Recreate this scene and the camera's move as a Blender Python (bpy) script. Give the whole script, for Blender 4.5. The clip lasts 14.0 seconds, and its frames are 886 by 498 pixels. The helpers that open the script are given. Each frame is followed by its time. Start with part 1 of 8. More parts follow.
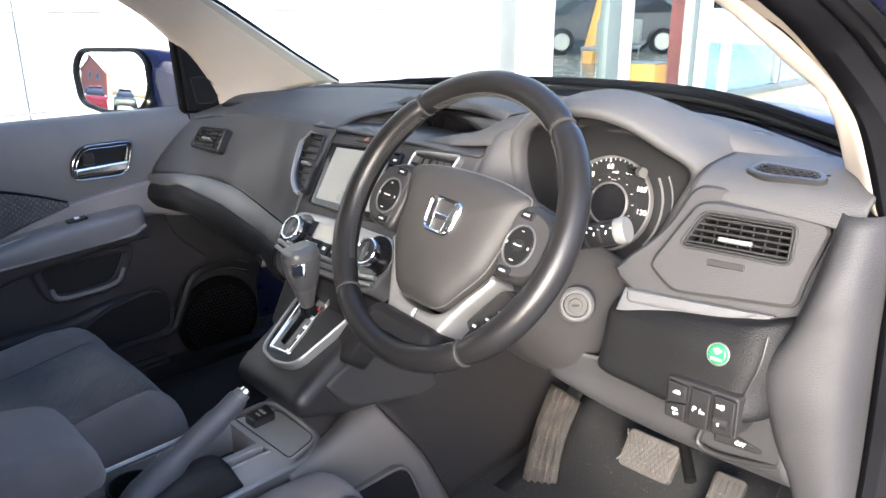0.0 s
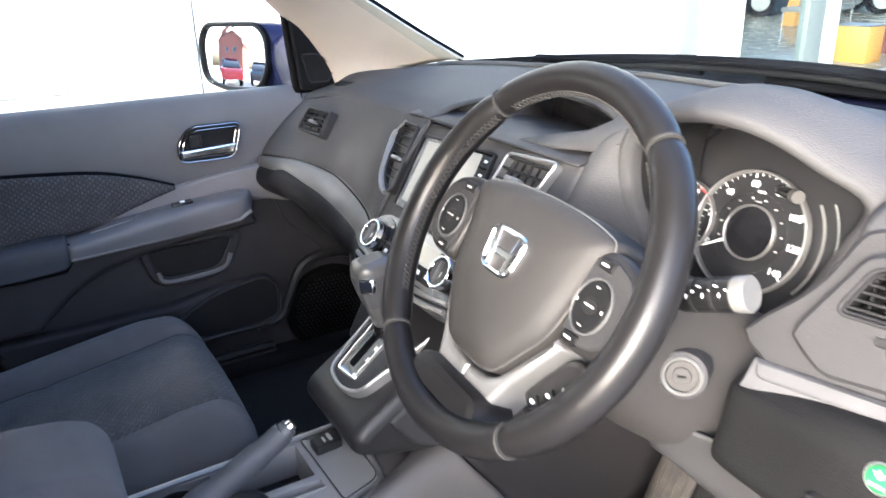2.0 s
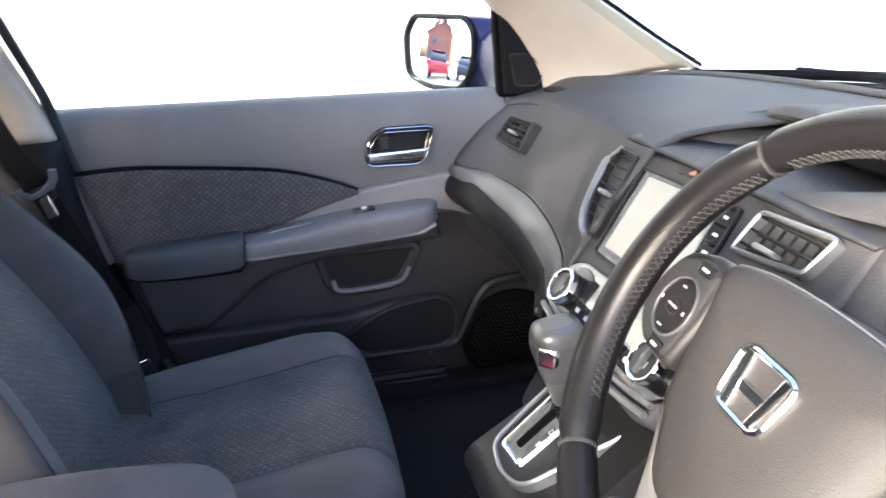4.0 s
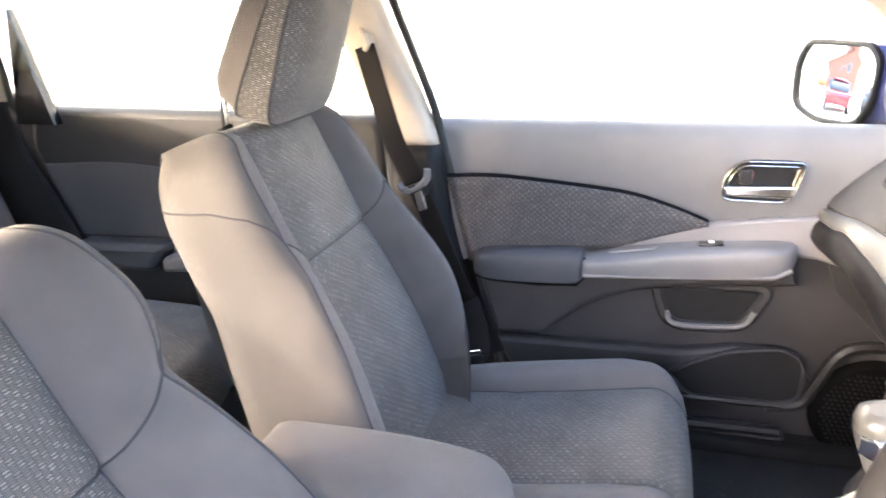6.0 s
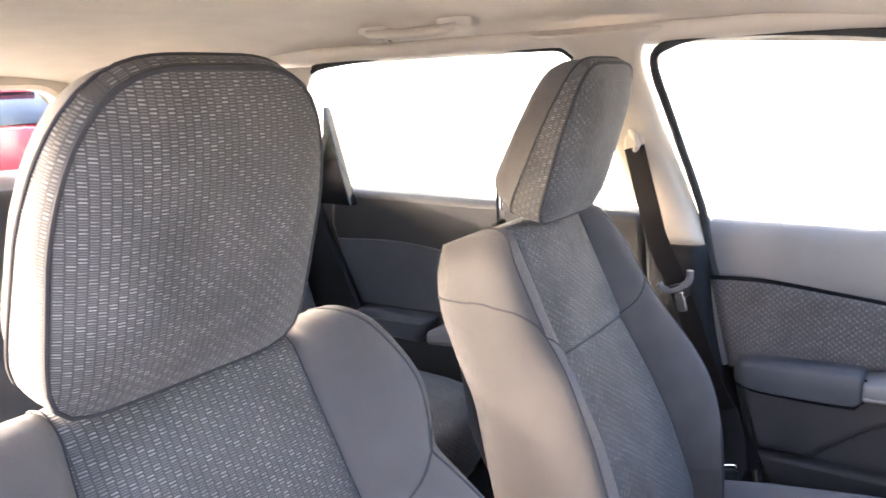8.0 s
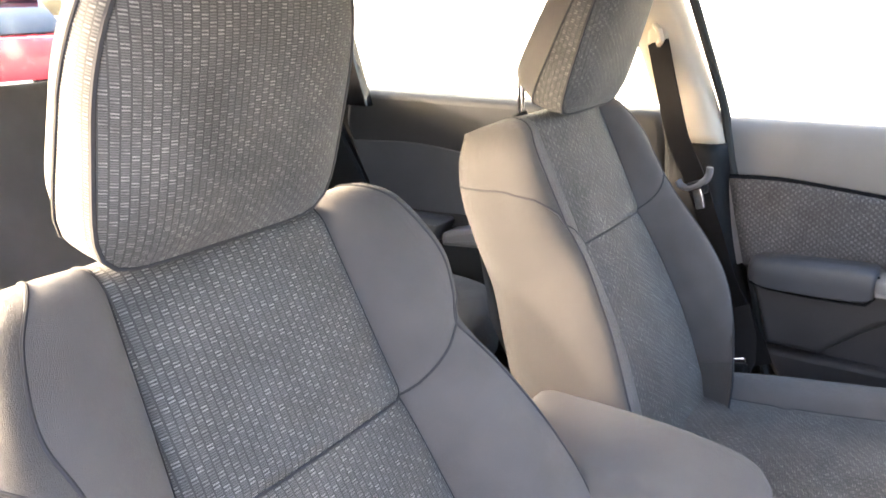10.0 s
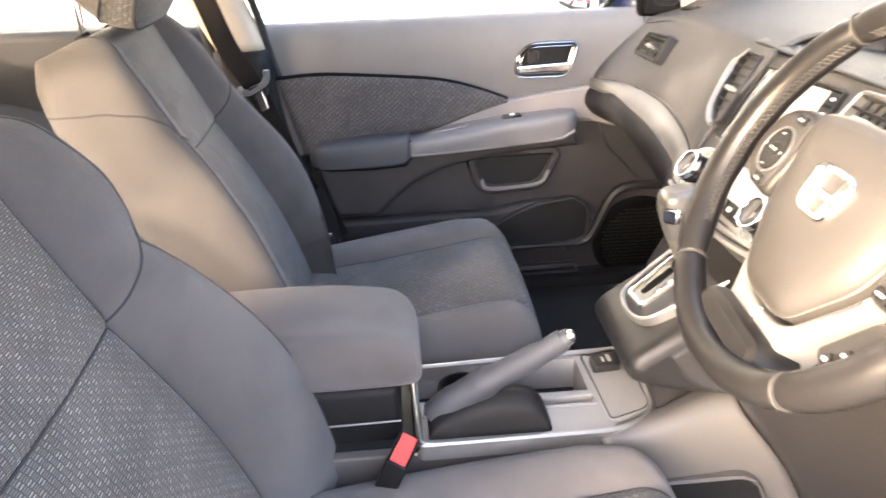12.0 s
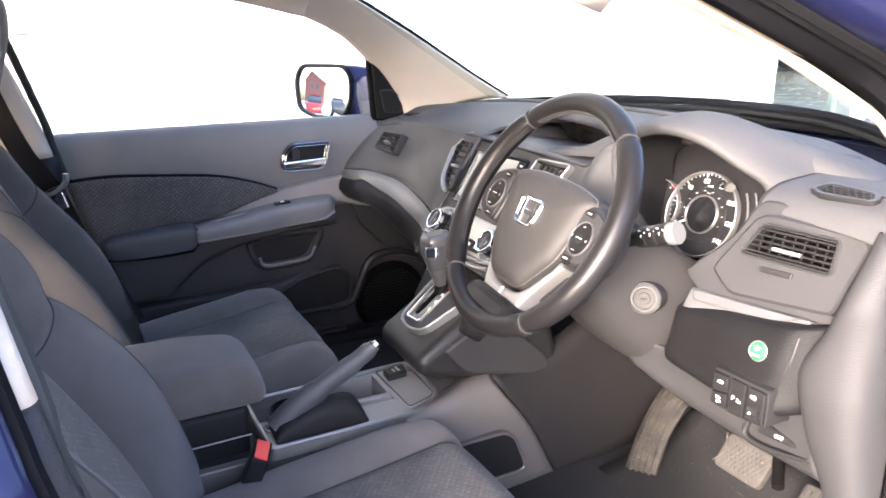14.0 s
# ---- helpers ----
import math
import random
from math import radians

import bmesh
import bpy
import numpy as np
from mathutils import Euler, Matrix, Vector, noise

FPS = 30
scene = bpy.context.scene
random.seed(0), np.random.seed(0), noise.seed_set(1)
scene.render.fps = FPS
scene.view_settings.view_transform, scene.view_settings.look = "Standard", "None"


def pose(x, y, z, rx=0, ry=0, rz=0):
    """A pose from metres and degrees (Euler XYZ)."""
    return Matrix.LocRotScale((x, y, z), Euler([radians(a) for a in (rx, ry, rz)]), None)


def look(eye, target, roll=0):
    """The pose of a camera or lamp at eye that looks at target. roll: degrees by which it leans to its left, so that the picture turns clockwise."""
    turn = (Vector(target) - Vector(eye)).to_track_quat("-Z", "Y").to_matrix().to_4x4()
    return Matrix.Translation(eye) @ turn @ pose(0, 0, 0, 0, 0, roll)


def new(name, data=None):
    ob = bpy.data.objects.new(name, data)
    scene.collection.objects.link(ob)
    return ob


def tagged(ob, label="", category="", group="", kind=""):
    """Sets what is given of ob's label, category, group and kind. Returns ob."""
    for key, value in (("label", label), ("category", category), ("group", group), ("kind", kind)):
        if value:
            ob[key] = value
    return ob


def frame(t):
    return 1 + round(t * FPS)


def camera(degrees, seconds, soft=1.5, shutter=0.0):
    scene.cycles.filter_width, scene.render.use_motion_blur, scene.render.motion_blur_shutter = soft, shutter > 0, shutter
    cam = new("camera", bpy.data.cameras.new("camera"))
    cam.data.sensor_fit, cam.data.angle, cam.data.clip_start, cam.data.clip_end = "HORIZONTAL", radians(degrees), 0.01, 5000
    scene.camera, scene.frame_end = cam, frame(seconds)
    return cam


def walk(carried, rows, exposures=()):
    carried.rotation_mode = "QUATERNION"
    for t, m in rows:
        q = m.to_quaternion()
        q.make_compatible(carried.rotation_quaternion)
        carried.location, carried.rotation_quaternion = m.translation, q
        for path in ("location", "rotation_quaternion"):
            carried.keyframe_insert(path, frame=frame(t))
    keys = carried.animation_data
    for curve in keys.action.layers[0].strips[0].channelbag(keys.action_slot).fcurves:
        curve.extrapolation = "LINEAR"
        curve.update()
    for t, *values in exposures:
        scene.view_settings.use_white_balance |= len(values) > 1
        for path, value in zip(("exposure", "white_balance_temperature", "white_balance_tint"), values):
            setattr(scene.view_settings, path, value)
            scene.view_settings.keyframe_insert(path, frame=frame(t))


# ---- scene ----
cam = camera(61.4, 14.0, shutter=0.4)
PATH = [
    (0, (1.004, -0.623, 1.27), (-0.37, 0.687, 0.643), -0.1),
    (0.5, (0.999, -0.559, 1.274), (-0.427, 0.668, 0.595), -1.4),
    (1, (0.993, -0.49, 1.276), (-0.52, 0.611, 0.571), -1.8),
    (1.5, (0.984, -0.434, 1.274), (-0.603, 0.558, 0.569), -1.8),
    (2, (0.911, -0.39, 1.277), (-0.714, 0.534, 0.569), -1.6),
    (2.2, (0.863, -0.37, 1.279), (-0.773, 0.534, 0.568), -1.5),
    (4.3, (0.703, -0.273, 1.272), (-1.14, 0.024, 0.554), -0.9),
    (4.5, (0.703, -0.259, 1.273), (-1.154, -0.063, 0.556), -1.0),
    (5, (0.699, -0.232, 1.273), (-1.169, -0.294, 0.561), -1.2),
    (5.5, (0.702, -0.214, 1.274), (-1.148, -0.53, 0.583), -1.6),
    (6, (0.709, -0.218, 1.278), (-1.103, -0.758, 0.625), -1.7),
    (6.5, (0.721, -0.222, 1.291), (-1.043, -0.954, 0.697), -2.0),
    (7, (0.733, -0.218, 1.305), (-0.978, -1.112, 0.783), -2.2),
    (7.5, (0.746, -0.215, 1.314), (-0.901, -1.249, 0.848), -2.3),
    (8, (0.749, -0.221, 1.318), (-0.834, -1.366, 0.885), -2.2),
    (8.2, (0.748, -0.228, 1.313), (-0.813, -1.404, 0.889), -2.0),
    (10.3, (0.79, -0.224, 1.277), (-0.735, -1.302, 0.562), -1.6),
    (10.5, (0.798, -0.234, 1.278), (-0.78, -1.198, 0.514), -1.6),
    (11, (0.815, -0.307, 1.248), (-0.91, -0.902, 0.43), -3.2),
    (11.5, (0.87, -0.352, 1.249), (-0.925, -0.554, 0.39), -3.0),
    (12, (0.941, -0.377, 1.26), (-0.87, -0.271, 0.417), -2.2),
    (12.5, (1.029, -0.411, 1.275), (-0.791, -0.08, 0.516), -1.0),
    (13, (1.164, -0.468, 1.286), (-0.638, 0.067, 0.605), -1.0),
    (13.5, (1.233, -0.536, 1.298), (-0.534, 0.157, 0.666), -1.2),
    (14, (1.27, -0.607, 1.297), (-0.439, 0.245, 0.704), -0.4),
]
EXPOSURES = [
    (0.0, 3.54, 5400, 12), (1.0, 3.57, 5400, 12), (2.0, 3.78, 5400, 12), (3.2, 4.02, 5500, 12), (4.5, 4.19, 5650, 12), (5.0, 4.57, 5800, 12), (6.0, 5.42, 6550, 15), (7.0, 5.47, 6650, 16), (7.5, 5.32, 6450, 18),
    (8.2, 5.00, 6300, 18), (10.5, 5.29, 7250, 12), (11.0, 5.41, 7600, 14), (12.0, 5.17, 7000, 16), (13.0, 4.63, 6150, 18), (14.0, 3.95, 5750, 18),
]
walk(cam, [(t, look(eye, target, roll)) for t, eye, target, roll in PATH], EXPOSURES)

# ---- light ----
world = bpy.data.worlds.new("world")
scene.world = world
world.use_nodes = True
SUN = Vector((0.519, -0.831, 0.195)).normalized()
SUN_STRENGTH, SKY_STRENGTH = 0.38, 0.2
wn = world.node_tree.nodes
sky = wn.new("ShaderNodeTexSky")
sky.sky_type, sky.sun_disc = "NISHITA", False
sky.dust_density, sky.air_density = 7.0, 0.6
sky.sun_elevation = math.asin(SUN.z)
sky.sun_rotation = math.atan2(SUN.x, SUN.y)
world.node_tree.links.new(sky.outputs[0], wn["Background"].inputs[0])
wn["Background"].inputs[1].default_value = SKY_STRENGTH
sun_data = bpy.data.lights.new("sun", "SUN")
sun_data.energy, sun_data.angle, sun_data.color = SUN_STRENGTH, radians(1.0), (1.0, 0.87, 0.72)
sun = new("sun", sun_data)
sun.matrix_world = look(SUN * 30, (0, 0, 0))

# ---- materials ----


def material(name, color, rough=0.6, metal=0.0, grain=0.0, grain_scale=900.0, stain=0.0, stain_scale=9.0, spec=0.4, coat=0.0, sheen=0.0, dust=0.0, wrinkle=0.0):
    """A procedural surface: base colour with fine grain relief and broad uneven wear."""
    m = bpy.data.materials.new(name)
    m.use_nodes = True
    n, l = m.node_tree.nodes, m.node_tree.links
    b = n["Principled BSDF"]
    b.inputs["Roughness"].default_value = rough
    b.inputs["Metallic"].default_value = metal
    b.inputs["Specular IOR Level"].default_value = spec
    b.inputs["Coat Weight"].default_value = coat
    b.inputs["Sheen Weight"].default_value = sheen
    b.inputs["Base Color"].default_value = (*color, 1)
    co = n.new("ShaderNodeTexCoord")
    if stain:
        t = n.new("ShaderNodeTexNoise")
        t.inputs["Scale"].default_value = stain_scale
        t.inputs["Detail"].default_value = 6
        l.new(co.outputs["Object"], t.inputs["Vector"])
        r = n.new("ShaderNodeMapRange")
        r.inputs[1].default_value, r.inputs[2].default_value = 0.3, 0.7
        l.new(t.outputs["Fac"], r.inputs[0])
        x = n.new("ShaderNodeMix")
        x.data_type = "RGBA"
        x.inputs[6].default_value = (*[c * (1 - stain) for c in color], 1)
        x.inputs[7].default_value = (*[min(1, c * (1 + stain)) for c in color], 1)
        l.new(r.outputs[0], x.inputs[0])
        last = x.outputs[2]
        if dust:
            d = n.new("ShaderNodeTexNoise")
            d.inputs["Scale"].default_value = 260
            l.new(co.outputs["Object"], d.inputs["Vector"])
            q = n.new("ShaderNodeMapRange")
            q.inputs[1].default_value, q.inputs[2].default_value, q.inputs[4].default_value = 0.66, 0.74, dust
            l.new(d.outputs["Fac"], q.inputs[0])
            y = n.new("ShaderNodeMix")
            y.data_type = "RGBA"
            y.inputs[7].default_value = (0.35, 0.31, 0.26, 1)
            l.new(q.outputs[0], y.inputs[0])
            l.new(last, y.inputs[6])
            last = y.outputs[2]
        l.new(last, b.inputs["Base Color"])
        rr = n.new("ShaderNodeMapRange")
        rr.inputs[3].default_value, rr.inputs[4].default_value = max(0.02, rough - 0.09), min(1, rough + 0.09)
        l.new(t.outputs["Fac"], rr.inputs[0])
        l.new(rr.outputs[0], b.inputs["Roughness"])
    if grain:
        g = n.new("ShaderNodeTexVoronoi")
        g.inputs["Scale"].default_value = grain_scale
        l.new(co.outputs["Object"], g.inputs["Vector"])
        bp = n.new("ShaderNodeBump")
        bp.inputs["Strength"].default_value = grain
        bp.inputs["Distance"].default_value = 0.0009
        l.new(g.outputs["Distance"], bp.inputs["Height"])
        if wrinkle:
            w = n.new("ShaderNodeTexNoise")
            w.inputs["Scale"].default_value = 17
            w.inputs["Detail"].default_value = 4
            w.inputs["Distortion"].default_value = 0.8
            l.new(co.outputs["Object"], w.inputs["Vector"])
            wb = n.new("ShaderNodeBump")
            wb.inputs["Strength"].default_value = wrinkle
            wb.inputs["Distance"].default_value = 0.006
            l.new(w.outputs["Fac"], wb.inputs["Height"])
            l.new(wb.outputs[0], bp.inputs["Normal"])
        l.new(bp.outputs[0], b.inputs["Normal"])
    return m


def cloth(name, dark, light, faint, width=0.0085, height=0.0067):
    """Woven seat cloth, mapped in metres: a chequer of cells with two pale dashes and cells with three faint ones."""
    m = bpy.data.materials.new(name)
    m.use_nodes = True
    n, l = m.node_tree.nodes, m.node_tree.links
    b = n["Principled BSDF"]
    b.inputs["Roughness"].default_value = 0.85
    b.inputs["Specular IOR Level"].default_value = 0.25
    b.inputs["Sheen Weight"].default_value = 0.08
    b.inputs["Sheen Roughness"].default_value = 0.45
    co = n.new("ShaderNodeTexCoord")
    sep = n.new("ShaderNodeSeparateXYZ")
    l.new(co.outputs["UV"], sep.inputs[0])

    def math_node(op, a, b_=None):
        q = n.new("ShaderNodeMath")
        q.operation = op
        for i, v in enumerate((a, b_)):
            if v is None:
                continue
            if isinstance(v, (int, float)):
                q.inputs[i].default_value = v
            else:
                l.new(v, q.inputs[i])
        return q.outputs[0]
    u, v = math_node("DIVIDE", sep.outputs[0], width), math_node("DIVIDE", sep.outputs[1], height)
    cell = math_node("PINGPONG", math_node("ADD", math_node("FLOOR", u), math_node("FLOOR", v)), 1.0)
    fu, fv = math_node("FRACT", u), math_node("FRACT", v)
    across = math_node("LESS_THAN", math_node("ABSOLUTE", math_node("SUBTRACT", fu, 0.5)), 0.40)
    two = math_node("LESS_THAN", math_node("ABSOLUTE", math_node("SUBTRACT", math_node("FRACT", math_node("MULTIPLY", fv, 2.0)), 0.5)), 0.22)
    three = math_node("LESS_THAN", math_node("ABSOLUTE", math_node("SUBTRACT", math_node("FRACT", math_node("MULTIPLY", fv, 3.0)), 0.5)), 0.25)
    pale = math_node("MULTIPLY", math_node("MULTIPLY", across, two), cell)
    dim = math_node("MULTIPLY", math_node("MULTIPLY", across, three), math_node("SUBTRACT", 1.0, cell))
    m1 = n.new("ShaderNodeMix")
    m1.data_type = "RGBA"
    m1.inputs[6].default_value, m1.inputs[7].default_value = (*dark, 1), (*faint, 1)
    l.new(dim, m1.inputs[0])
    wear = n.new("ShaderNodeTexNoise")
    wear.inputs["Scale"].default_value = 90
    l.new(co.outputs["Object"], wear.inputs["Vector"])
    wr = n.new("ShaderNodeMapRange")
    wr.inputs[1].default_value, wr.inputs[2].default_value, wr.inputs[3].default_value = 0.35, 0.65, 0.35
    l.new(wear.outputs["Fac"], wr.inputs[0])
    m2 = n.new("ShaderNodeMix")
    m2.data_type = "RGBA"
    m2.inputs[7].default_value = (*light, 1)
    l.new(math_node("MULTIPLY", pale, wr.outputs[0]), m2.inputs[0])
    l.new(m1.outputs[2], m2.inputs[6])
    ns = n.new("ShaderNodeTexNoise")
    ns.inputs["Scale"].default_value = 14
    ns.inputs["Detail"].default_value = 5
    l.new(co.outputs["Object"], ns.inputs["Vector"])
    r = n.new("ShaderNodeMapRange")
    r.inputs[1].default_value, r.inputs[2].default_value, r.inputs[3].default_value, r.inputs[4].default_value = 0.3, 0.7, 0.8, 1.22
    l.new(ns.outputs["Fac"], r.inputs[0])
    sc = n.new("ShaderNodeVectorMath")
    sc.operation = "SCALE"
    l.new(m2.outputs[2], sc.inputs[0])
    l.new(r.outputs[0], sc.inputs["Scale"])
    l.new(sc.outputs[0], b.inputs["Base Color"])
    bp = n.new("ShaderNodeBump")
    bp.inputs["Strength"].default_value, bp.inputs["Distance"].default_value = 0.8, 0.0011
    l.new(math_node("ADD", pale, math_node("MULTIPLY", three, 0.4)), bp.inputs["Height"])
    l.new(bp.outputs[0], b.inputs["Normal"])
    return m


PLASTIC = material("grained charcoal plastic", (0.023, 0.0226, 0.0235), 0.5, spec=0.2, grain=0.45, grain_scale=700, stain=0.10)
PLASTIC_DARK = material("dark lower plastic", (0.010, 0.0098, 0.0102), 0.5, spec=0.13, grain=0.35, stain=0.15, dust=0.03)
# door's light and shade put into its colours: upper skin lifted, lower plastic darkened
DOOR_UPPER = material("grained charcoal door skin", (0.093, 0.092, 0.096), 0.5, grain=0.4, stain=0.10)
DOOR_LOWER = material("brownish grey lower door plastic darkened for shade", (0.030, 0.0278, 0.0285), 0.5, spec=0.2, grain=0.35, stain=0.15, dust=0.03)
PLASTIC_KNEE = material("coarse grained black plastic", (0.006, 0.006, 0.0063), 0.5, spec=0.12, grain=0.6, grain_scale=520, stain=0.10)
CONSOLE_SIDE = material("brownish charcoal console plastic", (0.075, 0.069, 0.064), 0.4, grain=0.08, stain=0.06, stain_scale=4, spec=0.5)
TUNNEL = material("dark matt tunnel panel", (0.015, 0.014, 0.014), 0.55, spec=0.12, grain=0.25, stain=0.12, dust=0.06)
PLASTIC_SMOOTH = material("smooth charcoal plastic", (0.014, 0.0136, 0.0138), 0.38, spec=0.22, grain=0.08, stain=0.10)
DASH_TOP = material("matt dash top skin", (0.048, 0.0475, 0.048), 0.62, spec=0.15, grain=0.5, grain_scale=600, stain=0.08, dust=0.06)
DECOR = material("warm grey satin door trim", (0.15, 0.142, 0.142), 0.36, stain=0.10)
ARM_SKIN = material("padded blue black vinyl", (0.040, 0.042, 0.048), 0.5, grain=0.3, stain=0.12)
ARM_FRONT = material("grey satin armrest moulding", (0.11, 0.108, 0.112), 0.36, grain=0.15, stain=0.1)
TRAY = material("warm grey tray plastic", (0.18, 0.174, 0.166), 0.5, grain=0.2, stain=0.12)
GLOSS_BLACK = material("gloss black plastic", (0.008, 0.008, 0.009), 0.1)
BLACK = material("flat black", (0.004, 0.004, 0.004), 0.9, spec=0.05)
BLACK_SATIN = material("black moulded plastic", (0.007, 0.007, 0.0074), 0.42, spec=0.15, grain=0.15, stain=0.1)
RUBBER = material("black rubber seal", (0.006, 0.006, 0.007), 0.9, grain=0.2, stain=0.2, spec=0.02)
DARK_CHROME = material("dark chrome", (0.42, 0.42, 0.43), 0.14, metal=1.0, stain=0.04)
HOUSING = material("dark blue mirror shell", (0.010, 0.012, 0.035), 0.15, stain=0.15, spec=0.12)
CHROME = material("chrome", (0.78, 0.78, 0.78), 0.12, metal=1.0, stain=0.03)
SATIN = material("satin silver plastic", (0.24, 0.237, 0.233), 0.36, metal=0.7, stain=0.06, stain_scale=40)
BRUSHED = material("brushed silver trim", (0.068, 0.068, 0.070), 0.46, metal=0.2, spec=0.3, stain=0.05, stain_scale=60)
LEATHER = material("black stitched leather", (0.008, 0.0077, 0.008), 0.34, spec=0.22, grain=0.12, grain_scale=650, stain=0.12)
HUB = material("dark grey airbag cover", (0.0235, 0.0222, 0.0213), 0.5, spec=0.22, grain=0.35, stain=0.07)
THREAD = material("grey thread", (0.03, 0.0293, 0.0285), 0.8, spec=0.1)
FABRIC = material("plain charcoal seat cloth", (0.082, 0.0755, 0.0735), 0.9, grain=0.7, grain_scale=1500, stain=0.18, sheen=0.15, spec=0.2, wrinkle=0.35)
FABRIC_SIDE = material("brownish grey seat side cloth", (0.060, 0.055, 0.052), 0.88, grain=0.7, grain_scale=1500, stain=0.14, sheen=0.15, spec=0.2, wrinkle=0.3)
PIPING = material("charcoal seam piping", (0.024, 0.024, 0.027), 0.8)
SWEEP = material("satin grey dash moulding", (0.085, 0.084, 0.080), 0.42, grain=0.12, stain=0.08)
PEWTER = material("pewter satin trim", (0.10, 0.098, 0.095), 0.33, metal=0.5, stain=0.06)
WEAVE = cloth("patterned seat cloth", (0.048, 0.046, 0.0445), (0.205, 0.197, 0.187), (0.10, 0.097, 0.094), 0.0075, 0.0062)
WEAVE_FINE = cloth("fine patterned door cloth", (0.036, 0.035, 0.038), (0.15, 0.147, 0.15), (0.060, 0.059, 0.061), 0.0062, 0.0052)
CREAM = material("cream moulded trim", (0.44, 0.385, 0.315), 0.6, grain=0.3, stain=0.05)
HEADLINING = material("cream woven headlining", (0.54, 0.475, 0.385), 0.92, grain=0.6, grain_scale=700, stain=0.06)
CARPET = material("black carpet with grit", (0.008, 0.008, 0.0084), 0.95, grain=1.0, grain_scale=500, stain=0.3, dust=0.2)
DIRTY = material("dirt stained footrest plastic", (0.026, 0.022, 0.018), 0.7, grain=0.4, stain=0.8, stain_scale=36, dust=0.3)
PEDAL = material("worn rubber pedal", (0.034, 0.031, 0.028), 0.7, grain=0.3, stain=0.3, stain_scale=40, dust=0.4)
WEBBING = material("dark seat belt webbing", (0.011, 0.010, 0.0104), 0.8, spec=0.08, grain=0.5, stain=0.1)
RED = material("red plastic", (0.62, 0.035, 0.03), 0.4)
WHITE = material("white print", (0.75, 0.75, 0.74), 0.6)
GREY_PRINT = material("grey print", (0.35, 0.34, 0.33), 0.6)
GREEN = material("green eco button", (0.012, 0.13, 0.035), 0.5, stain=0.15, stain_scale=60)
# pale base colour carries the reflection on the dark screen
SCREEN = material("switched off screen with reflection in its colour", (0.22, 0.215, 0.19), 0.3, stain=0.04)
LCD = material("pale climate display", (0.22, 0.215, 0.185), 0.3)
DIAL = material("black dial face", (0.010, 0.010, 0.011), 0.4)
PAINT = material("dark blue metallic paint", (0.006, 0.007, 0.030), 0.3, spec=0.15, coat=0.3, stain=0.15)
SEAL = material("dark grey flocked seal", (0.03, 0.032, 0.032), 0.8, grain=0.1, stain=0.03, spec=0.1)
WALL_WHITE = material("white panelled door paint", (0.44, 0.44, 0.436), 0.6, stain=0.02, stain_scale=2)
STEEL_GREY = material("grey painted frame", (0.12, 0.125, 0.125), 0.5, stain=0.08)
MULLION_PALE = material("pale painted mullion", (0.22, 0.24, 0.23), 0.5, stain=0.05)
MULLION = material("green grey mullion", (0.07, 0.085, 0.085), 0.5, stain=0.06)
ASPHALT = material("pale concrete paving", (0.38, 0.37, 0.35), 0.9, grain=1.0, grain_scale=120, stain=0.25, stain_scale=3)
SHOW_FLOOR = material("beige showroom tile", (0.16, 0.145, 0.105), 0.25, stain=0.1)
YELLOW = material("orange yellow panel", (0.36, 0.18, 0.035), 0.5, stain=0.05)
MAROON = material("maroon column paint", (0.15, 0.05, 0.045), 0.5, stain=0.1)
BRICK = material("red brick", (0.34, 0.12, 0.075), 0.9, stain=0.25, stain_scale=5)
ROOF_TILE = material("brown roof tile", (0.16, 0.10, 0.08), 0.9, stain=0.25, stain_scale=6)
CAR_RED = material("red car paint", (0.5, 0.02, 0.025), 0.25, coat=1.0, stain=0.05)
CAR_BLACK = material("black car paint", (0.02, 0.02, 0.025), 0.2, coat=1.0, stain=0.05)


def clear_glass(name, gloss):
    m = bpy.data.materials.new(name)
    m.use_nodes = True
    n, l = m.node_tree.nodes, m.node_tree.links
    n.remove(n["Principled BSDF"])
    tr, gl, mx = n.new("ShaderNodeBsdfTransparent"), n.new("ShaderNodeBsdfGlossy"), n.new("ShaderNodeMixShader")
    tr.inputs[0].default_value = (0.89, 0.925, 0.915, 1)
    gl.inputs["Roughness"].default_value = 0.02
    mx.inputs[0].default_value = gloss
    l.new(tr.outputs[0], mx.inputs[1])
    l.new(gl.outputs[0], mx.inputs[2])
    l.new(mx.outputs[0], n["Material Output"].inputs[0])
    return m


GLASS = clear_glass("clear window glass", 0.015)
MIRROR = material("mirror silver", (0.92, 0.93, 0.93), 0.01, metal=1.0)

# ---- building tools ----


def finish(bm, material_, name, parent=None, label="", angle=38, smooth=True):
    bmesh.ops.recalc_face_normals(bm, faces=bm.faces)
    me = bpy.data.meshes.new(name)
    bm.to_mesh(me)
    bm.free()
    me.materials.append(material_)
    if smooth:
        me.shade_smooth()
        me.set_sharp_from_angle(angle=radians(angle))
        for f in me.polygons:
            if f.loop_total > 6:
                f.use_smooth = False
    ob = new(name, me)
    if parent:
        ob.parent = parent
    if label:
        ob["label"] = label
    return ob


def part(name, bm, material_, parent, label="", angle=38):
    return finish(bm, material_, name, parent, label, angle)


def thing(name, label, category, group="", kind="", at=(0, 0, 0)):
    """An empty that carries the parts of one thing; parts are built in world metres."""
    e = new(name)
    e.empty_display_size = 0.05
    return tagged(e, label, category, group, kind)


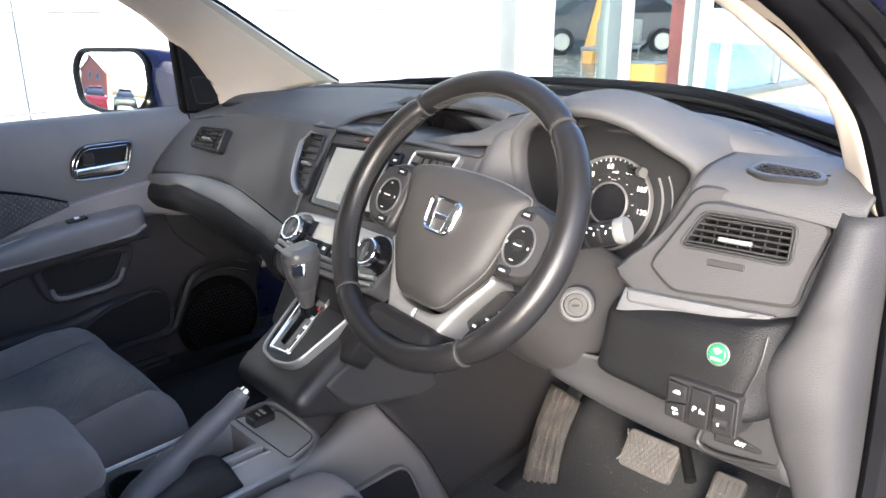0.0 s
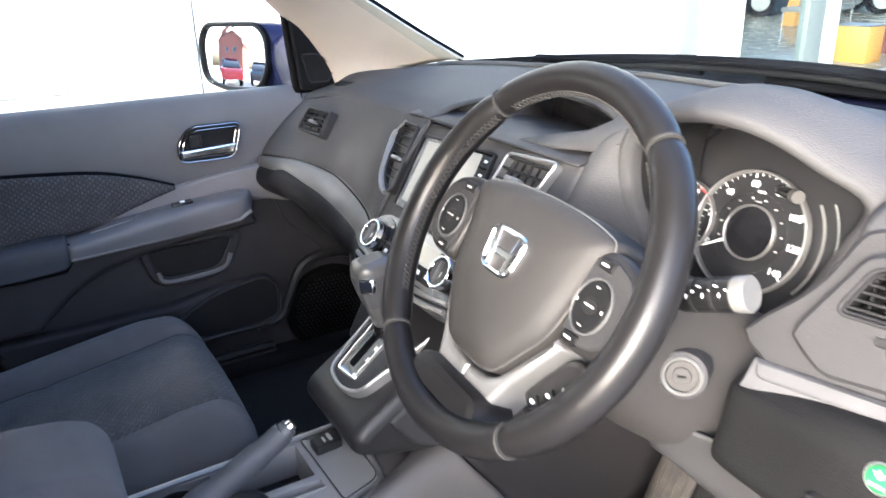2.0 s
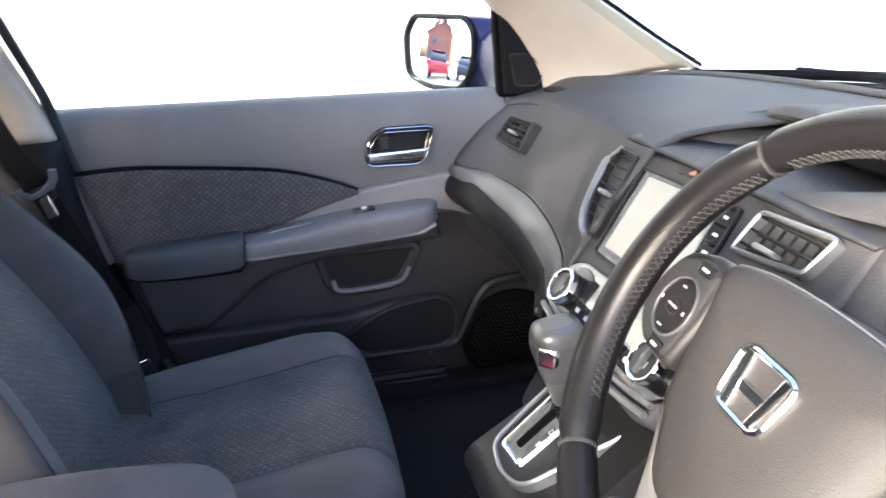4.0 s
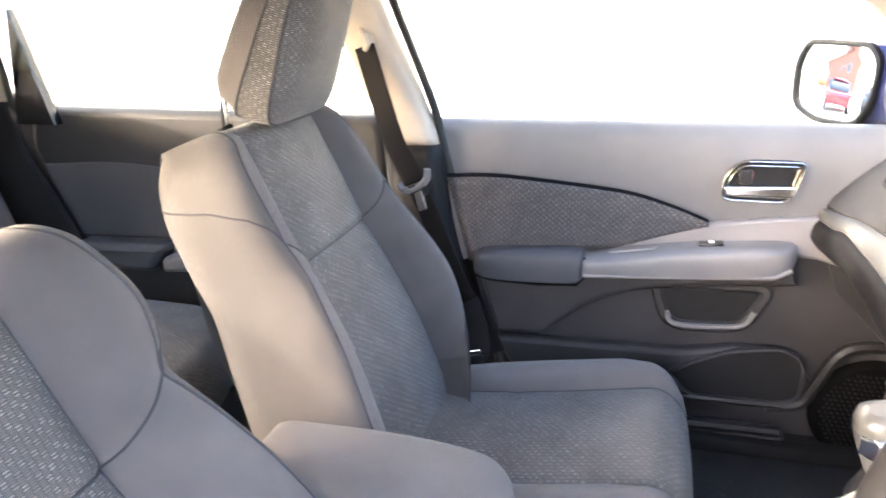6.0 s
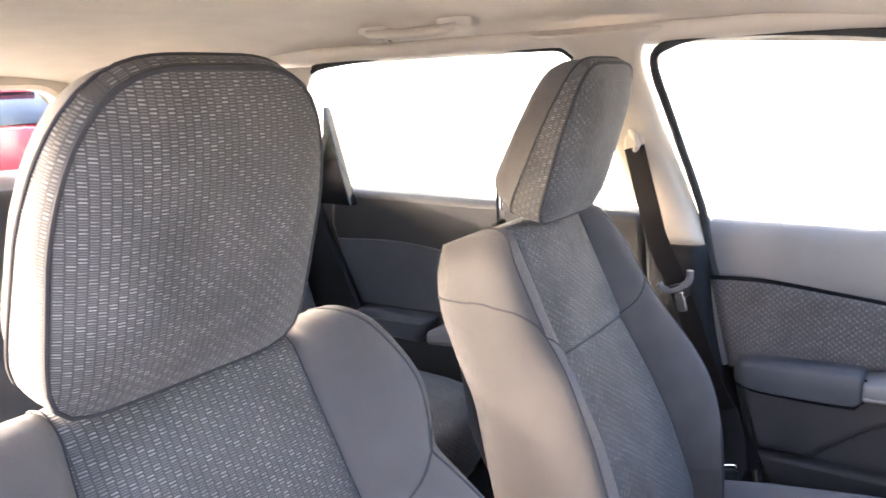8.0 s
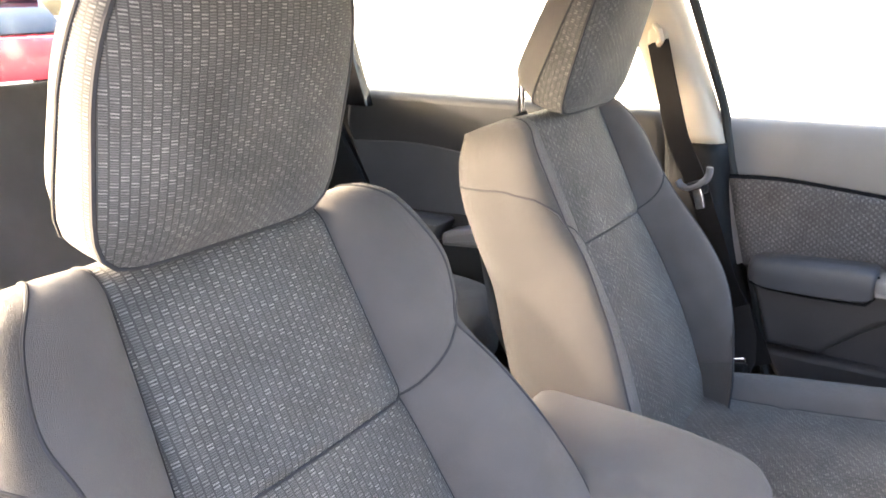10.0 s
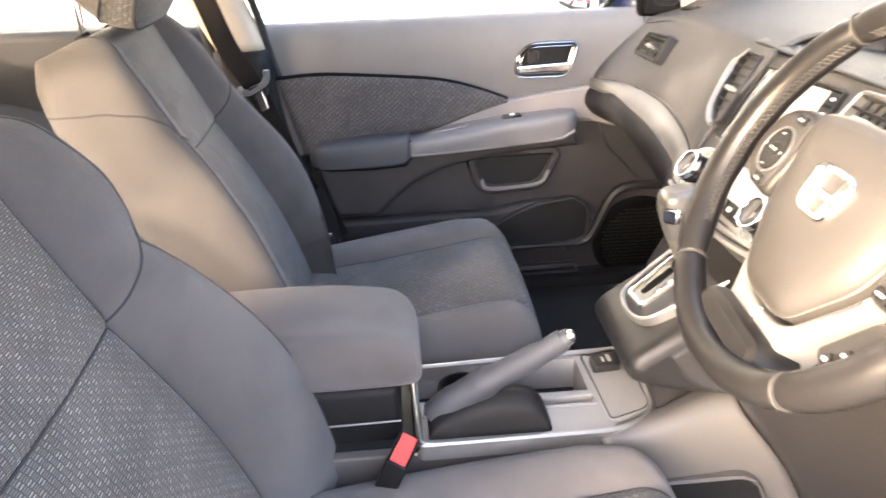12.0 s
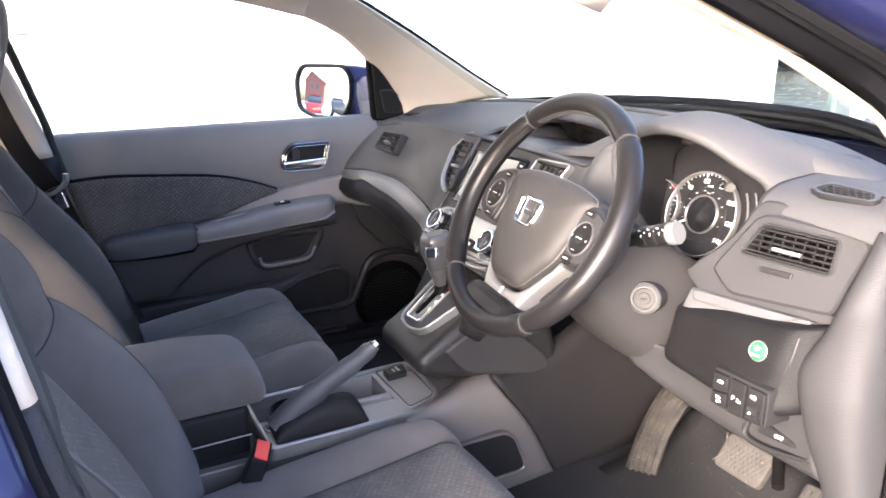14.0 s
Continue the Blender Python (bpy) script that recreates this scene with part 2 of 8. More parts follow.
class Plane:
    """A drawing plane: origin, two directions, the normal between them, and its unit."""

    def __init__(self, o, u, v, unit=1.0):
        self.o, self.u, self.unit = Vector(o), Vector(u).normalized(), unit
        v = Vector(v)
        self.v = (v - v.dot(self.u) * self.u).normalized()
        self.n = self.u.cross(self.v)

    def __call__(self, a, b, c=0.0):
        return self.o + self.unit * (a * self.u + b * self.v + c * self.n)


def rounded(pts, r, n=4):
    """A polygon with its corners rounded by r (one radius, or one for each corner)."""
    out = []
    k = len(pts)
    for i in range(k):
        p, a, b = Vector(pts[i]), Vector(pts[i - 1]), Vector(pts[(i + 1) % k])
        rr = r[i] if isinstance(r, (list, tuple)) else r
        da, db = (a - p), (b - p)
        d = min(rr, da.length * 0.48, db.length * 0.48)
        if d < 1e-5:
            out.append(p)
            continue
        s, e = p + da.normalized() * d, p + db.normalized() * d
        for j in range(n + 1):
            t = j / n
            out.append(s.lerp(p, t).lerp(p.lerp(e, t), t))
    return out


def box_outline(a0, a1, b0, b1, r=0.004, n=4):
    return rounded([(a0, b0), (a1, b0), (a1, b1), (a0, b1)], r, n)


def circle(cx, cy, r, n=32, r2=None):
    r2 = r if r2 is None else r2
    return [Vector((cx + r * math.cos(2 * math.pi * i / n), cy + r2 * math.sin(2 * math.pi * i / n))) for i in range(n)]


def inset(pts, d):
    """The polygon moved inwards by d (counter-clockwise or clockwise alike)."""
    k = len(pts)
    area = sum(pts[i][0] * pts[(i + 1) % k][1] - pts[(i + 1) % k][0] * pts[i][1] for i in range(k))
    sign = 1 if area > 0 else -1
    out = []
    for i in range(k):
        e1, e2 = (Vector(pts[i]) - Vector(pts[i - 1])), (Vector(pts[(i + 1) % k]) - Vector(pts[i]))
        e1 = e1.normalized() if e1.length > 1e-9 else e2.normalized()
        e2 = e2.normalized() if e2.length > 1e-9 else e1
        n1, n2 = Vector((-e1.y, e1.x)), Vector((-e2.y, e2.x))
        m = n1 + n2
        m = m / max(0.35, m.dot(n1)) if m.length > 1e-6 else n1
        out.append(Vector(pts[i]) + sign * d * m)
    return out


def tidy(pts, q):
    """Draws together points of an inset outline whose edges have turned back on themselves."""
    q = [Vector((p[0], p[1])) for p in q]
    k = len(q)
    for _ in range(8):
        bad = False
        for i in range(k):
            j = (i + 1) % k
            e = Vector((pts[j][0] - pts[i][0], pts[j][1] - pts[i][1]))
            d = q[j] - q[i]
            if d.length > 1e-7 and d.dot(e) < 0:
                m = (q[i] + q[j]) / 2
                q[i], q[j] = m, m.copy()
                bad = True
        if not bad:
            break
    return q


def slab(pts, plane, c0, c1, bevel=0.002, steps=2, bm=None, dish=0.0):
    """A plate from depth c0 to c1 on a drawing plane with a rounded front edge."""
    bm = bm or bmesh.new()
    rings = [[plane(p[0], p[1], c0) for p in pts], [plane(p[0], p[1], c1 - bevel * (1 if c1 > c0 else -1)) for p in pts]]
    s = 1 if c1 > c0 else -1
    for i in range(1, steps + 1):
        a = math.pi / 2 * i / steps
        q = tidy(pts, inset(pts, bevel * (1 - math.cos(a))))
        rings.append([plane(p[0], p[1], c1 - s * bevel * (1 - math.sin(a))) for p in q])
    vs = [[bm.verts.new(p) for p in r] for r in rings]
    k = len(pts)
    for a, b in zip(vs, vs[1:]):
        for i in range(k):
            bm.faces.new((a[i], a[(i + 1) % k], b[(i + 1) % k], b[i]))
    bm.faces.new(list(reversed(vs[0])))
    bm.faces.new(vs[-1])
    return bm


def ring_plate(outer, inner, plane, c0, c1, bevel=0.0015, bm=None):
    """A frame between two outlines with the same number of points."""
    bm = bm or bmesh.new()
    s = 1 if c1 > c0 else -1
    o2, i2 = inset(outer, bevel), inset(inner, -bevel)
    layers = [(outer, c0), (outer, c1 - s * bevel), (o2, c1), (i2, c1), (inner, c1 - s * bevel), (inner, c0)]
    vs = [[bm.verts.new(plane(p[0], p[1], c)) for p in ring] for ring, c in layers]
    k = len(outer)
    for a, b in zip(vs, vs[1:] + vs[:1]):
        for i in range(k):
            bm.faces.new((a[i], a[(i + 1) % k], b[(i + 1) % k], b[i]))
    return bm


def spline(pts, n, closed=False):
    """A smooth curve through the points, n steps a span."""
    pts = [Vector(p) for p in pts]
    k = len(pts)
    out = []
    for i in range(k if closed else k - 1):
        if closed:
            a, b, c, d = pts[i - 1], pts[i], pts[(i + 1) % k], pts[(i + 2) % k]
        else:
            b, c = pts[i], pts[i + 1]
            a = pts[i - 1] if i else 2 * b - c
            d = pts[i + 2] if i + 2 < k else 2 * c - b
        for j in range(n):
            t = j / n
            out.append(0.5 * ((2 * b) + (c - a) * t + (2 * a - 5 * b + 4 * c - d) * t * t + (3 * b - a - 3 * c + d) * t ** 3))
    if not closed:
        out.append(pts[-1])
    return out


def skin(rows, bm=None, close=False, mapping=None):
    """A surface over a grid of points, with a map in metres."""
    bm = bm or bmesh.new()
    uv = bm.loops.layers.uv.verify()
    vs = [[bm.verts.new(p) for p in r] for r in rows]
    mid_r, mid_c = rows[len(rows) // 2], [r[len(r) // 2] for r in rows]
    us, ws = [0.0], [0.0]
    for a, b in zip(mid_r, mid_r[1:]):
        us.append(us[-1] + (Vector(b) - Vector(a)).length)
    for a, b in zip(mid_c, mid_c[1:]):
        ws.append(ws[-1] + (Vector(b) - Vector(a)).length)
    k = len(rows[0])
    for i in range(len(rows) - 1):
        for j in range(k if close else k - 1):
            jj = (j + 1) % k
            f = bm.faces.new((vs[i][j], vs[i][jj], vs[i + 1][jj], vs[i + 1][j]))
            for loop, (p, q) in zip(f.loops, ((i, j), (i, j + 1), (i + 1, j + 1), (i + 1, j))):
                loop[uv].uv = mapping(rows[p][q % k]) if mapping else (us[min(q, k - 1)], ws[p])
    return bm


def loft(sections, nu=5, nv=6, bm=None, caps=False):
    """A smooth surface through cross-sections that have the same number of points."""
    cols = [spline(s, nv) for s in sections]
    k = len(cols[0])
    lines = [spline([c[i] for c in cols], nu) for i in range(k)]
    rows = [[lines[j][i] for j in range(k)] for i in range(len(lines[0]))]
    bm = skin(rows, bm)
    return bm


def thick(ob, t, offset=-1.0):
    """Gives a sheet its thickness."""
    m = ob.modifiers.new("thickness", "SOLIDIFY")
    m.thickness, m.offset = t, offset
    return ob


def tube(path, r, n=10, closed=False, bm=None, caps=True, flat=1.0):
    """A round bar along a path; r is one radius or one for each point."""
    bm = bm or bmesh.new()
    path = [Vector(p) for p in path]
    k = len(path)
    rings = []
    up = Vector((0, 0, 1))
    side = None
    for i, p in enumerate(path):
        d = (path[(i + 1) % k] - path[i - 1]) if closed else (path[min(i + 1, k - 1)] - path[max(i - 1, 0)])
        d.normalize()
        if side is None:
            side = d.cross(up if abs(d.z) < 0.9 else Vector((1, 0, 0))).normalized()
        side = (side - side.dot(d) * d).normalized()
        o = d.cross(side)
        rr = r[i] if isinstance(r, (list, tuple)) else r
        rings.append([bm.verts.new(p + rr * (math.cos(2 * math.pi * j / n) * side + flat * math.sin(2 * math.pi * j / n) * o)) for j in range(n)])
    for a, b in zip(rings, rings[1:] + (rings[:1] if closed else [])):
        for j in range(n):
            bm.faces.new((a[j], a[(j + 1) % n], b[(j + 1) % n], b[j]))
    if caps and not closed:
        bm.faces.new(list(reversed(rings[0])))
        bm.faces.new(rings[-1])
    return bm


def ribbon(path, across, width, t=0.0012, bm=None):
    """A flat strap along a path; across gives its width's direction at each point, or once for all."""
    bm = bm or bmesh.new()
    path = [Vector(p) for p in path]
    rings = []
    for i, p in enumerate(path):
        d = (path[min(i + 1, len(path) - 1)] - path[max(i - 1, 0)]).normalized()
        a = Vector(across[i] if isinstance(across, list) else across)
        a = (a - a.dot(d) * d).normalized()
        o = d.cross(a)
        rings.append([bm.verts.new(p + sx * width / 2 * a + sy * t * o) for sx, sy in ((-1, -1), (1, -1), (1, 1), (-1, 1))])
    for a, b in zip(rings, rings[1:]):
        for j in range(4):
            bm.faces.new((a[j], a[(j + 1) % 4], b[(j + 1) % 4], b[j]))
    bm.faces.new(list(reversed(rings[0])))
    bm.faces.new(rings[-1])
    return bm


def cushion_block(c, sx, sy, sz, power=4.0, n=14, bm=None, turn=None):
    """A soft-edged block (a superellipsoid) of the given half sizes."""
    bm = bm or bmesh.new()
    c = Vector(c)
    turn = turn or Matrix.Identity(3)

    def sp(v, e):
        return math.copysign(abs(v) ** e, v)
    e = 2.0 / power
    rows = []
    for i in range(n + 1):
        a = -math.pi / 2 + math.pi * i / n
        rows.append([c + turn @ Vector((sx * sp(math.cos(a), e) * sp(math.cos(b), e), sy * sp(math.cos(a), e) * sp(math.sin(b), e), sz * sp(math.sin(a), e)))
                     for b in [2 * math.pi * j / (2 * n) for j in range(2 * n)]])
    skin(rows, bm, close=True)
    bmesh.ops.remove_doubles(bm, verts=bm.verts, dist=1e-5)
    return bm


def block(a, b, bm=None, bevel=0.003, steps=2):
    """A box between two corners with softened edges."""
    tmp = bmesh.new()
    bmesh.ops.create_cube(tmp, size=1.0)
    a, b = Vector(a), Vector(b)
    for v in tmp.verts:
        v.co = Vector([(a[i] + b[i]) / 2 + v.co[i] * abs(b[i] - a[i]) for i in range(3)])
    if bevel:
        bmesh.ops.bevel(tmp, geom=tmp.edges[:], offset=bevel, segments=steps, profile=0.5, affect="EDGES")
    if bm is None:
        return tmp
    me = bpy.data.meshes.new("tmp")
    tmp.to_mesh(me)
    tmp.free()
    bm.from_mesh(me)
    bpy.data.meshes.remove(me)
    return bm


def lettering(body, plane, a, b, size, material_, parent, name="lettering", turn=0.0, c=0.0006):
    """Printed characters lying on a drawing plane."""
    cu = bpy.data.curves.new("text", "FONT")
    cu.body, cu.size, cu.align_x, cu.align_y, cu.extrude = body, size, "CENTER", "CENTER", 0.0002
    tmp = bpy.data.objects.new("text", cu)
    scene.collection.objects.link(tmp)
    dg = bpy.context.evaluated_depsgraph_get()
    me = bpy.data.meshes.new_from_object(tmp.evaluated_get(dg))
    bpy.data.objects.remove(tmp)
    bpy.data.curves.remove(cu)
    ca, sa = math.cos(turn), math.sin(turn)
    for v in me.vertices:
        x, y, z = v.co
        v.co = plane(a + ca * x - sa * y, b + sa * x + ca * y, c + z)
    me.materials.clear()
    me.materials.append(material_)
    me.name = name
    ob = new(name, me)
    ob.parent = parent
    return ob


def bars(spots, plane, material_, parent, name="print_mark", c=0.0):
    """Small printed bars: (a, b, width, height) on a drawing plane."""
    bm = bmesh.new()
    for a, b, w, h in spots:
        slab(box_outline(a - w / 2, a + w / 2, b - h / 2, b + h / 2, min(w, h) * 0.3, 2), plane, c, c + 0.0006, 0.0002, 1, bm)
    return part(name, bm, material_, parent)

# ---- ground and buildings ----


def structure(name, bm, mat, label, category="", angle=38):
    ob = finish(bm, mat, name, None, "", angle)
    return tagged(ob, label, category or name.replace("_", " "), kind="structure")


structure("ground", slab([(-160, -160), (160, -160), (160, 160), (-160, 160)], Plane((0, 0, 0), (1, 0, 0), (0, 1, 0)), -0.2, 0.0, 0.01), ASPHALT,
          "wide pale grey concrete forecourt under the car", "ground")
FACADE_X = -3.6
fac = Plane((FACADE_X, 0, 0), (0, 1, 0), (0, 0, 1))
wall = structure("wall_west", slab([(-5.6, 0), (4.45, 0), (4.45, 5.2), (-5.6, 5.2)], fac, -0.3, -0.03, 0.005), WALL_WHITE,
                 "tall white painted sectional workshop door wall", "wall")


def facade_panels():
    edges = (-5.6, -3.37, 0.6, 4.45)
    for a, b in zip(edges, edges[1:]):
        for k in range(8):
            z0 = 0.15 + k * 0.535
            finish(slab([(a + 0.006, z0 + 0.004), (b - 0.006, z0 + 0.004), (b - 0.006, z0 + 0.531), (a + 0.006, z0 + 0.531)], fac, -0.03, 0.0, 0.006), WALL_WHITE, "panel", wall)


structure("wall_corner_post", slab([(4.45, 0), (4.66, 0), (4.66, 5.2), (4.45, 5.2)], fac, -0.3, 0.02, 0.01), STEEL_GREY, "grey steel corner post of the white wall", "post")
structure("wall_column", slab([(4.66, 0), (5.17, 0), (5.17, 5.2), (4.66, 5.2)], fac, -0.3, 0.05, 0.01), WALL_WHITE, "smooth white column beside the showroom glass", "column")
structure("wall_showroom_head", slab([(5.17, 3.0), (16, 3.0), (16, 5.2), (5.17, 5.2)], fac, -0.3, 0.03, 0.01), WALL_WHITE, "white band over the showroom windows", "wall")
structure("showroom_floor", slab([(-14.0, 5.0), (-3.62, 5.0), (-3.62, 22.0), (-14.0, 22.0)], Plane((0, 0, 0), (1, 0, 0), (0, 1, 0)), 0.0, 0.06, 0.004), SHOW_FLOOR,
          "polished beige showroom floor", "floor")
structure("wall_showroom_back", slab([(5, 0), (22, 0), (22, 5.2), (5, 5.2)], Plane((-12, 0, 0), (0, 1, 0), (0, 0, 1)), -0.2, 0.0, 0.01), MULLION, "pale grey green rear wall of the showroom", "wall")


def showroom():
    w = thing("window_showroom", "floor to ceiling showroom glazing with pale frames", "window", kind="structure")
    for y, wd, paint in ((5.2, 0.03, MULLION_PALE), (6.11, 0.24, MULLION), (6.36, 0.22, MULLION_PALE), (7.80, 0.04, MULLION_PALE), (7.85, 0.13, MULLION), (8.0, 0.3, MULLION_PALE), (8.8, 0.1, MULLION_PALE), (10.4, 0.1, MULLION), (12.5, 0.1, MULLION)):
        part("frame", slab([(y, 0.06), (y + wd, 0.06), (y + wd, 3.0), (y, 3.0)], fac, -0.1, 0.0, 0.006), paint, w)
    part("frame", slab([(5.17, 0.06), (14, 0.06), (14, 0.16), (5.17, 0.16)], fac, -0.09, 0.004, 0.006), MULLION, w)
    pane = part("pane", slab([(5.2, 0.1), (14, 0.1), (14, 3.0), (5.2, 3.0)], fac, -0.05, -0.044, 0.001), GLASS, w, "clear reflective glass")
    pane.visible_shadow = False
    c = thing("display_counter", "orange yellow box counter inside the showroom", "counter")
    part("body", block((-4.83, 8.45, 0.06), (-4.42, 8.78, 0.48), bevel=0.02), YELLOW, c)
    part("top", block((-4.84, 8.44, 0.48), (-4.41, 8.79, 0.50), bevel=0.006), STEEL_GREY, c)
    c = thing("display_stand", "orange yellow tapered display stand in the showroom", "stand")
    part("body", loft([[(-8.7 + z * 0.16, 12.6 + z * 0.16, z), (-8.7 + z * 0.16 + w_, 12.6 + z * 0.16, z), (-8.7 + z * 0.16 + w_, 12.6 + z * 0.16 + w_, z), (-8.7 + z * 0.16, 12.6 + z * 0.16 + w_, z), (-8.7 + z * 0.16, 12.6 + z * 0.16, z)] for z, w_ in ((0.06, 0.28), (0.7, 0.2), (1.3, 0.14), (2.0, 0.1))], 3, 3), YELLOW, c)
    p = structure("column_showroom", block((-4.92, 9.6, 0.06), (-4.62, 9.95, 4.0), bevel=0.01), MAROON, "maroon painted column inside the showroom", "column")
    for i, (x, y) in enumerate(((-6.8, 10.6), (-6.9, 11.4))):
        ch = thing("showroom_chair", "dark blue grey visitor chair in the showroom", "chair", "showroom chairs")
        part("seat", block((x - 0.25, y - 0.25, 0.47), (x + 0.25, y + 0.25, 0.54), bevel=0.02), STEEL_GREY, ch)
        part("backrest", block((x - 0.25, y + 0.2, 0.54), (x + 0.25, y + 0.26, 0.98), bevel=0.02), STEEL_GREY, ch)
        for dx in (-0.22, 0.22):
            for dy in (-0.22, 0.22):
                part("leg", tube([(x + dx, y + dy, 0.06), (x + dx, y + dy, 0.48)], 0.012), CHROME, ch)
    car(-10.4, 15.8, 0.9, CAR_BLACK, "glossy black car on display in the showroom", 0.06)


def car(x, y, yaw, paint, label, z=0.0):
    """A parked hatchback: body, glasshouse and wheels."""
    c = thing("parked_car", label, "car")
    m = pose(x, y, z, 0, 0, math.degrees(yaw))
    prof = [(-2.0, 0.35), (-2.05, 0.6), (-1.95, 0.85), (-1.1, 0.95), (0.6, 0.97), (1.6, 0.98), (1.98, 0.9), (2.05, 0.55), (1.95, 0.32)]
    rows = [[m @ Vector((a, s * w_, b)) for a, b in prof] for s, w_ in ((-1, 0.78), (-1, 0.88), (1, 0.88), (1, 0.78))]
    bm = skin(rows)
    for r in (rows[0], rows[-1]):
        bm.faces.new([bm.verts.new(p) for p in r])
    part("body", bm, paint, c)
    top = [(-1.1, 0.95), (-0.45, 1.38), (0.1, 1.46), (1.0, 1.43), (1.75, 0.97)]
    rows = [[m @ Vector((a, s * (w_ if b < 1.2 else w_ - 0.16), b)) for a, b in top] for s, w_ in ((-1, 0.76), (1, 0.76))]
    bm = skin(rows)
    for r in rows:
        bm.faces.new([bm.verts.new(p) for p in r])
    part("glasshouse", bm, GLOSS_BLACK, c, "dark tinted windows")
    part("roof", slab([(-0.42, -0.58), (1.0, -0.58), (1.0, 0.58), (-0.42, 0.58)], Plane(m @ Vector((0, 0, 1.44)), m.to_3x3() @ Vector((1, 0, 0)), m.to_3x3() @ Vector((0, 1, 0))), 0, 0.05, 0.03), paint, c)
    for a in (-1.25, 1.25):
        for s in (-0.8, 0.8):
            o, ax = m @ Vector((a, s, 0.31)), m.to_3x3() @ Vector((0, 1, 0))
            wh = part("wheel", tube([o - ax * 0.1, o + ax * 0.1], 0.31, 20), RUBBER, c)
            part("rim", tube([o - ax * 0.105, o + ax * 0.105], 0.2, 16), SATIN, wh)


def house(x, y):
    """A brick gable house far behind, which shows in the door mirror."""
    h = thing("house", "red brick gabled house with white windows across the yard", "house")
    w_, d, e, a = 7.4, 9.0, 5.2, 8.4
    pts = [(-w_ / 2, 0), (w_ / 2, 0), (w_ / 2, e), (0, a), (-w_ / 2, e)]
    pl = Plane((x, y, 0), (-1, 0, 0.0), (0, 0, 1))
    part("wall", slab(pts, pl, -d, 0, 0.02), BRICK, h)
    for s in (-1, 1):
        r0, r1 = Vector((s * (w_ / 2 + 0.35), e - 0.3)), Vector((0, a + 0.12))
        q = Vector((0, 0.18))
        part("roof", slab([r0, r1, r1 + q, r0 + q], pl, -d - 0.3, 0.3, 0.02), ROOF_TILE, h)
    for cx, cz in ((-2.3, 1.5), (0.2, 1.5), (2.4, 1.5), (-1.2, 4.2), (1.0, 4.2)):
        hw = 0.42
        wdw = part("window", ring_plate(box_outline(cx - hw, cx + hw, cz - 0.7, cz + 0.7, 0.01, 1), box_outline(cx - hw + 0.1, cx + hw - 0.1, cz - 0.6, cz + 0.6, 0.01, 1), pl, 0, 0.06, 0.01), MULLION_PALE, h)
        part("pane", slab(box_outline(cx - hw + 0.1, cx + hw - 0.1, cz - 0.6, cz + 0.6, 0.01, 1), pl, 0, 0.02, 0.005), MULLION, wdw)
    part("chimney", block((x - 3.2, y - 4.5, 6.0), (x - 2.3, y - 3.8, 9.6), bevel=0.02), BRICK, h)


showroom()
house(-13.6, -42.0)
car(-5.0, -13.5, 1.30, CAR_RED, "small red car parked across the yard")
car(-2.6, -15.5, 1.45, CAR_BLACK, "dark car parked across the yard")

# ---- car shell: floor, roof lining, pillars, glass ----
floor_rows = [[(x, y, z) for x in (-0.74, -0.3, 0.0, 0.3, 0.74)] for y, z in ((-2.5, 0.62), (-1.7, 0.6), (-1.6, 0.36), (-0.6, 0.34), (0.25, 0.34), (0.48, 0.36), (0.66, 0.5), (0.74, 0.8), (0.72, 1.0))]
thick(structure("floor", loft(floor_rows, 5, 4), CARPET, "gritty black carpeted car floor and bulkhead", "floor"), 0.03, 1.0)

roof_rows = []
for y, z, w_ in ((-0.06, 1.375, 0.50), (-0.3, 1.425, 0.565), (-0.8, 1.455, 0.59), (-1.4, 1.45, 0.58), (-2.0, 1.42, 0.55), (-2.42, 1.36, 0.52)):
    roof_rows.append([(-w_ - 0.07, y, z - 0.075), (-w_ - 0.01, y, z - 0.035), (-w_ * 0.6, y, z + 0.01), (0, y, z + 0.02), (w_ * 0.6, y, z + 0.01), (w_ + 0.01, y, z - 0.035), (w_ + 0.07, y, z - 0.075)])
thick(structure("ceiling", loft(roof_rows, 6, 6), HEADLINING, "cream woven roof lining", "ceiling"), 0.02, 1.0)
shell_rows = [[(x * 1.06, y, z + 0.06 - 0.02 * (abs(x) > 0.6)) for x, y, z in r] for r in roof_rows]
thick(structure("roof", loft(shell_rows, 6, 6), PAINT, "dark blue metallic car roof", "car roof"), 0.012, 1.0)

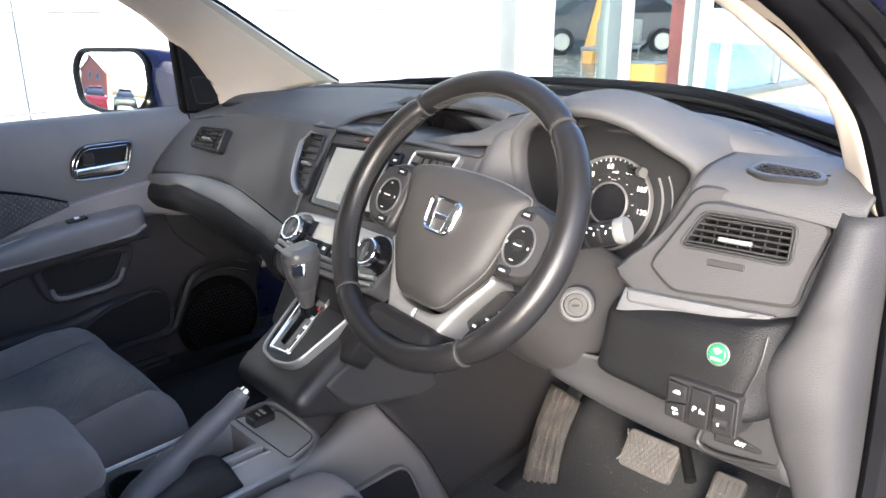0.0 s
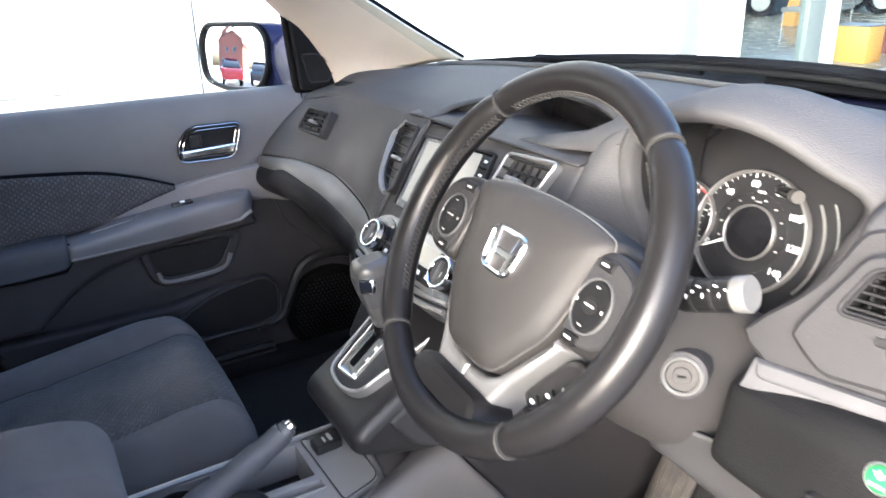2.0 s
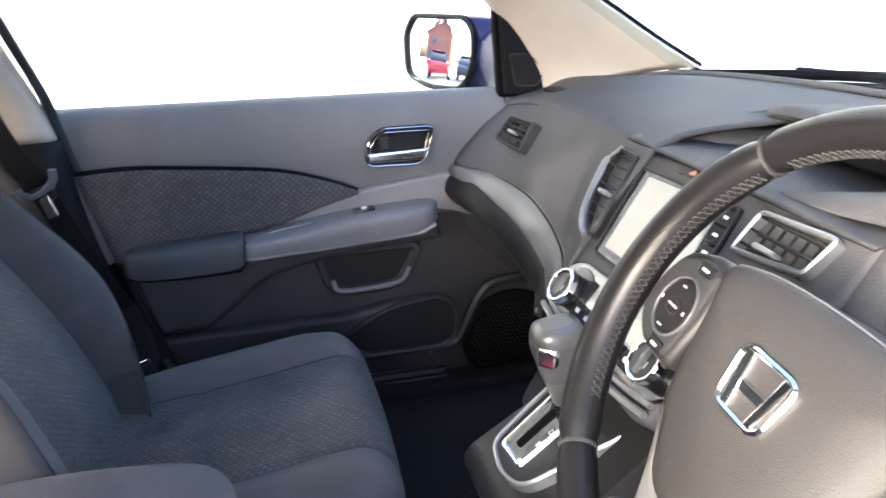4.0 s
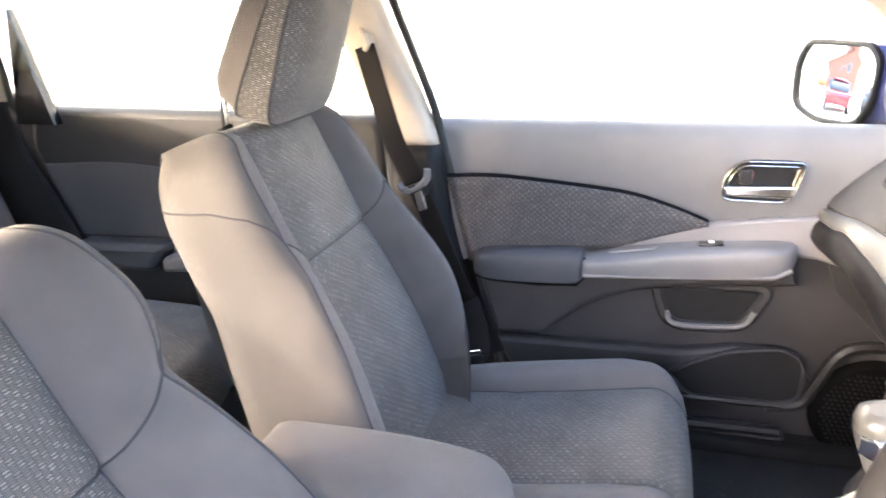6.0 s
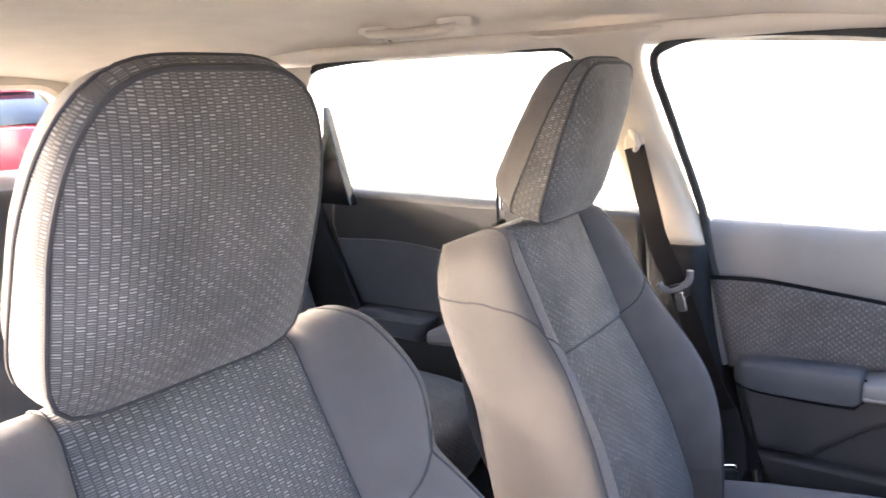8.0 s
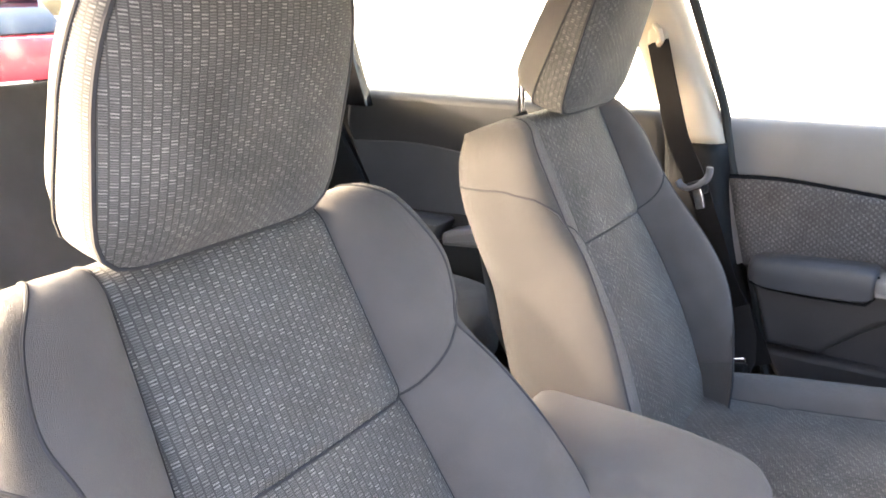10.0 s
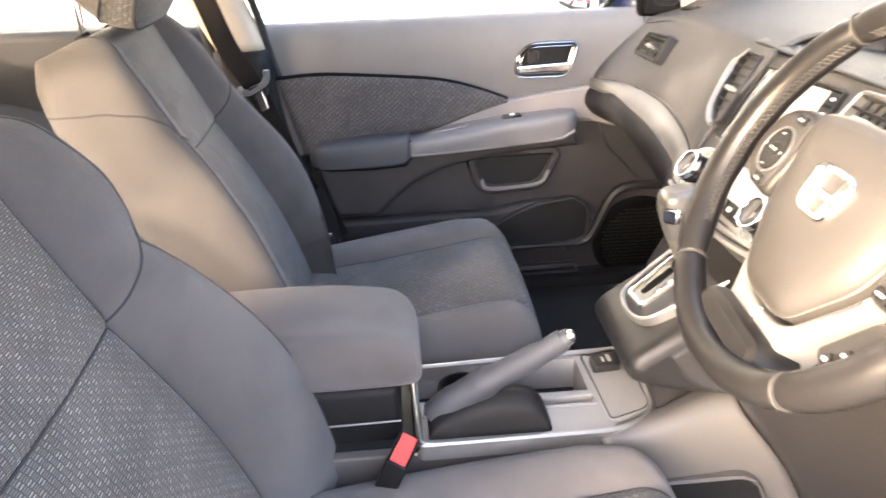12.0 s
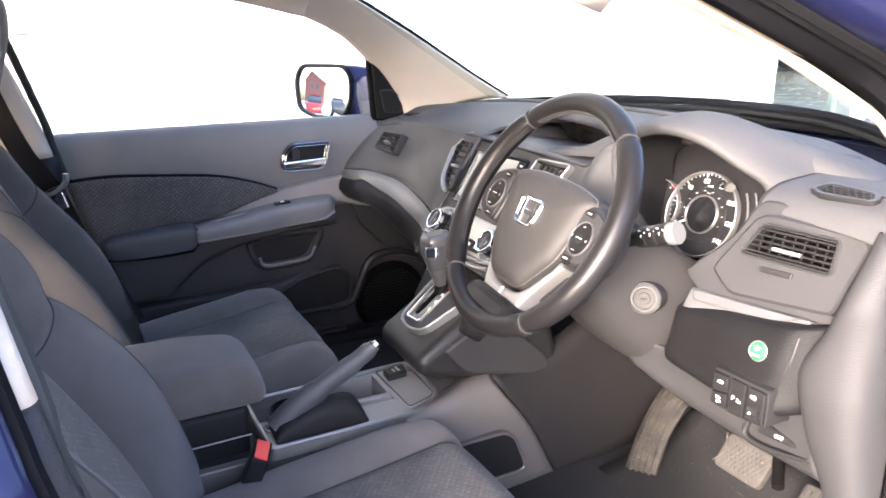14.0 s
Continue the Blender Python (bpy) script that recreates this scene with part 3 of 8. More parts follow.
# the windscreen's frame and the pillars on both sides
for s, side in ((-1, "left"), (1, "right")):
    edge_in = [(s * 0.61, 0.535, 1.075), (s * 0.605, 0.42, 1.14), (s * 0.585, 0.21, 1.265), (s * 0.54, -0.02, 1.385)]
    edge_mid = [(s * 0.675, 0.43, 1.055), (s * 0.66, 0.315, 1.13), (s * 0.635, 0.13, 1.262), (s * 0.585, -0.11, 1.385)]
    edge_out = [(s * 0.73, 0.285, 1.01), (s * 0.72, 0.245, 1.085), (s * 0.70, 0.155, 1.188), (s * 0.668, 0.03, 1.278), (s * 0.63, -0.22, 1.37)]
    if s > 0:
        edge_in = [(0.695, 0.385, 1.045), (0.69, 0.365, 1.075), (0.684, 0.325, 1.133), (0.675, 0.283, 1.174), (0.662, 0.228, 1.206), (0.650, 0.160, 1.242), (0.630, 0.108, 1.272), (0.585, -0.09, 1.362)]
        edge_out = [(0.760, 0.272, 1.045), (0.740, 0.290, 1.085), (0.716, 0.292, 1.143), (0.697, 0.273, 1.181), (0.686, 0.242, 1.208), (0.677, 0.183, 1.242), (0.668, 0.114, 1.272), (0.625, -0.085, 1.362)]
        edge_mid = [((a[0] + b[0]) / 2 + 0.012, (a[1] + b[1]) / 2 - 0.006, (a[2] + b[2]) / 2) for a, b in zip(edge_in, edge_out)]
    e_out = spline(edge_out, 4)
    e_in, e_mid = spline(edge_in, 6), spline(edge_mid, 6)
    k = 16
    pick = lambda c, i: c[min(len(c) - 1, round(i * (len(c) - 1) / k))]
    rows = []
    for i in range(k + 1):
        a, b, c = pick(e_in, i), pick(e_mid, i), pick(e_out, i)
        rows.append(spline([a + Vector((s * 0.03, 0.02, -0.01)), a, b + Vector((-s * 0.012, 0, 0.004)), c, c + Vector((s * 0.03, 0, 0.0))], 4))
    thick(structure("pillar_a_" + side, skin(rows), CREAM, "cream moulded windscreen pillar trim", "pillar"), 0.004, 1.0)
    structure("seal_windscreen_" + side, tube([p + Vector((s * 0.012, 0.012, 0)) for p in e_in], 0.008, 8), RUBBER, "black windscreen edge seal", "seal")
    if s > 0:
        # door opening: rubber seal, ribbed lip and painted pillar side by side
        way = spline([(0.804, 0.215, 0.35), (0.806, 0.22, 0.56), (0.804, 0.228, 0.76), (0.794, 0.24, 0.93)], 4)[:-1] + [Vector((0.786, 0.252, 0.995))] + e_out[2:]
        strip = lambda offs: skin([[p + Vector(o) * min(1.0, max(0.55, 0.55 + (p.z - 0.96) * 3.0)) for o in offs] for p in way])
        thick(structure("seal_door_front", strip(((0.0, 0.02, 0), (0.004, 0.0, 0), (0.018, -0.014, -0.004), (0.038, -0.016, -0.004), (0.052, -0.004, 0), (0.056, 0.02, 0))), RUBBER, "thick black rubber door opening seal", "seal"), 0.003, 1.0)
        thick(structure("door_frame_lip", strip(((0.054, 0.012, 0), (0.060, 0.0, 0), (0.070, -0.006, 0), (0.078, 0.002, 0), (0.084, -0.004, 0), (0.092, 0.004, 0), (0.096, 0.03, 0))), BLACK_SATIN, "black ribbed lip inside the door opening", "trim"), 0.003, 1.0)
        thick(structure("pillar_paint_front", strip(((0.092, 0.02, 0), (0.10, 0.014, 0), (0.13, 0.02, 0.004), (0.145, 0.04, 0.008), (0.155, 0.05, 0.012), (0.20, 0.08, 0.02), (0.215, 0.2, 0.0))), PAINT, "dark blue painted outer windscreen pillar", "pillar"), 0.004, 1.0)

rows = [[(x, y + 0.0, z) for x, y, z in line] for line in (
    [(-0.62, 0.495, 1.07), (-0.33, 0.655, 1.075), (0, 0.715, 1.08), (0.33, 0.695, 1.08), (0.62, 0.515, 1.07)],
    [(-0.575, 0.165, 1.275), (-0.3, 0.305, 1.285), (0, 0.345, 1.29), (0.3, 0.305, 1.285), (0.575, 0.165, 1.275)],
    [(-0.53, -0.045, 1.4), (-0.27, 0.035, 1.415), (0, 0.065, 1.42), (0.27, 0.035, 1.415), (0.53, -0.045, 1.4)])]
ws = structure("window_windscreen", loft(rows, 6, 6), GLASS, "clear curved windscreen", "windscreen")
thick(ws, 0.004, 1.0)
ws.visible_shadow = False
cowl = spline([(-0.66, 0.505, 1.058), (-0.33, 0.665, 1.089), (0, 0.725, 1.106), (0.33, 0.705, 1.108), (0.66, 0.525, 1.084)], 8)
structure("seal_windscreen_base", tube(cowl, 0.009, 8), RUBBER, "black seal along the windscreen base", "seal")
bm = skin([[p + Vector((0, 0.0, -0.02)) for p in cowl], [p + Vector((0, 0.12, -0.03)) for p in cowl], [p + Vector((0, 0.24, -0.08)) for p in cowl]])
thick(structure("scuttle", bm, PLASTIC_DARK, "dark plastic wiper scuttle outside the windscreen", "scuttle"), 0.01, 1.0)
for x0, x1 in ((-0.50, -0.1), (0.05, 0.55)):
    w = thing("wiper", "black wiper arm resting at the windscreen base", "wiper", "wipers")
    part("blade", tube([(x0, 0.76 - 0.35 * x0 * x0, 1.076), ((x0 + x1) / 2, 0.78 - 0.3 * ((x0 + x1) / 2) ** 2, 1.079), (x1, 0.77 - 0.35 * x1 * x1, 1.076)], 0.008, 8), RUBBER, w)
bm = skin([[p + Vector((0, 0.23, -0.09)) for p in cowl], [p + Vector((0, 0.5, -0.08)) for p in cowl], [Vector((p.x * 1.25, p.y + 0.9, p.z - 0.15)) for p in cowl], [Vector((p.x * 1.25, p.y + 1.0, 0.4)) for p in cowl]])
thick(structure("bonnet", bm, PAINT, "dark blue metallic bonnet ahead of the windscreen", "bonnet"), 0.01, 1.0)


def side_wall(s):
    """B pillar, rear door and rear quarter of one side."""
    side = "left" if s < 0 else "right"
    X = lambda y, z: s * (0.745 - max(0.0, z - 1.02) * 0.36)
    # centre pillar, upper cream half
    rows = []
    for z, y0, y1 in ((0.985, -0.745, -0.655), (1.1, -0.79, -0.69), (1.25, -0.825, -0.735), (1.36, -0.87, -0.755), (1.40, -0.95, -0.70)):
        x = X(0, z)
        rows.append([(x, y1 + 0.012, z), (x - s * 0.028, y1 - 0.004, z), (x - s * 0.036, (y0 + y1) / 2, z), (x - s * 0.028, y0 + 0.004, z), (x, y0 - 0.012, z)])
    thick(structure("pillar_b_" + side, loft(rows, 6, 4), CREAM, "cream upper trim of the centre pillar", "pillar"), 0.005, 1.0)
    rows = []
    for z, y0, y1 in ((0.36, -0.75, -0.53), (0.6, -0.75, -0.575), (0.8, -0.745, -0.625), (0.985, -0.75, -0.65)):
        x = X(0, z) - s * 0.006
        rows.append([(x + s * 0.02, y1 + 0.012, z), (x - s * 0.03, y1 - 0.01, z), (x - s * 0.036, (y0 + y1) / 2, z), (x - s * 0.03, y0 + 0.005, z), (x + s * 0.02, y0 - 0.012, z)])
    thick(structure("pillar_b_base_" + side, loft(rows, 6, 4), PLASTIC_DARK, "dark lower trim of the centre pillar", "pillar"), 0.005, 1.0)
    # seals round the openings
    pts = [(X(0, z) - s * 0.004, y, z) for y, z in ((-0.515, 0.45), (-0.575, 0.74), (-0.642, 0.98), (-0.655, 1.06), (-0.70, 1.24), (-0.722, 1.34), (-0.69, 1.372), (-0.60, 1.386), (-0.40, 1.375), (-0.2, 1.345))]
    structure("seal_front_" + side, tube(spline(pts, 4), 0.009, 8), SEAL, "dark grey rubber seal of the front door opening", "seal")
    pts = [(X(0, z) - s * 0.002, y, z) for y, z in ((-0.76, 0.45), (-0.765, 0.98), (-0.84, 1.25), (-0.885, 1.365), (-0.98, 1.382), (-1.2, 1.39), (-1.45, 1.38), (-1.60, 1.36), (-1.655, 1.30), (-1.69, 1.12), (-1.72, 1.0), (-1.69, 0.8), (-1.60, 0.62), (-1.52, 0.45))]
    structure("seal_rear_" + side, tube(spline(pts, 4), 0.009, 8), SEAL, "dark grey rubber seal of the rear door opening", "seal")
    # rear door
    d = thing("rear_door", "closed rear door with dark plastic panel and cloth insert", "car door", "rear doors")
    pl = Plane((s * 0.75, 0, 0), (0, 1, 0), (0, 0, 1)) if s < 0 else Plane((0.75, 0, 0), (0, -1, 0), (0, 0, 1))
    f = 1 if s < 0 else -1
    P = lambda pts, r=0.0, n=4: [Vector((f * a, b)) for a, b in (rounded([Vector(p) for p in pts], r, n) if r else pts)]
    part("panel", slab(P([(-0.775, 0.36), (-0.775, 1.0), (-0.79, 1.035), (-1.68, 1.045), (-1.70, 0.95), (-1.62, 0.72), (-1.50, 0.5), (-1.48, 0.36)], 0.02), pl, -0.06, 0.0, 0.02, 4), PLASTIC, d)
    ins = P([tuple(p) for p in spline([(-1.665, 0.905), (-1.45, 0.915), (-1.25, 0.895), (-1.05, 0.835), (-0.96, 0.80)], 5)] + [(-1.2, 0.745), (-1.40, 0.735), (-1.60, 0.73)])
    part("insert", slab(ins, pl, -0.01, 0.004, 0.003), ARM_SKIN, d, "dark padded insert")
    part("armrest", slab(P([(-1.58, 0.725), (-1.57, 0.66), (-1.36, 0.66), (-1.32, 0.73)], 0.02), pl, -0.01, 0.055, 0.02, 4), ARM_SKIN, d)
    part("door_pull", slab(P([(-1.33, 0.70), (-1.33, 0.665), (-0.95, 0.70), (-0.95, 0.76), (-1.2, 0.735)], 0.012), pl, -0.01, 0.06, 0.012, 3), DECOR, d)
    part("trim_strip", slab(P([(-1.70, 0.90), (-1.685, 0.905), (-1.60, 0.725), (-1.615, 0.715)], 0.004), pl, 0, 0.008, 0.003), DECOR, d)
    part("frame", slab(P([(-1.585, 1.005), (-1.70, 1.005), (-1.665, 1.27), (-1.655, 1.25)], 0.004), pl, 0.004, 0.028, 0.004), GLOSS_BLACK, d, "black quarter frame")
    gp = skin([[(X(0, z) + s * 0.02, y, z) for y, z in row] for row in (((-0.79, 1.03), (-1.2, 1.03), (-1.68, 1.03)), ((-0.84, 1.25), (-1.25, 1.25), (-1.65, 1.25)), ((-0.9, 1.38), (-1.25, 1.395), (-1.6, 1.37)))])
    gl = part("window_pane", gp, GLASS, d, "clear side glass")
    thick(gl, 0.004)
    gl.visible_shadow = False
    # rear quarter and upper edge
    def quarter(levels):
        rows = []
        for z, y0, y1 in levels:
            x = X(0, z)
            rows.append([(x, y1 + 0.02, z), (x - s * 0.03, y1 - 0.01, z), (x - s * 0.035, (y0 + y1) / 2, z), (x - s * 0.04, y0 + 0.05, z), (x - s * (0.13 if y0 < -2.2 else 0.0), y0, z)])
        return loft(rows, 5, 4)
    thick(structure("pillar_c_" + side, quarter(((1.05, -1.84, -1.73), (1.2, -1.82, -1.70), (1.3, -1.80, -1.665), (1.37, -1.78, -1.60))), CREAM, "cream moulded rear quarter trim", "pillar"), 0.005, 1.0)
    thick(structure("pillar_d_" + side, quarter(((1.05, -2.36, -2.16), (1.2, -2.34, -2.14), (1.3, -2.3, -2.10), (1.37, -2.25, -2.06))), CREAM, "cream moulded tailgate pillar trim", "pillar"), 0.005, 1.0)
    thick(structure("quarter_panel_" + side, quarter(((0.6, -2.3, -1.55), (0.8, -2.33, -1.64), (0.95, -2.36, -1.72), (1.06, -2.36, -1.73))), PLASTIC_DARK, "dark lower rear quarter trim", "trim"), 0.005, 1.0)
    rows = [[(x_, y, z) for x_, z in ((X(0, 1.385) + s * 0.012, 1.372), (X(0, 1.39) - s * 0.02, 1.384), (s * 0.585, 1.41))] for y in (-0.22, -0.5, -0.9, -1.3, -1.62, -2.0, -2.35)]
    thick(structure("roof_rail_" + side, loft(rows, 4, 3), CREAM, "cream moulded trim along the roof edge", "trim"), 0.006, 1.0)
    # sills and outer skin
    structure("sill_" + side, block((s * 0.70, -2.2, 0.28), (s * 0.83, 0.6, 0.40), bevel=0.02), PAINT if s > 0 else PLASTIC_DARK, "door sill of the car body", "sill")
    g = thing("grab_handle", "cream folding grab handle on the roof lining", "grab handle", "grab handles")
    y0 = -1.19
    path = spline([(s * 0.525, y0 - 0.115, 1.445), (s * 0.505, y0 - 0.10, 1.425), (s * 0.50, y0, 1.42), (s * 0.505, y0 + 0.10, 1.425), (s * 0.525, y0 + 0.115, 1.445)], 5)
    part("bar", tube(path, 0.015, 12, flat=0.7), CREAM, g)
    for dy in (-0.105, 0.105):
        part("mount", cushion_block((s * 0.525, y0 + dy, 1.438), 0.026, 0.042, 0.018), CREAM, g)
    if s < 0:
        part("coat_hook", tube(spline([(-0.51, y0 - 0.05, 1.43), (-0.495, y0 - 0.05, 1.405), (-0.485, y0 - 0.05, 1.41)], 3), 0.006, 6), CREAM, g)


for s in (-1, 1):
    side_wall(s)

# paint of the body behind the open driver's door
paint_rows, trim_rows, low_rows, line = [], [], [], []
for z, y in ((0.3, -0.505), (0.6, -0.572), (0.85, -0.632), (1.0, -0.669), (1.05, -0.681), (1.2, -0.716), (1.36, -0.77)):
    x = 0.79 - max(0, z - 1.0) * 0.36
    paint_rows.append([(x - 0.002, y - 0.004, z), (x + 0.004, y + 0.010, z), (x + 0.016, y - 0.01, z), (x + 0.022, y - 0.06, z), (x + 0.027, y - 0.14, z)])
    (trim_rows if z > 1.03 else low_rows).append([(x - 0.062, y + 0.0, z), (x - 0.052, y + 0.018, z), (x - 0.036, y + 0.026, z), (x - 0.022, y + 0.020, z), (x - 0.016, y - 0.01, z)])
    line.append((x - 0.010, y + 0.012, z))
low_rows.append(trim_rows[0])
thick(structure("pillar_paint_centre", loft(paint_rows, 5, 4), PAINT, "dark blue painted centre pillar with shut face", "pillar"), 0.004, 1.0)
thick(structure("pillar_edge_upper", loft(trim_rows, 5, 4), CREAM, "cream edge of the centre pillar trim", "pillar"), 0.004, 1.0)
thick(structure("pillar_edge_lower", loft(low_rows, 5, 4), PLASTIC, "charcoal edge of the centre pillar trim", "pillar"), 0.004, 1.0)
structure("seal_door_centre", tube(spline(line, 5), 0.010, 8), RUBBER, "black rubber seal on the centre pillar", "seal")
structure("body_rear_quarter", slab([(0.70, 0.3), (2.5, 0.3), (2.5, 1.0), (0.72, 0.99)], Plane((0.79, 0, 0), (0, -1, 0), (0, 0, 1)), 0.0, 0.02, 0.01), PAINT, "dark blue rear door skin", "body panel")
structure("body_left_skin", slab([(-2.5, 0.3), (0.9, 0.3), (0.9, 0.98), (-2.5, 1.0)], Plane((-0.90, 0, 0), (0, 1, 0), (0, 0, 1)), 0.0, 0.02, 0.01), PAINT, "dark blue passenger side skin", "body panel")

for s in (-1, 1):
    structure("side_backing_" + ("left" if s < 0 else "right"), block((s * 0.79, -2.45, 0.3), (s * 0.775, -0.66, 1.015), bevel=0.0), PLASTIC_DARK, "dark inner skin behind the rear trims", "body panel")

# tailgate
tg = thing("tailgate", "closed tailgate with cream trim and rear window", "tailgate", kind="structure")
tpl = Plane((0, -2.40, 0), (-1, 0, 0), (0, 0.0, 1))
part("lower_panel", slab(box_outline(-0.62, 0.62, 0.6, 1.02, 0.03), tpl, -0.05, 0, 0.01), PLASTIC_DARK, tg)
part("window_frame", ring_plate(rounded([(-0.56, 1.0), (0.56, 1.0), (0.5, 1.40), (-0.5, 1.40)], 0.09, 5), rounded([(-0.44, 1.06), (0.44, 1.06), (0.39, 1.345), (-0.39, 1.345)], 0.07, 5), tpl, -0.04, 0.02, 0.012), CREAM, tg)
g = part("rear_window", slab(rounded([(-0.45, 1.05), (0.45, 1.05), (0.4, 1.35), (-0.4, 1.35)], 0.07, 5), tpl, -0.03, -0.026, 0.001), GLASS, tg)
g.visible_shadow = False
o = rounded([(-0.575, 0.98), (0.575, 0.98), (0.515, 1.405), (-0.515, 1.405)], 0.09, 5)
part("seal", ring_plate(o, inset(o, 0.014), tpl, 0.0, 0.032, 0.004), RUBBER, tg)


# the driver's own door, swung open ahead of the seat; unseen, added to block front-right light
dd = thing("driver_door", "dark blue driver's door standing wide open", "car door")
hinge = Vector((0.865, 0.36, 0.0))
swing = Plane(hinge, (0.93, 0.36, 0), (0, 0, 1))
o = rounded([Vector(p) for p in ((0.0, 0.38), (0.95, 0.38), (1.02, 0.7), (1.04, 1.0), (0.02, 0.98))], [0.03, 0.06, 0.08, 0.02, 0.03], 5)
part("outer_skin", slab(o, swing, -0.02, -0.10, 0.03, 4), PAINT, dd, "dark blue metallic skin")
part("inner_panel", slab(inset(o, 0.02), swing, -0.03, 0.03, 0.02, 4), DOOR_UPPER, dd, "charcoal inner panel")
part("armrest", slab(rounded([Vector(p) for p in ((0.25, 0.70), (0.75, 0.68), (0.75, 0.76), (0.25, 0.78))], 0.03), swing, 0.02, 0.085, 0.02, 3), ARM_SKIN, dd)
fr = rounded([Vector(p) for p in ((0.06, 0.98), (1.02, 1.0), (0.98, 1.30), (0.85, 1.40), (0.45, 1.38))], [0.02, 0.02, 0.06, 0.05, 0.12], 5)
part("window_frame", ring_plate(fr, inset(fr, 0.035), swing, -0.05, -0.015, 0.006), BLACK_SATIN, dd, "black window frame")
wp_ = part("window_pane", slab(inset(fr, 0.03), swing, -0.036, -0.032, 0.0005, 1), GLASS, dd, "clear side glass")
wp_.visible_shadow = False

# ---- passenger door ----
DX = -0.75
door_plane = Plane((DX, 0, 0), (0, 1, 0), (0, 0, 1))


SAIL = [(0.150, 0.190), (0.178, 0.002), (0.300, -0.004), (0.288, 0.078), (0.240, 0.142)]
SAIL_IN = [(0.162, 0.172), (0.188, 0.010), (0.276, 0.008), (0.270, 0.072), (0.226, 0.132)]


def passenger_door():
    door_plane = Plane((DX, 0, 0), (0, 1, 0), (0, 0, 1))
    d = thing("passenger_door", "closed front passenger door with cloth insert and padded armrest", "car door")
    edge = [(-0.665, 1.0), (-0.638, 0.917), (-0.594, 0.74), (-0.557, 0.56), (-0.515, 0.33)]
    outline = [(-0.66, 1.032), (0.30, 1.022), (0.34, 0.9), (0.34, 0.33)] + list(reversed(edge))
    rows = []
    # upper roll: from the glass over the top down to the cloth
    for y in (-0.672, -0.4, -0.1, 0.1, 0.3):
        rows.append([(DX - 0.06, y, 1.022), (DX - 0.035, y, 1.031), (DX - 0.012, y, 1.025), (DX + 0.006, y, 0.995), (DX + 0.012, y + 0.01, 0.94), (DX + 0.004, y + 0.02, 0.86), (DX - 0.004, y + 0.04, 0.78)])
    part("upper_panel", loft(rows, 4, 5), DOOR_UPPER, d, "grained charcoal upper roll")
    part("panel", slab(rounded([Vector(p) for p in outline[1:4]] + [Vector(p) for p in reversed(edge)], 0.01), door_plane, -0.06, -0.004, 0.006), DOOR_LOWER, d, "lower panel with shade put into its colour")
    # dark tube drawn as the shadow line under the armrest pad
    part("armrest_shadow_gap", tube([door_plane(a, b, 0.060) for a, b in ((-0.566, 0.722), (-0.53, 0.714), (-0.44, 0.712), (-0.36, 0.716), (-0.347, 0.732), (-0.345, 0.775))], 0.0025, 6), RUBBER, d)
    tops = [Vector(p) for p in ((-0.632, 0.917), (-0.54, 0.921), (-0.436, 0.914), (-0.281, 0.898), (-0.194, 0.875), (-0.120, 0.846))]
    top = spline(tops, 5)
    low = [Vector((-0.302, 0.789)), Vector((-0.445, 0.772)), Vector((-0.588, 0.742))]
    low = spline([Vector((-0.120, 0.846)), Vector((-0.2, 0.822))] + low, 5)
    # cloth insert as a mapped, slightly domed sheet
    k = 24
    pick = lambda c, i: c[min(len(c) - 1, max(0, round(i * (len(c) - 1) / k)))]
    rl = list(reversed(low))
    rows = []
    for j in range(9):
        t = j / 8
        rows.append([door_plane(*(pick(rl, i).lerp(pick(top, i), t)), 0.015 + 0.006 * math.sin(math.pi * t) * math.sin(math.pi * min(1, i / k * 1.0) * 0.98 + 0.03)) for i in range(k + 1)])
    thick(part("cloth_insert", skin(rows, mapping=lambda p: (p.y, p.z)), WEAVE_FINE, d, "patterned charcoal cloth"), 0.012)
    part("seam", tube([door_plane(p.x, p.y + 0.002, 0.0185) for p in top], 0.0055, 8), RUBBER, d, "dark seam above the cloth")
    # end strip along the shut edge
    strip = [Vector(p) for p in ((-0.655, 0.915), (-0.634, 0.92), (-0.588, 0.745), (-0.607, 0.735))]
    part("trim_strip", slab(rounded(strip, 0.005), door_plane, 0.0, 0.019, 0.004), DECOR, d, "slim grey strip")
    # satin sweep that rises from the armrest to the dash
    up = spline([Vector(p) for p in ((-0.302, 0.788), (-0.20, 0.822), (-0.122, 0.844), (0.0, 0.862), (0.146, 0.874), (0.26, 0.882))], 4)
    dn = spline([Vector(p) for p in ((0.24, 0.76), (0.13, 0.772), (0.05, 0.79), (-0.1, 0.79), (-0.25, 0.775))], 4)
    part("sweep_trim", slab(up + dn, door_plane, -0.005, 0.019, 0.006, 3), DECOR, d, "warm grey satin sweep")
    # armrest: padded rear half, moulded front half
    def arm(stations):
        rows = []
        for y, zt, zl, out in stations:
            rows.append([(DX - 0.01, y, zt), (DX + out * 0.55, y, zt + 0.002), (DX + out * 0.9, y, zt - 0.004), (DX + out, y, zt - (zt - zl) * 0.3), (DX + out * 0.98, y, zl + (zt - zl) * 0.2), (DX + out * 0.85, y, zl), (DX - 0.01, y, zl - 0.006)])
        return loft(rows, 5, 4)
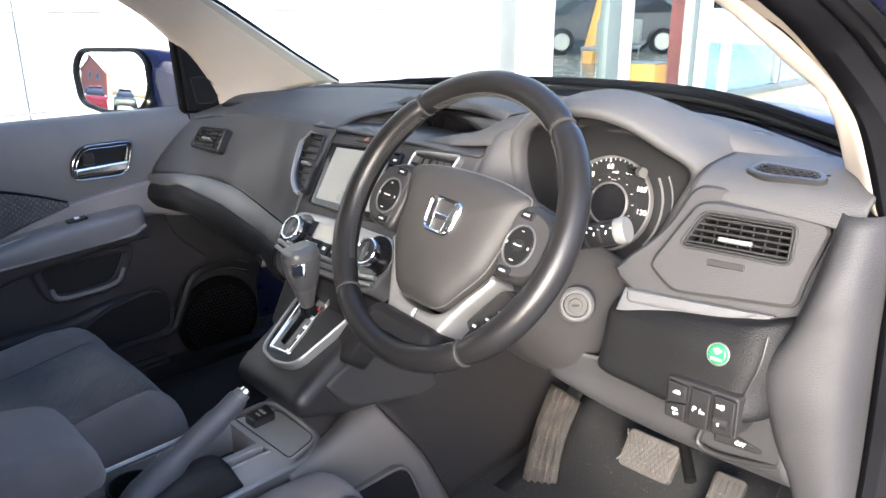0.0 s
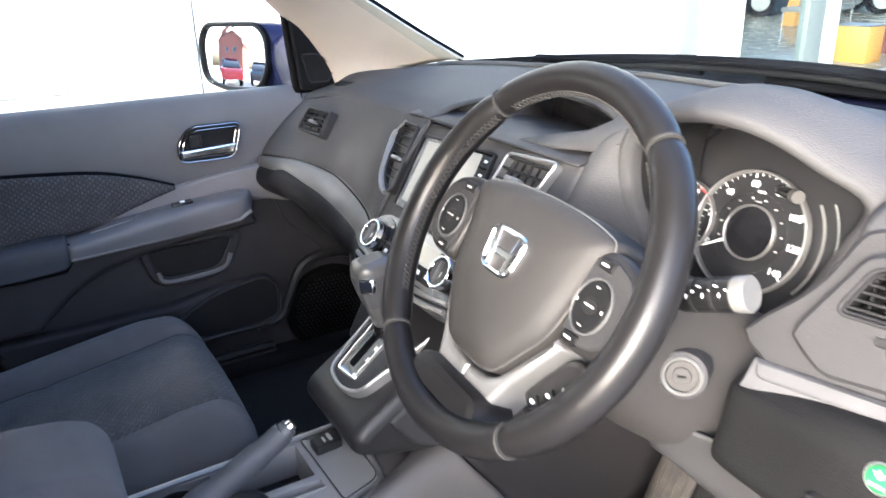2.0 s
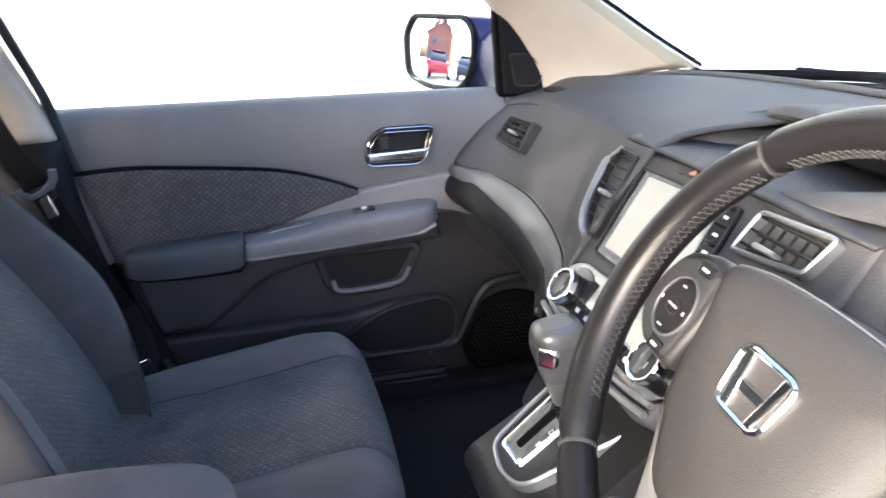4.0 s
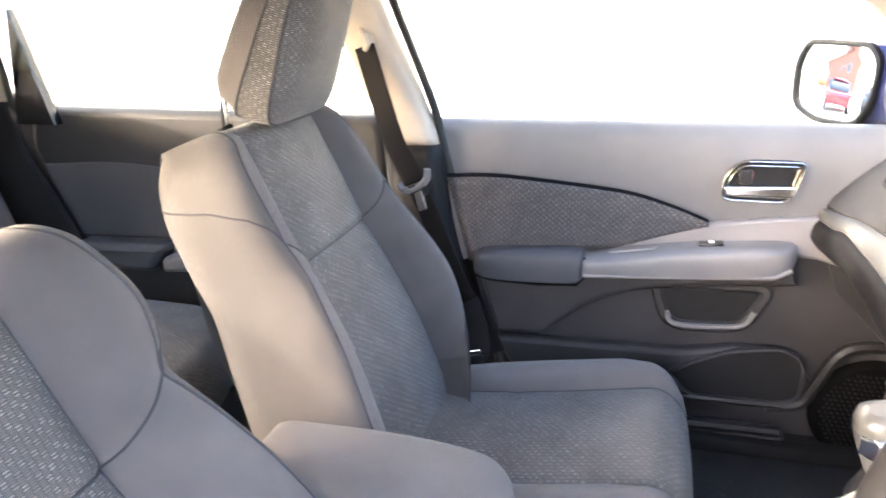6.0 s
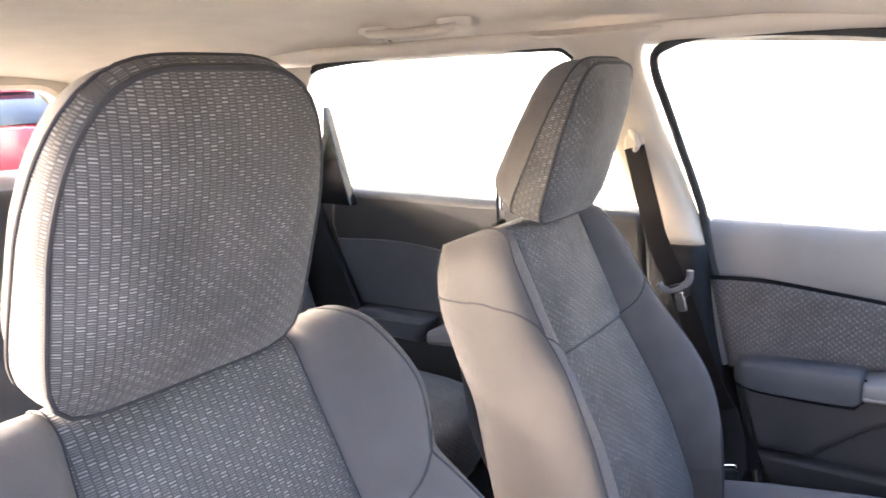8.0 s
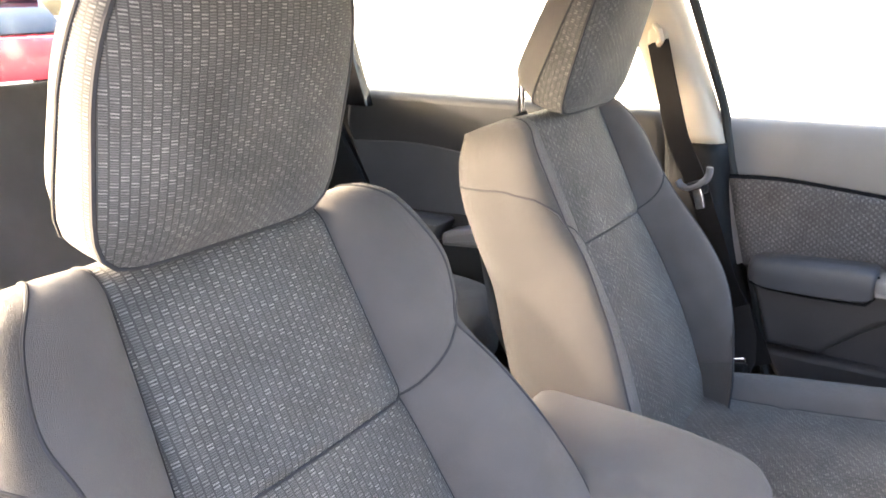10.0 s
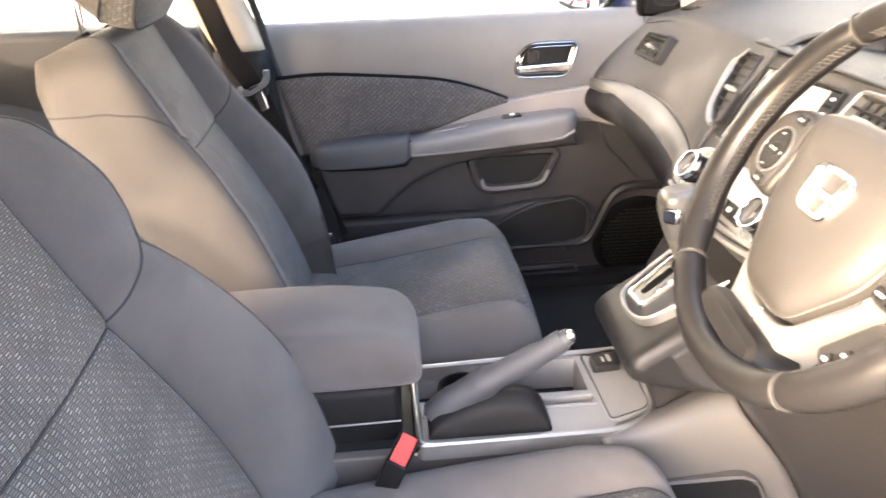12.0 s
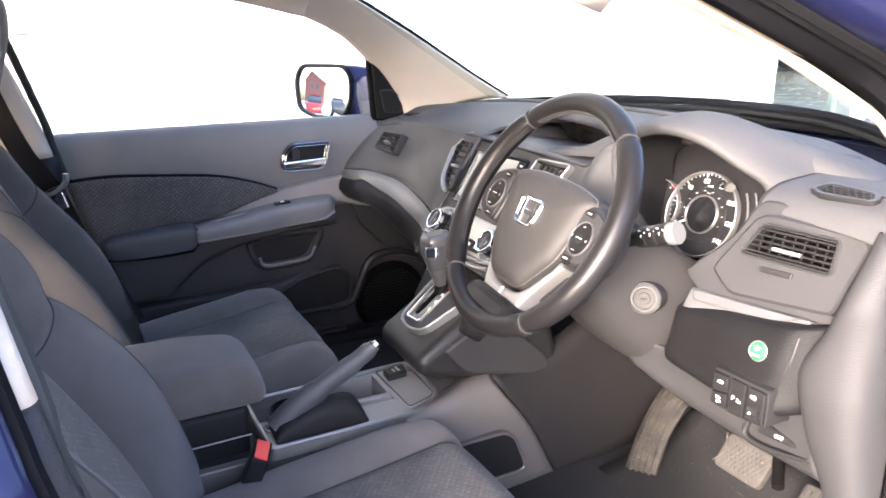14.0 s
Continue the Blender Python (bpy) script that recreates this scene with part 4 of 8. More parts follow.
    part("armrest_pad", arm(((-0.578, 0.745, 0.735, 0.02), (-0.568, 0.765, 0.722, 0.055), (-0.53, 0.776, 0.716, 0.07), (-0.44, 0.783, 0.716, 0.072), (-0.37, 0.787, 0.720, 0.072), (-0.352, 0.785, 0.728, 0.07), (-0.346, 0.78, 0.735, 0.06))), ARM_SKIN, d, "padded blue black vinyl", 60)
    part("armrest", arm(((-0.348, 0.772, 0.738, 0.062), (-0.342, 0.776, 0.736, 0.072), (-0.28, 0.786, 0.740, 0.074), (-0.15, 0.808, 0.748, 0.075), (-0.02, 0.817, 0.757, 0.074), (0.02, 0.818, 0.766, 0.064), (0.038, 0.812, 0.785, 0.04), (0.042, 0.805, 0.795, 0.01))), ARM_FRONT, d, "grey moulded front half", 60)
    part("armrest_edge", tube([door_plane(a, b, 0.069) for a, b in ((-0.345, 0.742), (-0.2, 0.750), (0.0, 0.764), (0.028, 0.78))], 0.0045, 6), DECOR, d, "pale moulded edge")
    cup = [Vector(p) for p in ((-0.09, -0.012), (0.0, -0.016), (0.012, 0.012), (-0.08, 0.014))]
    part("pull_cup", slab(rounded(cup, 0.008), Plane((DX + 0.035, -0.215, 0.7995), (0, 1, 0.17), (-1, 0, 0)), -0.004, 0.002, 0.001), DECOR, d, "grey pull pocket")
    swp = Plane((DX + 0.043, -0.113, 0.8155), (0, 1, 0.09), (-1, 0, 0.02))
    sw = part("window_switch", slab(box_outline(-0.022, 0.022, -0.010, 0.010, 0.003), swp, -0.004, 0.002, 0.001), GLOSS_BLACK, d, "black window switch")
    part("switch_mark", slab(box_outline(-0.004, 0.006, -0.004, 0.004, 0.001, 2), swp, 0.002, 0.0045, 0.001), WHITE, sw)
    # release handle in a chrome ring
    door_plane = Plane((DX + 0.008, 0.008, 0.005), (0, 1, 0), (0, 0, 1))
    outer = rounded([Vector(p) for p in ((-0.112, 0.891), (-0.106, 0.938), (-0.080, 0.966), (0.031, 0.966), (0.010, 0.889))], [0.022, 0.04, 0.03, 0.016, 0.024], 6)
    inner = inset(outer, 0.009)
    bezel = part("handle_surround", ring_plate(outer, inner, door_plane, 0.004, 0.020, 0.004), BLACK_SATIN, d, "black surround with chrome edges")
    for k_, r_ in ((0.001, 0.0014), (0.0085, 0.0011)):
        part("surround_edge", tube([door_plane(p.x, p.y, 0.019) for p in inset(outer, k_)], r_, 6, True), DARK_CHROME, bezel, "chrome edge")
    part("handle_cup", slab(inset(outer, 0.004), door_plane, 0.0, 0.010, 0.0004, 1), BLACK_SATIN, d)
    part("handle", slab(rounded([Vector(p) for p in ((-0.106, 0.899), (-0.106, 0.918), (0.016, 0.923), (0.008, 0.899))], 0.005), door_plane, 0.012, 0.026, 0.005, 3), CHROME, d, "chrome release lever")
    lk = part("lock_tab", slab(box_outline(-0.082, -0.060, 0.922, 0.95, 0.004), door_plane, 0.012, 0.020, 0.003), PLASTIC_SMOOTH, d, "lock tab")
    part("lock_mark", slab(box_outline(-0.0615, -0.0575, 0.930, 0.946, 0.001, 2), door_plane, 0.009, 0.0125, 0.0005), MAROON, d, "red lock mark")
    door_plane = Plane((DX, 0, 0), (0, 1, 0), (0, 0, 1))
    # grab pocket below
    pk = rounded([Vector(p) for p in ((-0.195, 0.705), (-0.175, 0.635), (-0.045, 0.640), (-0.008, 0.708))], [0.01, 0.03, 0.025, 0.01], 5)
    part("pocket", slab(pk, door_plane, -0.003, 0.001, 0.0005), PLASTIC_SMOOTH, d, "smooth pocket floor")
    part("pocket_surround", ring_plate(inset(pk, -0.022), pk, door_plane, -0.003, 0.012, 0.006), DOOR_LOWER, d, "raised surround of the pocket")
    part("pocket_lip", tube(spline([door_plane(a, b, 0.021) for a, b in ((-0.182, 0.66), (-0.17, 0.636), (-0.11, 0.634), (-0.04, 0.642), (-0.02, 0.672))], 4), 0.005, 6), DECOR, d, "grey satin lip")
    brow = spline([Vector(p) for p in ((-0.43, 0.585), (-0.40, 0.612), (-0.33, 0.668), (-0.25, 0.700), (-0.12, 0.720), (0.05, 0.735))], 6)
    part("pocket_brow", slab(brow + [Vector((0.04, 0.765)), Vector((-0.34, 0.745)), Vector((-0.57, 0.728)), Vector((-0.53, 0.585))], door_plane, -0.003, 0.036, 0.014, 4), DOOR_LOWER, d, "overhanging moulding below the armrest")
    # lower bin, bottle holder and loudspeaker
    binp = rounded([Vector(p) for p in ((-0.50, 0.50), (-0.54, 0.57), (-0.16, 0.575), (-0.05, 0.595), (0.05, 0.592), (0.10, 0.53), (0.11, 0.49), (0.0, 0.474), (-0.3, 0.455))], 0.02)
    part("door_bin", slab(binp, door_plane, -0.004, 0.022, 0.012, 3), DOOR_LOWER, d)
    leaf = rounded([Vector(p) for p in ((-0.178, 0.530), (-0.07, 0.590), (0.045, 0.606), (0.084, 0.575), (0.080, 0.495), (0.04, 0.481), (-0.13, 0.478))], [0.02, 0.10, 0.05, 0.03, 0.02, 0.02, 0.03], 6)
    bottle = part("bottle_holder", slab(inset(leaf, 0.004), door_plane, 0.015, 0.026, 0.003, 2), PLASTIC_SMOOTH, d, "smooth bottle holder wall")
    part("holder_rim", ring_plate(leaf, inset(leaf, 0.006), door_plane, 0.015, 0.034, 0.0025), DOOR_LOWER, bottle)
    rim = spline([door_plane(a, b, 0.02) for a, b in ((0.02, 0.47), (0.08, 0.485), (0.105, 0.53), (0.15, 0.61), (0.24, 0.62), (0.30, 0.60))], 5)
    part("speaker_rim", tube(rim, 0.013, 8), PLASTIC_SMOOTH, d, "raised rim round the loudspeaker")
    part("speaker_grille", slab(circle(0.215, 0.47, 0.115, 36), door_plane, 0.0, 0.016, 0.012, 3), BLACK, d, "round black loudspeaker grille")
    dots = bmesh.new()
    for i in range(-9, 10):
        for j in range(-9, 10):
            a, b = 0.215 + i * 0.0105 + (0.00525 if j % 2 else 0), 0.47 + j * 0.0095
            if (a - 0.215) ** 2 + (b - 0.47) ** 2 < 0.095 ** 2:
                slab(circle(a, b, 0.003, 6), door_plane, 0.012, 0.0178, 0.0006, 1, dots)
    part("grille_studs", dots, BLACK_SATIN, d).update_tag()
    for z, h in ((0.478, 0.008), (0.418, 0.012)):
        part("bin_ledge", tube([door_plane(a, b, 0.028) for a, b in ((-0.5, z - 0.02), (-0.15, z), (0.05, z + 0.002))], h, 8), PLASTIC_SMOOTH, d)
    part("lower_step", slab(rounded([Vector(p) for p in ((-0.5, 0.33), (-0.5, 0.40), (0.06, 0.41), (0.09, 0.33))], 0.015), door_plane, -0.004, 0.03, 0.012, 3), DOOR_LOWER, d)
    # glass
    gp = skin([[(-(0.775 - max(0.0, z - 1.02) * 0.36), y, z) for y, z in row] for row in (((-0.66, 1.02), (-0.2, 1.02), (0.2, 1.02)), ((-0.70, 1.2), (-0.3, 1.2), (0.10, 1.19)), ((-0.73, 1.385), (-0.45, 1.39), (-0.2, 1.36)))])
    g = part("window_pane", gp, GLASS, d, "clear side glass")
    thick(g, 0.004)
    g.visible_shadow = False
    # mirror sail with tweeter
    sp = Plane((DX + 0.012, 0, 1.01), (0, 1, 0), (0.22, 0, 1))
    band = rounded([Vector(p) for p in SAIL], [0.004, 0.006, 0.012, 0.06, 0.06])
    part("sail_seal", slab(band, sp, -0.03, -0.008, 0.006, 3), BLACK, d, "black rubber frame beside the pillar")
    sail = rounded([Vector(p) for p in SAIL_IN], [0.004, 0.008, 0.02, 0.05, 0.05])
    part("mirror_sail", slab(sail, sp, -0.02, 0.0, 0.006, 3), BLACK_SATIN, d, "black mirror sail panel")
    tw = rounded([Vector(p) for p in ((0.206, 0.028), (0.256, 0.026), (0.266, 0.056), (0.232, 0.096), (0.188, 0.096))], [0.012, 0.012, 0.02, 0.03, 0.008], 5)
    tweet = part("tweeter", ring_plate(tw, inset(tw, 0.0025), sp, -0.002, 0.003, 0.001), PLASTIC, d, "rounded black tweeter surround")
    part("grille", slab(inset(tw, 0.002), sp, -0.004, 0.0005, 0.0005), PLASTIC_DARK, tweet, "fine black tweeter grille")
    return d


passenger_door()


def door_mirror():
    m = thing("door_mirror", "dark blue door mirror outside the passenger window", "door mirror")
    c = Vector((-1.005, 0.114, 1.084))
    u, n = Vector((0.868, 0.496, 0)), Vector((0.496, -0.868, 0.03)).normalized()
    pl = Plane(c, u, (-0.05, 0.0868, 1))
    o = rounded([Vector(p) for p in ((-0.106, -0.066), (-0.03, -0.090), (0.085, -0.086), (0.120, -0.03), (0.112, 0.050), (0.080, 0.080), (-0.095, 0.078), (-0.122, 0.03))], [0.03, 0.03, 0.03, 0.04, 0.03, 0.03, 0.03, 0.04], 6)
    rim = part("rim", ring_plate(o, inset(o, 0.011), pl, -0.02, 0.006, 0.004), PLASTIC_DARK, m)
    # convex glass
    R = 1.25
    bm = bmesh.new()
    q = inset(o, 0.010)
    rings = []
    for k in range(0, 9):
        f = k / 8
        rings.append([pl(p.x * f, p.y * f, math.sqrt(R * R - (p.x * f) ** 2 - (p.y * f) ** 2) - R + 0.001) for p in q])
    rows = rings[1:]
    skin([r + r[:1] for r in rows], bm)
    cv = bm.verts.new(pl(0, 0, 0.001))
    first = [bm.verts.new(p) for p in rings[1]]
    for i in range(len(first)):
        bm.faces.new((cv, first[i], first[(i + 1) % len(first)]))
    bmesh.ops.remove_doubles(bm, verts=bm.verts, dist=1e-5)
    part("glass", bm, MIRROR, m, "convex mirror glass", 80)
    sections = []
    for f, dpt, flare in ((1.0, -0.002, 0.01), (1.02, -0.03, 0.035), (0.98, -0.07, 0.085), (0.80, -0.105, 0.11), (0.40, -0.13, 0.08)):
        sections.append([pl(p.x * f + flare * max(0.0, p.x / 0.1), p.y * f, dpt) for p in o + o[:1]])
    bm = skin(sections)
    bm.faces.new([bm.verts.new(p) for p in sections[-1][:-1]])
    part("housing", bm, HOUSING, m, "painted shell", 60)
    part("arm", loft([[(-0.93 + a, 0.215 + b * k, 1.045 + e * k) for b, e in ((-0.03, -0.055), (0.04, -0.055), (0.04, 0.065), (-0.03, 0.065), (-0.03, -0.055))] for a, k in ((-0.03, 1.15), (0.04, 1.1), (0.10, 0.95), (0.19, 0.8))], 3, 3), HOUSING, m, "painted foot")


door_mirror()

# ---- dashboard ----
dash = thing("dashboard", "charcoal moulded dashboard with vents and silver trim", "dashboard", kind="structure")
SCREEN_BASE = [(-0.75, 0.38), (-0.61, 0.50), (-0.33, 0.655), (0.0, 0.70), (0.33, 0.67), (0.61, 0.52), (0.76, 0.40)]


def y_base(x):
    for (a, p), (b, q) in zip(SCREEN_BASE, SCREEN_BASE[1:]):
        if x <= b:
            return p + (q - p) * (x - a) / (b - a)
    return SCREEN_BASE[-1][1]


def dash_left():
    # crease between top and face, lower edge of the face, and where the top meets the windscreen
    stations = ((-0.738, 0.200, 1.004, 0.085, 0.886), (-0.66, 0.222, 1.017, 0.100, 0.894), (-0.605, 0.226, 1.024, 0.118, 0.896), (-0.54, 0.226, 1.029, 0.138, 0.897), (-0.46, 0.222, 1.033, 0.155, 0.888),
                (-0.39, 0.215, 1.036, 0.160, 0.868), (-0.28, 0.205, 1.040, 0.138, 0.860), (-0.20, 0.194, 1.042, 0.104, 0.868), (-0.13, 0.187, 1.043, 0.076, 0.880))
    rows = []
    for x, yc, zc, yb, zb in stations:
        yw = y_base(x)
        low = 0.026 * min(1.0, max(0.0, (-0.50 - x) / 0.24)) ** 1.3
        zt = 1.070 - low
        rows.append([(x, yw, zt - 0.014), (x, yw - 0.03, zt - 0.004), (x, yc + (yw - yc) * 0.5, zt), (x, yc + 0.07, zc + 0.021), (x, yc + 0.018, zc + 0.008), (x, yc, zc), (x, yc - 0.007, zc - 0.011),
                     (x, yc + (yb - yc) * 0.5 - 0.004, (zc + zb) / 2 + 0.004), (x, yb + 0.002, zb + 0.004), (x, yb + 0.03, zb - 0.010)])
    thick(part("top_pad", loft(rows, 6, 4), DASH_TOP, dash, "matt skin over the passenger side"), 0.006, 1.0)
    line = spline([(x, yc + 0.004, zc + 0.006) for x, yc, zc, yb, zb in stations[1:]], 5)
    part("pad_joint", tube(line, 0.0013, 6), PLASTIC_DARK, dash)
    # the far step of the top towards the windscreen
    step = spline([(-0.715, 0.415, 1.047), (-0.56, 0.495, 1.072), (-0.36, 0.585, 1.078), (-0.15, 0.625, 1.080), (0.0, 0.63, 1.081), (0.12, 0.628, 1.082)], 5)
    part("rear_step", tube(step, 0.006, 8), DASH_TOP, dash)
    # satin sweep, its highlight drawn as a bright tube, and the glovebox lid that bulges below it
    bands = ((-0.738, 0.084, 0.880, 0.078, 0.862, 0.062), (-0.665, 0.099, 0.891, 0.088, 0.866, 0.064), (-0.61, 0.114, 0.894, 0.096, 0.876, 0.072), (-0.545, 0.134, 0.894, 0.110, 0.864, 0.080), (-0.467, 0.151, 0.885, 0.124, 0.850, 0.092),
             (-0.39, 0.157, 0.864, 0.132, 0.829, 0.092), (-0.30, 0.140, 0.858, 0.120, 0.824, 0.088), (-0.225, 0.114, 0.864, 0.094, 0.830, 0.086), (-0.15, 0.082, 0.876, 0.066, 0.846, 0.080))
    sweep, lid = [], []
    for x, yu, zu, yl, zl, deep in bands:
        sweep.append([(x, yu + 0.014, zu + 0.002), (x, yu, zu), (x, (yu + yl) / 2 - 0.006, (zu + zl) / 2 + 0.008), (x, yl - 0.004, zl + 0.004), (x, yl + 0.002, zl - 0.002)])
        lid.append([(x, yl + 0.008, zl - 0.001), (x, yl - 0.008, zl - 0.005), (x, yl - 0.014, zl - 0.022), (x, yl - 0.012, zl - deep * 0.55), (x, yl + 0.004, zl - deep * 0.86), (x, yl + 0.024, zl - deep), (x, yl + 0.10, zl - deep - 0.03), (x, yl + 0.28, zl - deep - 0.08)])
    thick(part("sweep_trim", loft(sweep, 6, 5), SWEEP, dash, "satin grey sweep across the passenger side"), 0.004, 1.0)
    part("sweep_joint", tube(spline([(r[1][0], r[1][1] - 0.0035, r[1][2] + 0.0015) for r in sweep], 5), 0.0024, 6), BLACK, dash, "dark gap above the sweep")
    part("lid_joint", tube(spline([(r[0][0], r[0][1] - 0.011, r[0][2] - 0.001) for r in lid], 5), 0.0020, 6), BLACK, dash, "dark gap over the glovebox lid")
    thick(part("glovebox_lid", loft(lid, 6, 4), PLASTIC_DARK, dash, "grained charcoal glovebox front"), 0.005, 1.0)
    part("sweep_highlight", tube(spline([(r[3][0], r[3][1] - 0.003, r[3][2]) for r in sweep[1:]], 5), 0.0024, 8), PEWTER, dash, "thin bright tube drawn as the highlight under the sweep")
    lp = Plane((-0.30, 0.108, 0.776), (1, -0.42, 0), (0, 0.2, 1))
    part("glovebox_handle", slab(rounded([Vector(p) for p in ((-0.05, -0.012), (0.05, -0.010), (0.046, 0.008), (-0.046, 0.008))], 0.006), lp, -0.004, 0.008, 0.003), PLASTIC_SMOOTH, dash, "flush glovebox catch")
    part("end_cap", slab(rounded([Vector(p) for p in ((0.09, 0.86), (0.115, 0.935), (0.20, 1.0), (0.34, 1.035), (0.34, 0.55), (0.22, 0.62), (0.12, 0.72), (0.09, 0.8))], 0.02), Plane((-0.740, 0, 0), (0, 1, 0), (0, 0, 1)), -0.004, 0.004, 0.003), PLASTIC, dash)
    # small demister in the corner by the pillar
    dm_ = Plane((-0.655, 0.262, 1.039), (1, 0.25, 0), (-0.25, 1, 0.22))
    dv_ = part("demister_vent", slab(rounded([Vector(p) for p in ((-0.03, -0.010), (0.032, -0.010), (0.024, 0.014), (-0.02, 0.014))], 0.006), dm_, -0.004, 0.002, 0.001), PLASTIC_DARK, dash, "small side window demister")
    part("lattice", tube([dm_(-0.022, 0.0, 0.003), dm_(0.024, 0.002, 0.003)], 0.0016, 6), PLASTIC_SMOOTH, dv_)


dash_left()


def vent(name, outline, plane, slats, rails, frame_mat, label, tab=None, depth=0.014, bezel=0.006, parent=dash):
    """An air vent: frame, dark throat, slats, uprights and a thumb tab."""
    plane = Plane(plane(0, 0, 0.013), plane.u, plane.v)
    v = part(name, ring_plate(outline, inset(outline, bezel), plane, -0.02, 0.004, 0.002), frame_mat, parent, label)
    inner = inset(outline, bezel - 0.001)
    part("throat", slab(inner, plane, -depth, -depth + 0.0045, 0.001), BLACK, v)
    part("throat_wall", ring_plate(inset(outline, bezel * 0.4), inner, plane, -depth, 0.0, 0.0005), BLACK, v)
    a0, a1 = min(p.x for p in inner), max(p.x for p in inner)
    b0, b1 = min(p.y for p in inner), max(p.y for p in inner)

    def span(b):
        xs = []
        for p, q in zip(inner, inner[1:] + inner[:1]):
            if (p.y - b) * (q.y - b) <= 0 and abs(p.y - q.y) > 1e-9:
                xs.append(p.x + (q.x - p.x) * (b - p.y) / (q.y - p.y))
        return (min(xs), max(xs)) if len(xs) > 1 else (a0, a1)
    for i in range(slats):
        b = b0 + (b1 - b0) * (i + 0.5) / slats
        s0, s1 = span(b)
        part("slat", block_on(plane, s0, s1, b - 0.0015, b + 0.0015, -0.006, 0.001), PLASTIC_DARK, v)
    for i in range(rails):
        a = a0 + (a1 - a0) * (i + 1) / (rails + 1)
        part("upright", block_on(plane, a - 0.0010, a + 0.0010, b0 + 0.004, b1 - 0.004, -0.0095, -0.006), PLASTIC_DARK, v)
    if tab:
        part("tab", slab(box_outline(tab[0] - tab[2], tab[0] + tab[2], tab[1] - 0.003, tab[1] + 0.003, 0.002), plane, -0.004, 0.007, 0.002), SATIN, v, "silver thumb tab")
    return v


def block_on(plane, a0, a1, b0, b1, c0, c1):
    return slab([(a0, b0), (a1, b0), (a1, b1), (a0, b1)], plane, c0, c1, 0.0006, 1)


# passenger end vent
lvp = Plane((-0.590, 0.172, 0.974), (1, 0.06, 0.03), (0, 0.52, 0.85))
vent("air_vent", rounded([Vector(p) for p in ((-0.066, -0.030), (0.062, -0.034), (0.060, 0.026), (-0.050, 0.024))], [0.014, 0.012, 0.008, 0.014]), lvp, 5, 2, PLASTIC, "charcoal end air vent", (-0.004, -0.006, 0.014), depth=0.022)
part("vent_wheel", slab(box_outline(-0.052, -0.024, -0.052, -0.043, 0.002), lvp, -0.004, 0.010, 0.001), SATIN, dash, "small vent wheel")

# centre stack
stack = Plane((0, 0.066, 0.875), (1, 0, 0), (0, 0.59, 0.807))
V2 = lambda *pts: [Vector(p) for p in pts]
face = rounded(V2((-0.128, -0.045), (0.135, -0.045), (0.165, 0.03), (0.232, 0.150), (0.236, 0.226), (-0.140, 0.210), (-0.214, 0.2065), (-0.212, 0.15), (-0.178, 0.08), (-0.152, 0.03)), [0.02, 0.02, 0.03, 0.02, 0.012, 0.004, 0.012, 0.04, 0.03, 0.03], 5)
part("centre_panel", slab(face, stack, -0.05, -0.003, 0.008, 3), DASH_TOP, dash, "charcoal centre stack panel")
cv = rounded(V2((-0.1345, 0.073), (-0.119, 0.084), (-0.146, 0.195), (-0.196, 0.195), (-0.204, 0.162), (-0.172, 0.097)), [0.010, 0.008, 0.006, 0.010, 0.04, 0.05])
vent("air_vent", cv, Plane(stack(0, 0, -0.006), stack.u, stack.v), 8, 0, PLASTIC_SMOOTH, "tall air vent with a bright outer edge", (-0.160, 0.132, 0.013), depth=0.03, bezel=0.005)
part("vent_edge", tube(spline([stack(a, b, 0.010) for a, b in ((-0.190, 0.1955), (-0.202, 0.172), (-0.198, 0.150), (-0.176, 0.100), (-0.150, 0.078), (-0.136, 0.0735))], 5), [0.0026] * 5 + [0.0056] * 16 + [0.0042] * 5, 8), SATIN, dash, "bright silver edge of the tall vent")
cv2 = rounded(V2((0.0965, 0.150), (0.194, 0.162), (0.204, 0.207), (0.100, 0.2005)), [0.008, 0.008, 0.010, 0.010])
vent("air_vent", cv2, Plane(stack(0, 0, -0.006), stack.u, stack.v), 3, 5, SATIN, "angular air vent with a satin silver surround", (0.140, 0.166, 0.016), depth=0.03, bezel=0.005)
bez = rounded(V2((-0.111, 0.062), (0.088, 0.066), (0.068, 0.1945), (-0.1315, 0.1865)), 0.006)
part("screen_bezel", slab(bez, stack, -0.006, 0.001, 0.002), GLOSS_BLACK, dash, "gloss black screen surround")
part("screen_frame", ring_plate(bez, inset(bez, 0.0035), stack, -0.003, 0.004, 0.001), PLASTIC_SMOOTH, dash)
part("touch_screen", slab(rounded(V2((-0.096, 0.0765), (0.056, 0.080), (0.041, 0.186), (-0.108, 0.178)), 0.003), stack, 0.001, 0.0022, 0.0006), SCREEN, dash, "switched off screen, pale reflection put into its colour")
for i in range(5):
    f0, f1 = i / 5 + 0.02, (i + 1) / 5 - 0.02
    b0, b1 = 0.083 + 0.105 * f0, 0.083 + 0.105 * f1
    c0, c1 = 0.0605 - 0.0155 * f0, 0.0605 - 0.0155 * f1
    b = part("screen_button", slab(rounded(V2((c0, b0), (c0 + 0.020, b0), (c1 + 0.020, b1), (c1, b1)), 0.001, 2), stack, 0.001, 0.003, 0.0008), PLASTIC_DARK, dash)
    part("button_mark", slab(box_outline(c0 + 0.006, c0 + 0.014, (b0 + b1) / 2 - 0.0018, (b0 + b1) / 2 + 0.0018, 0.0005, 1), stack, 0.003, 0.0034, 0.0002), WHITE, b)
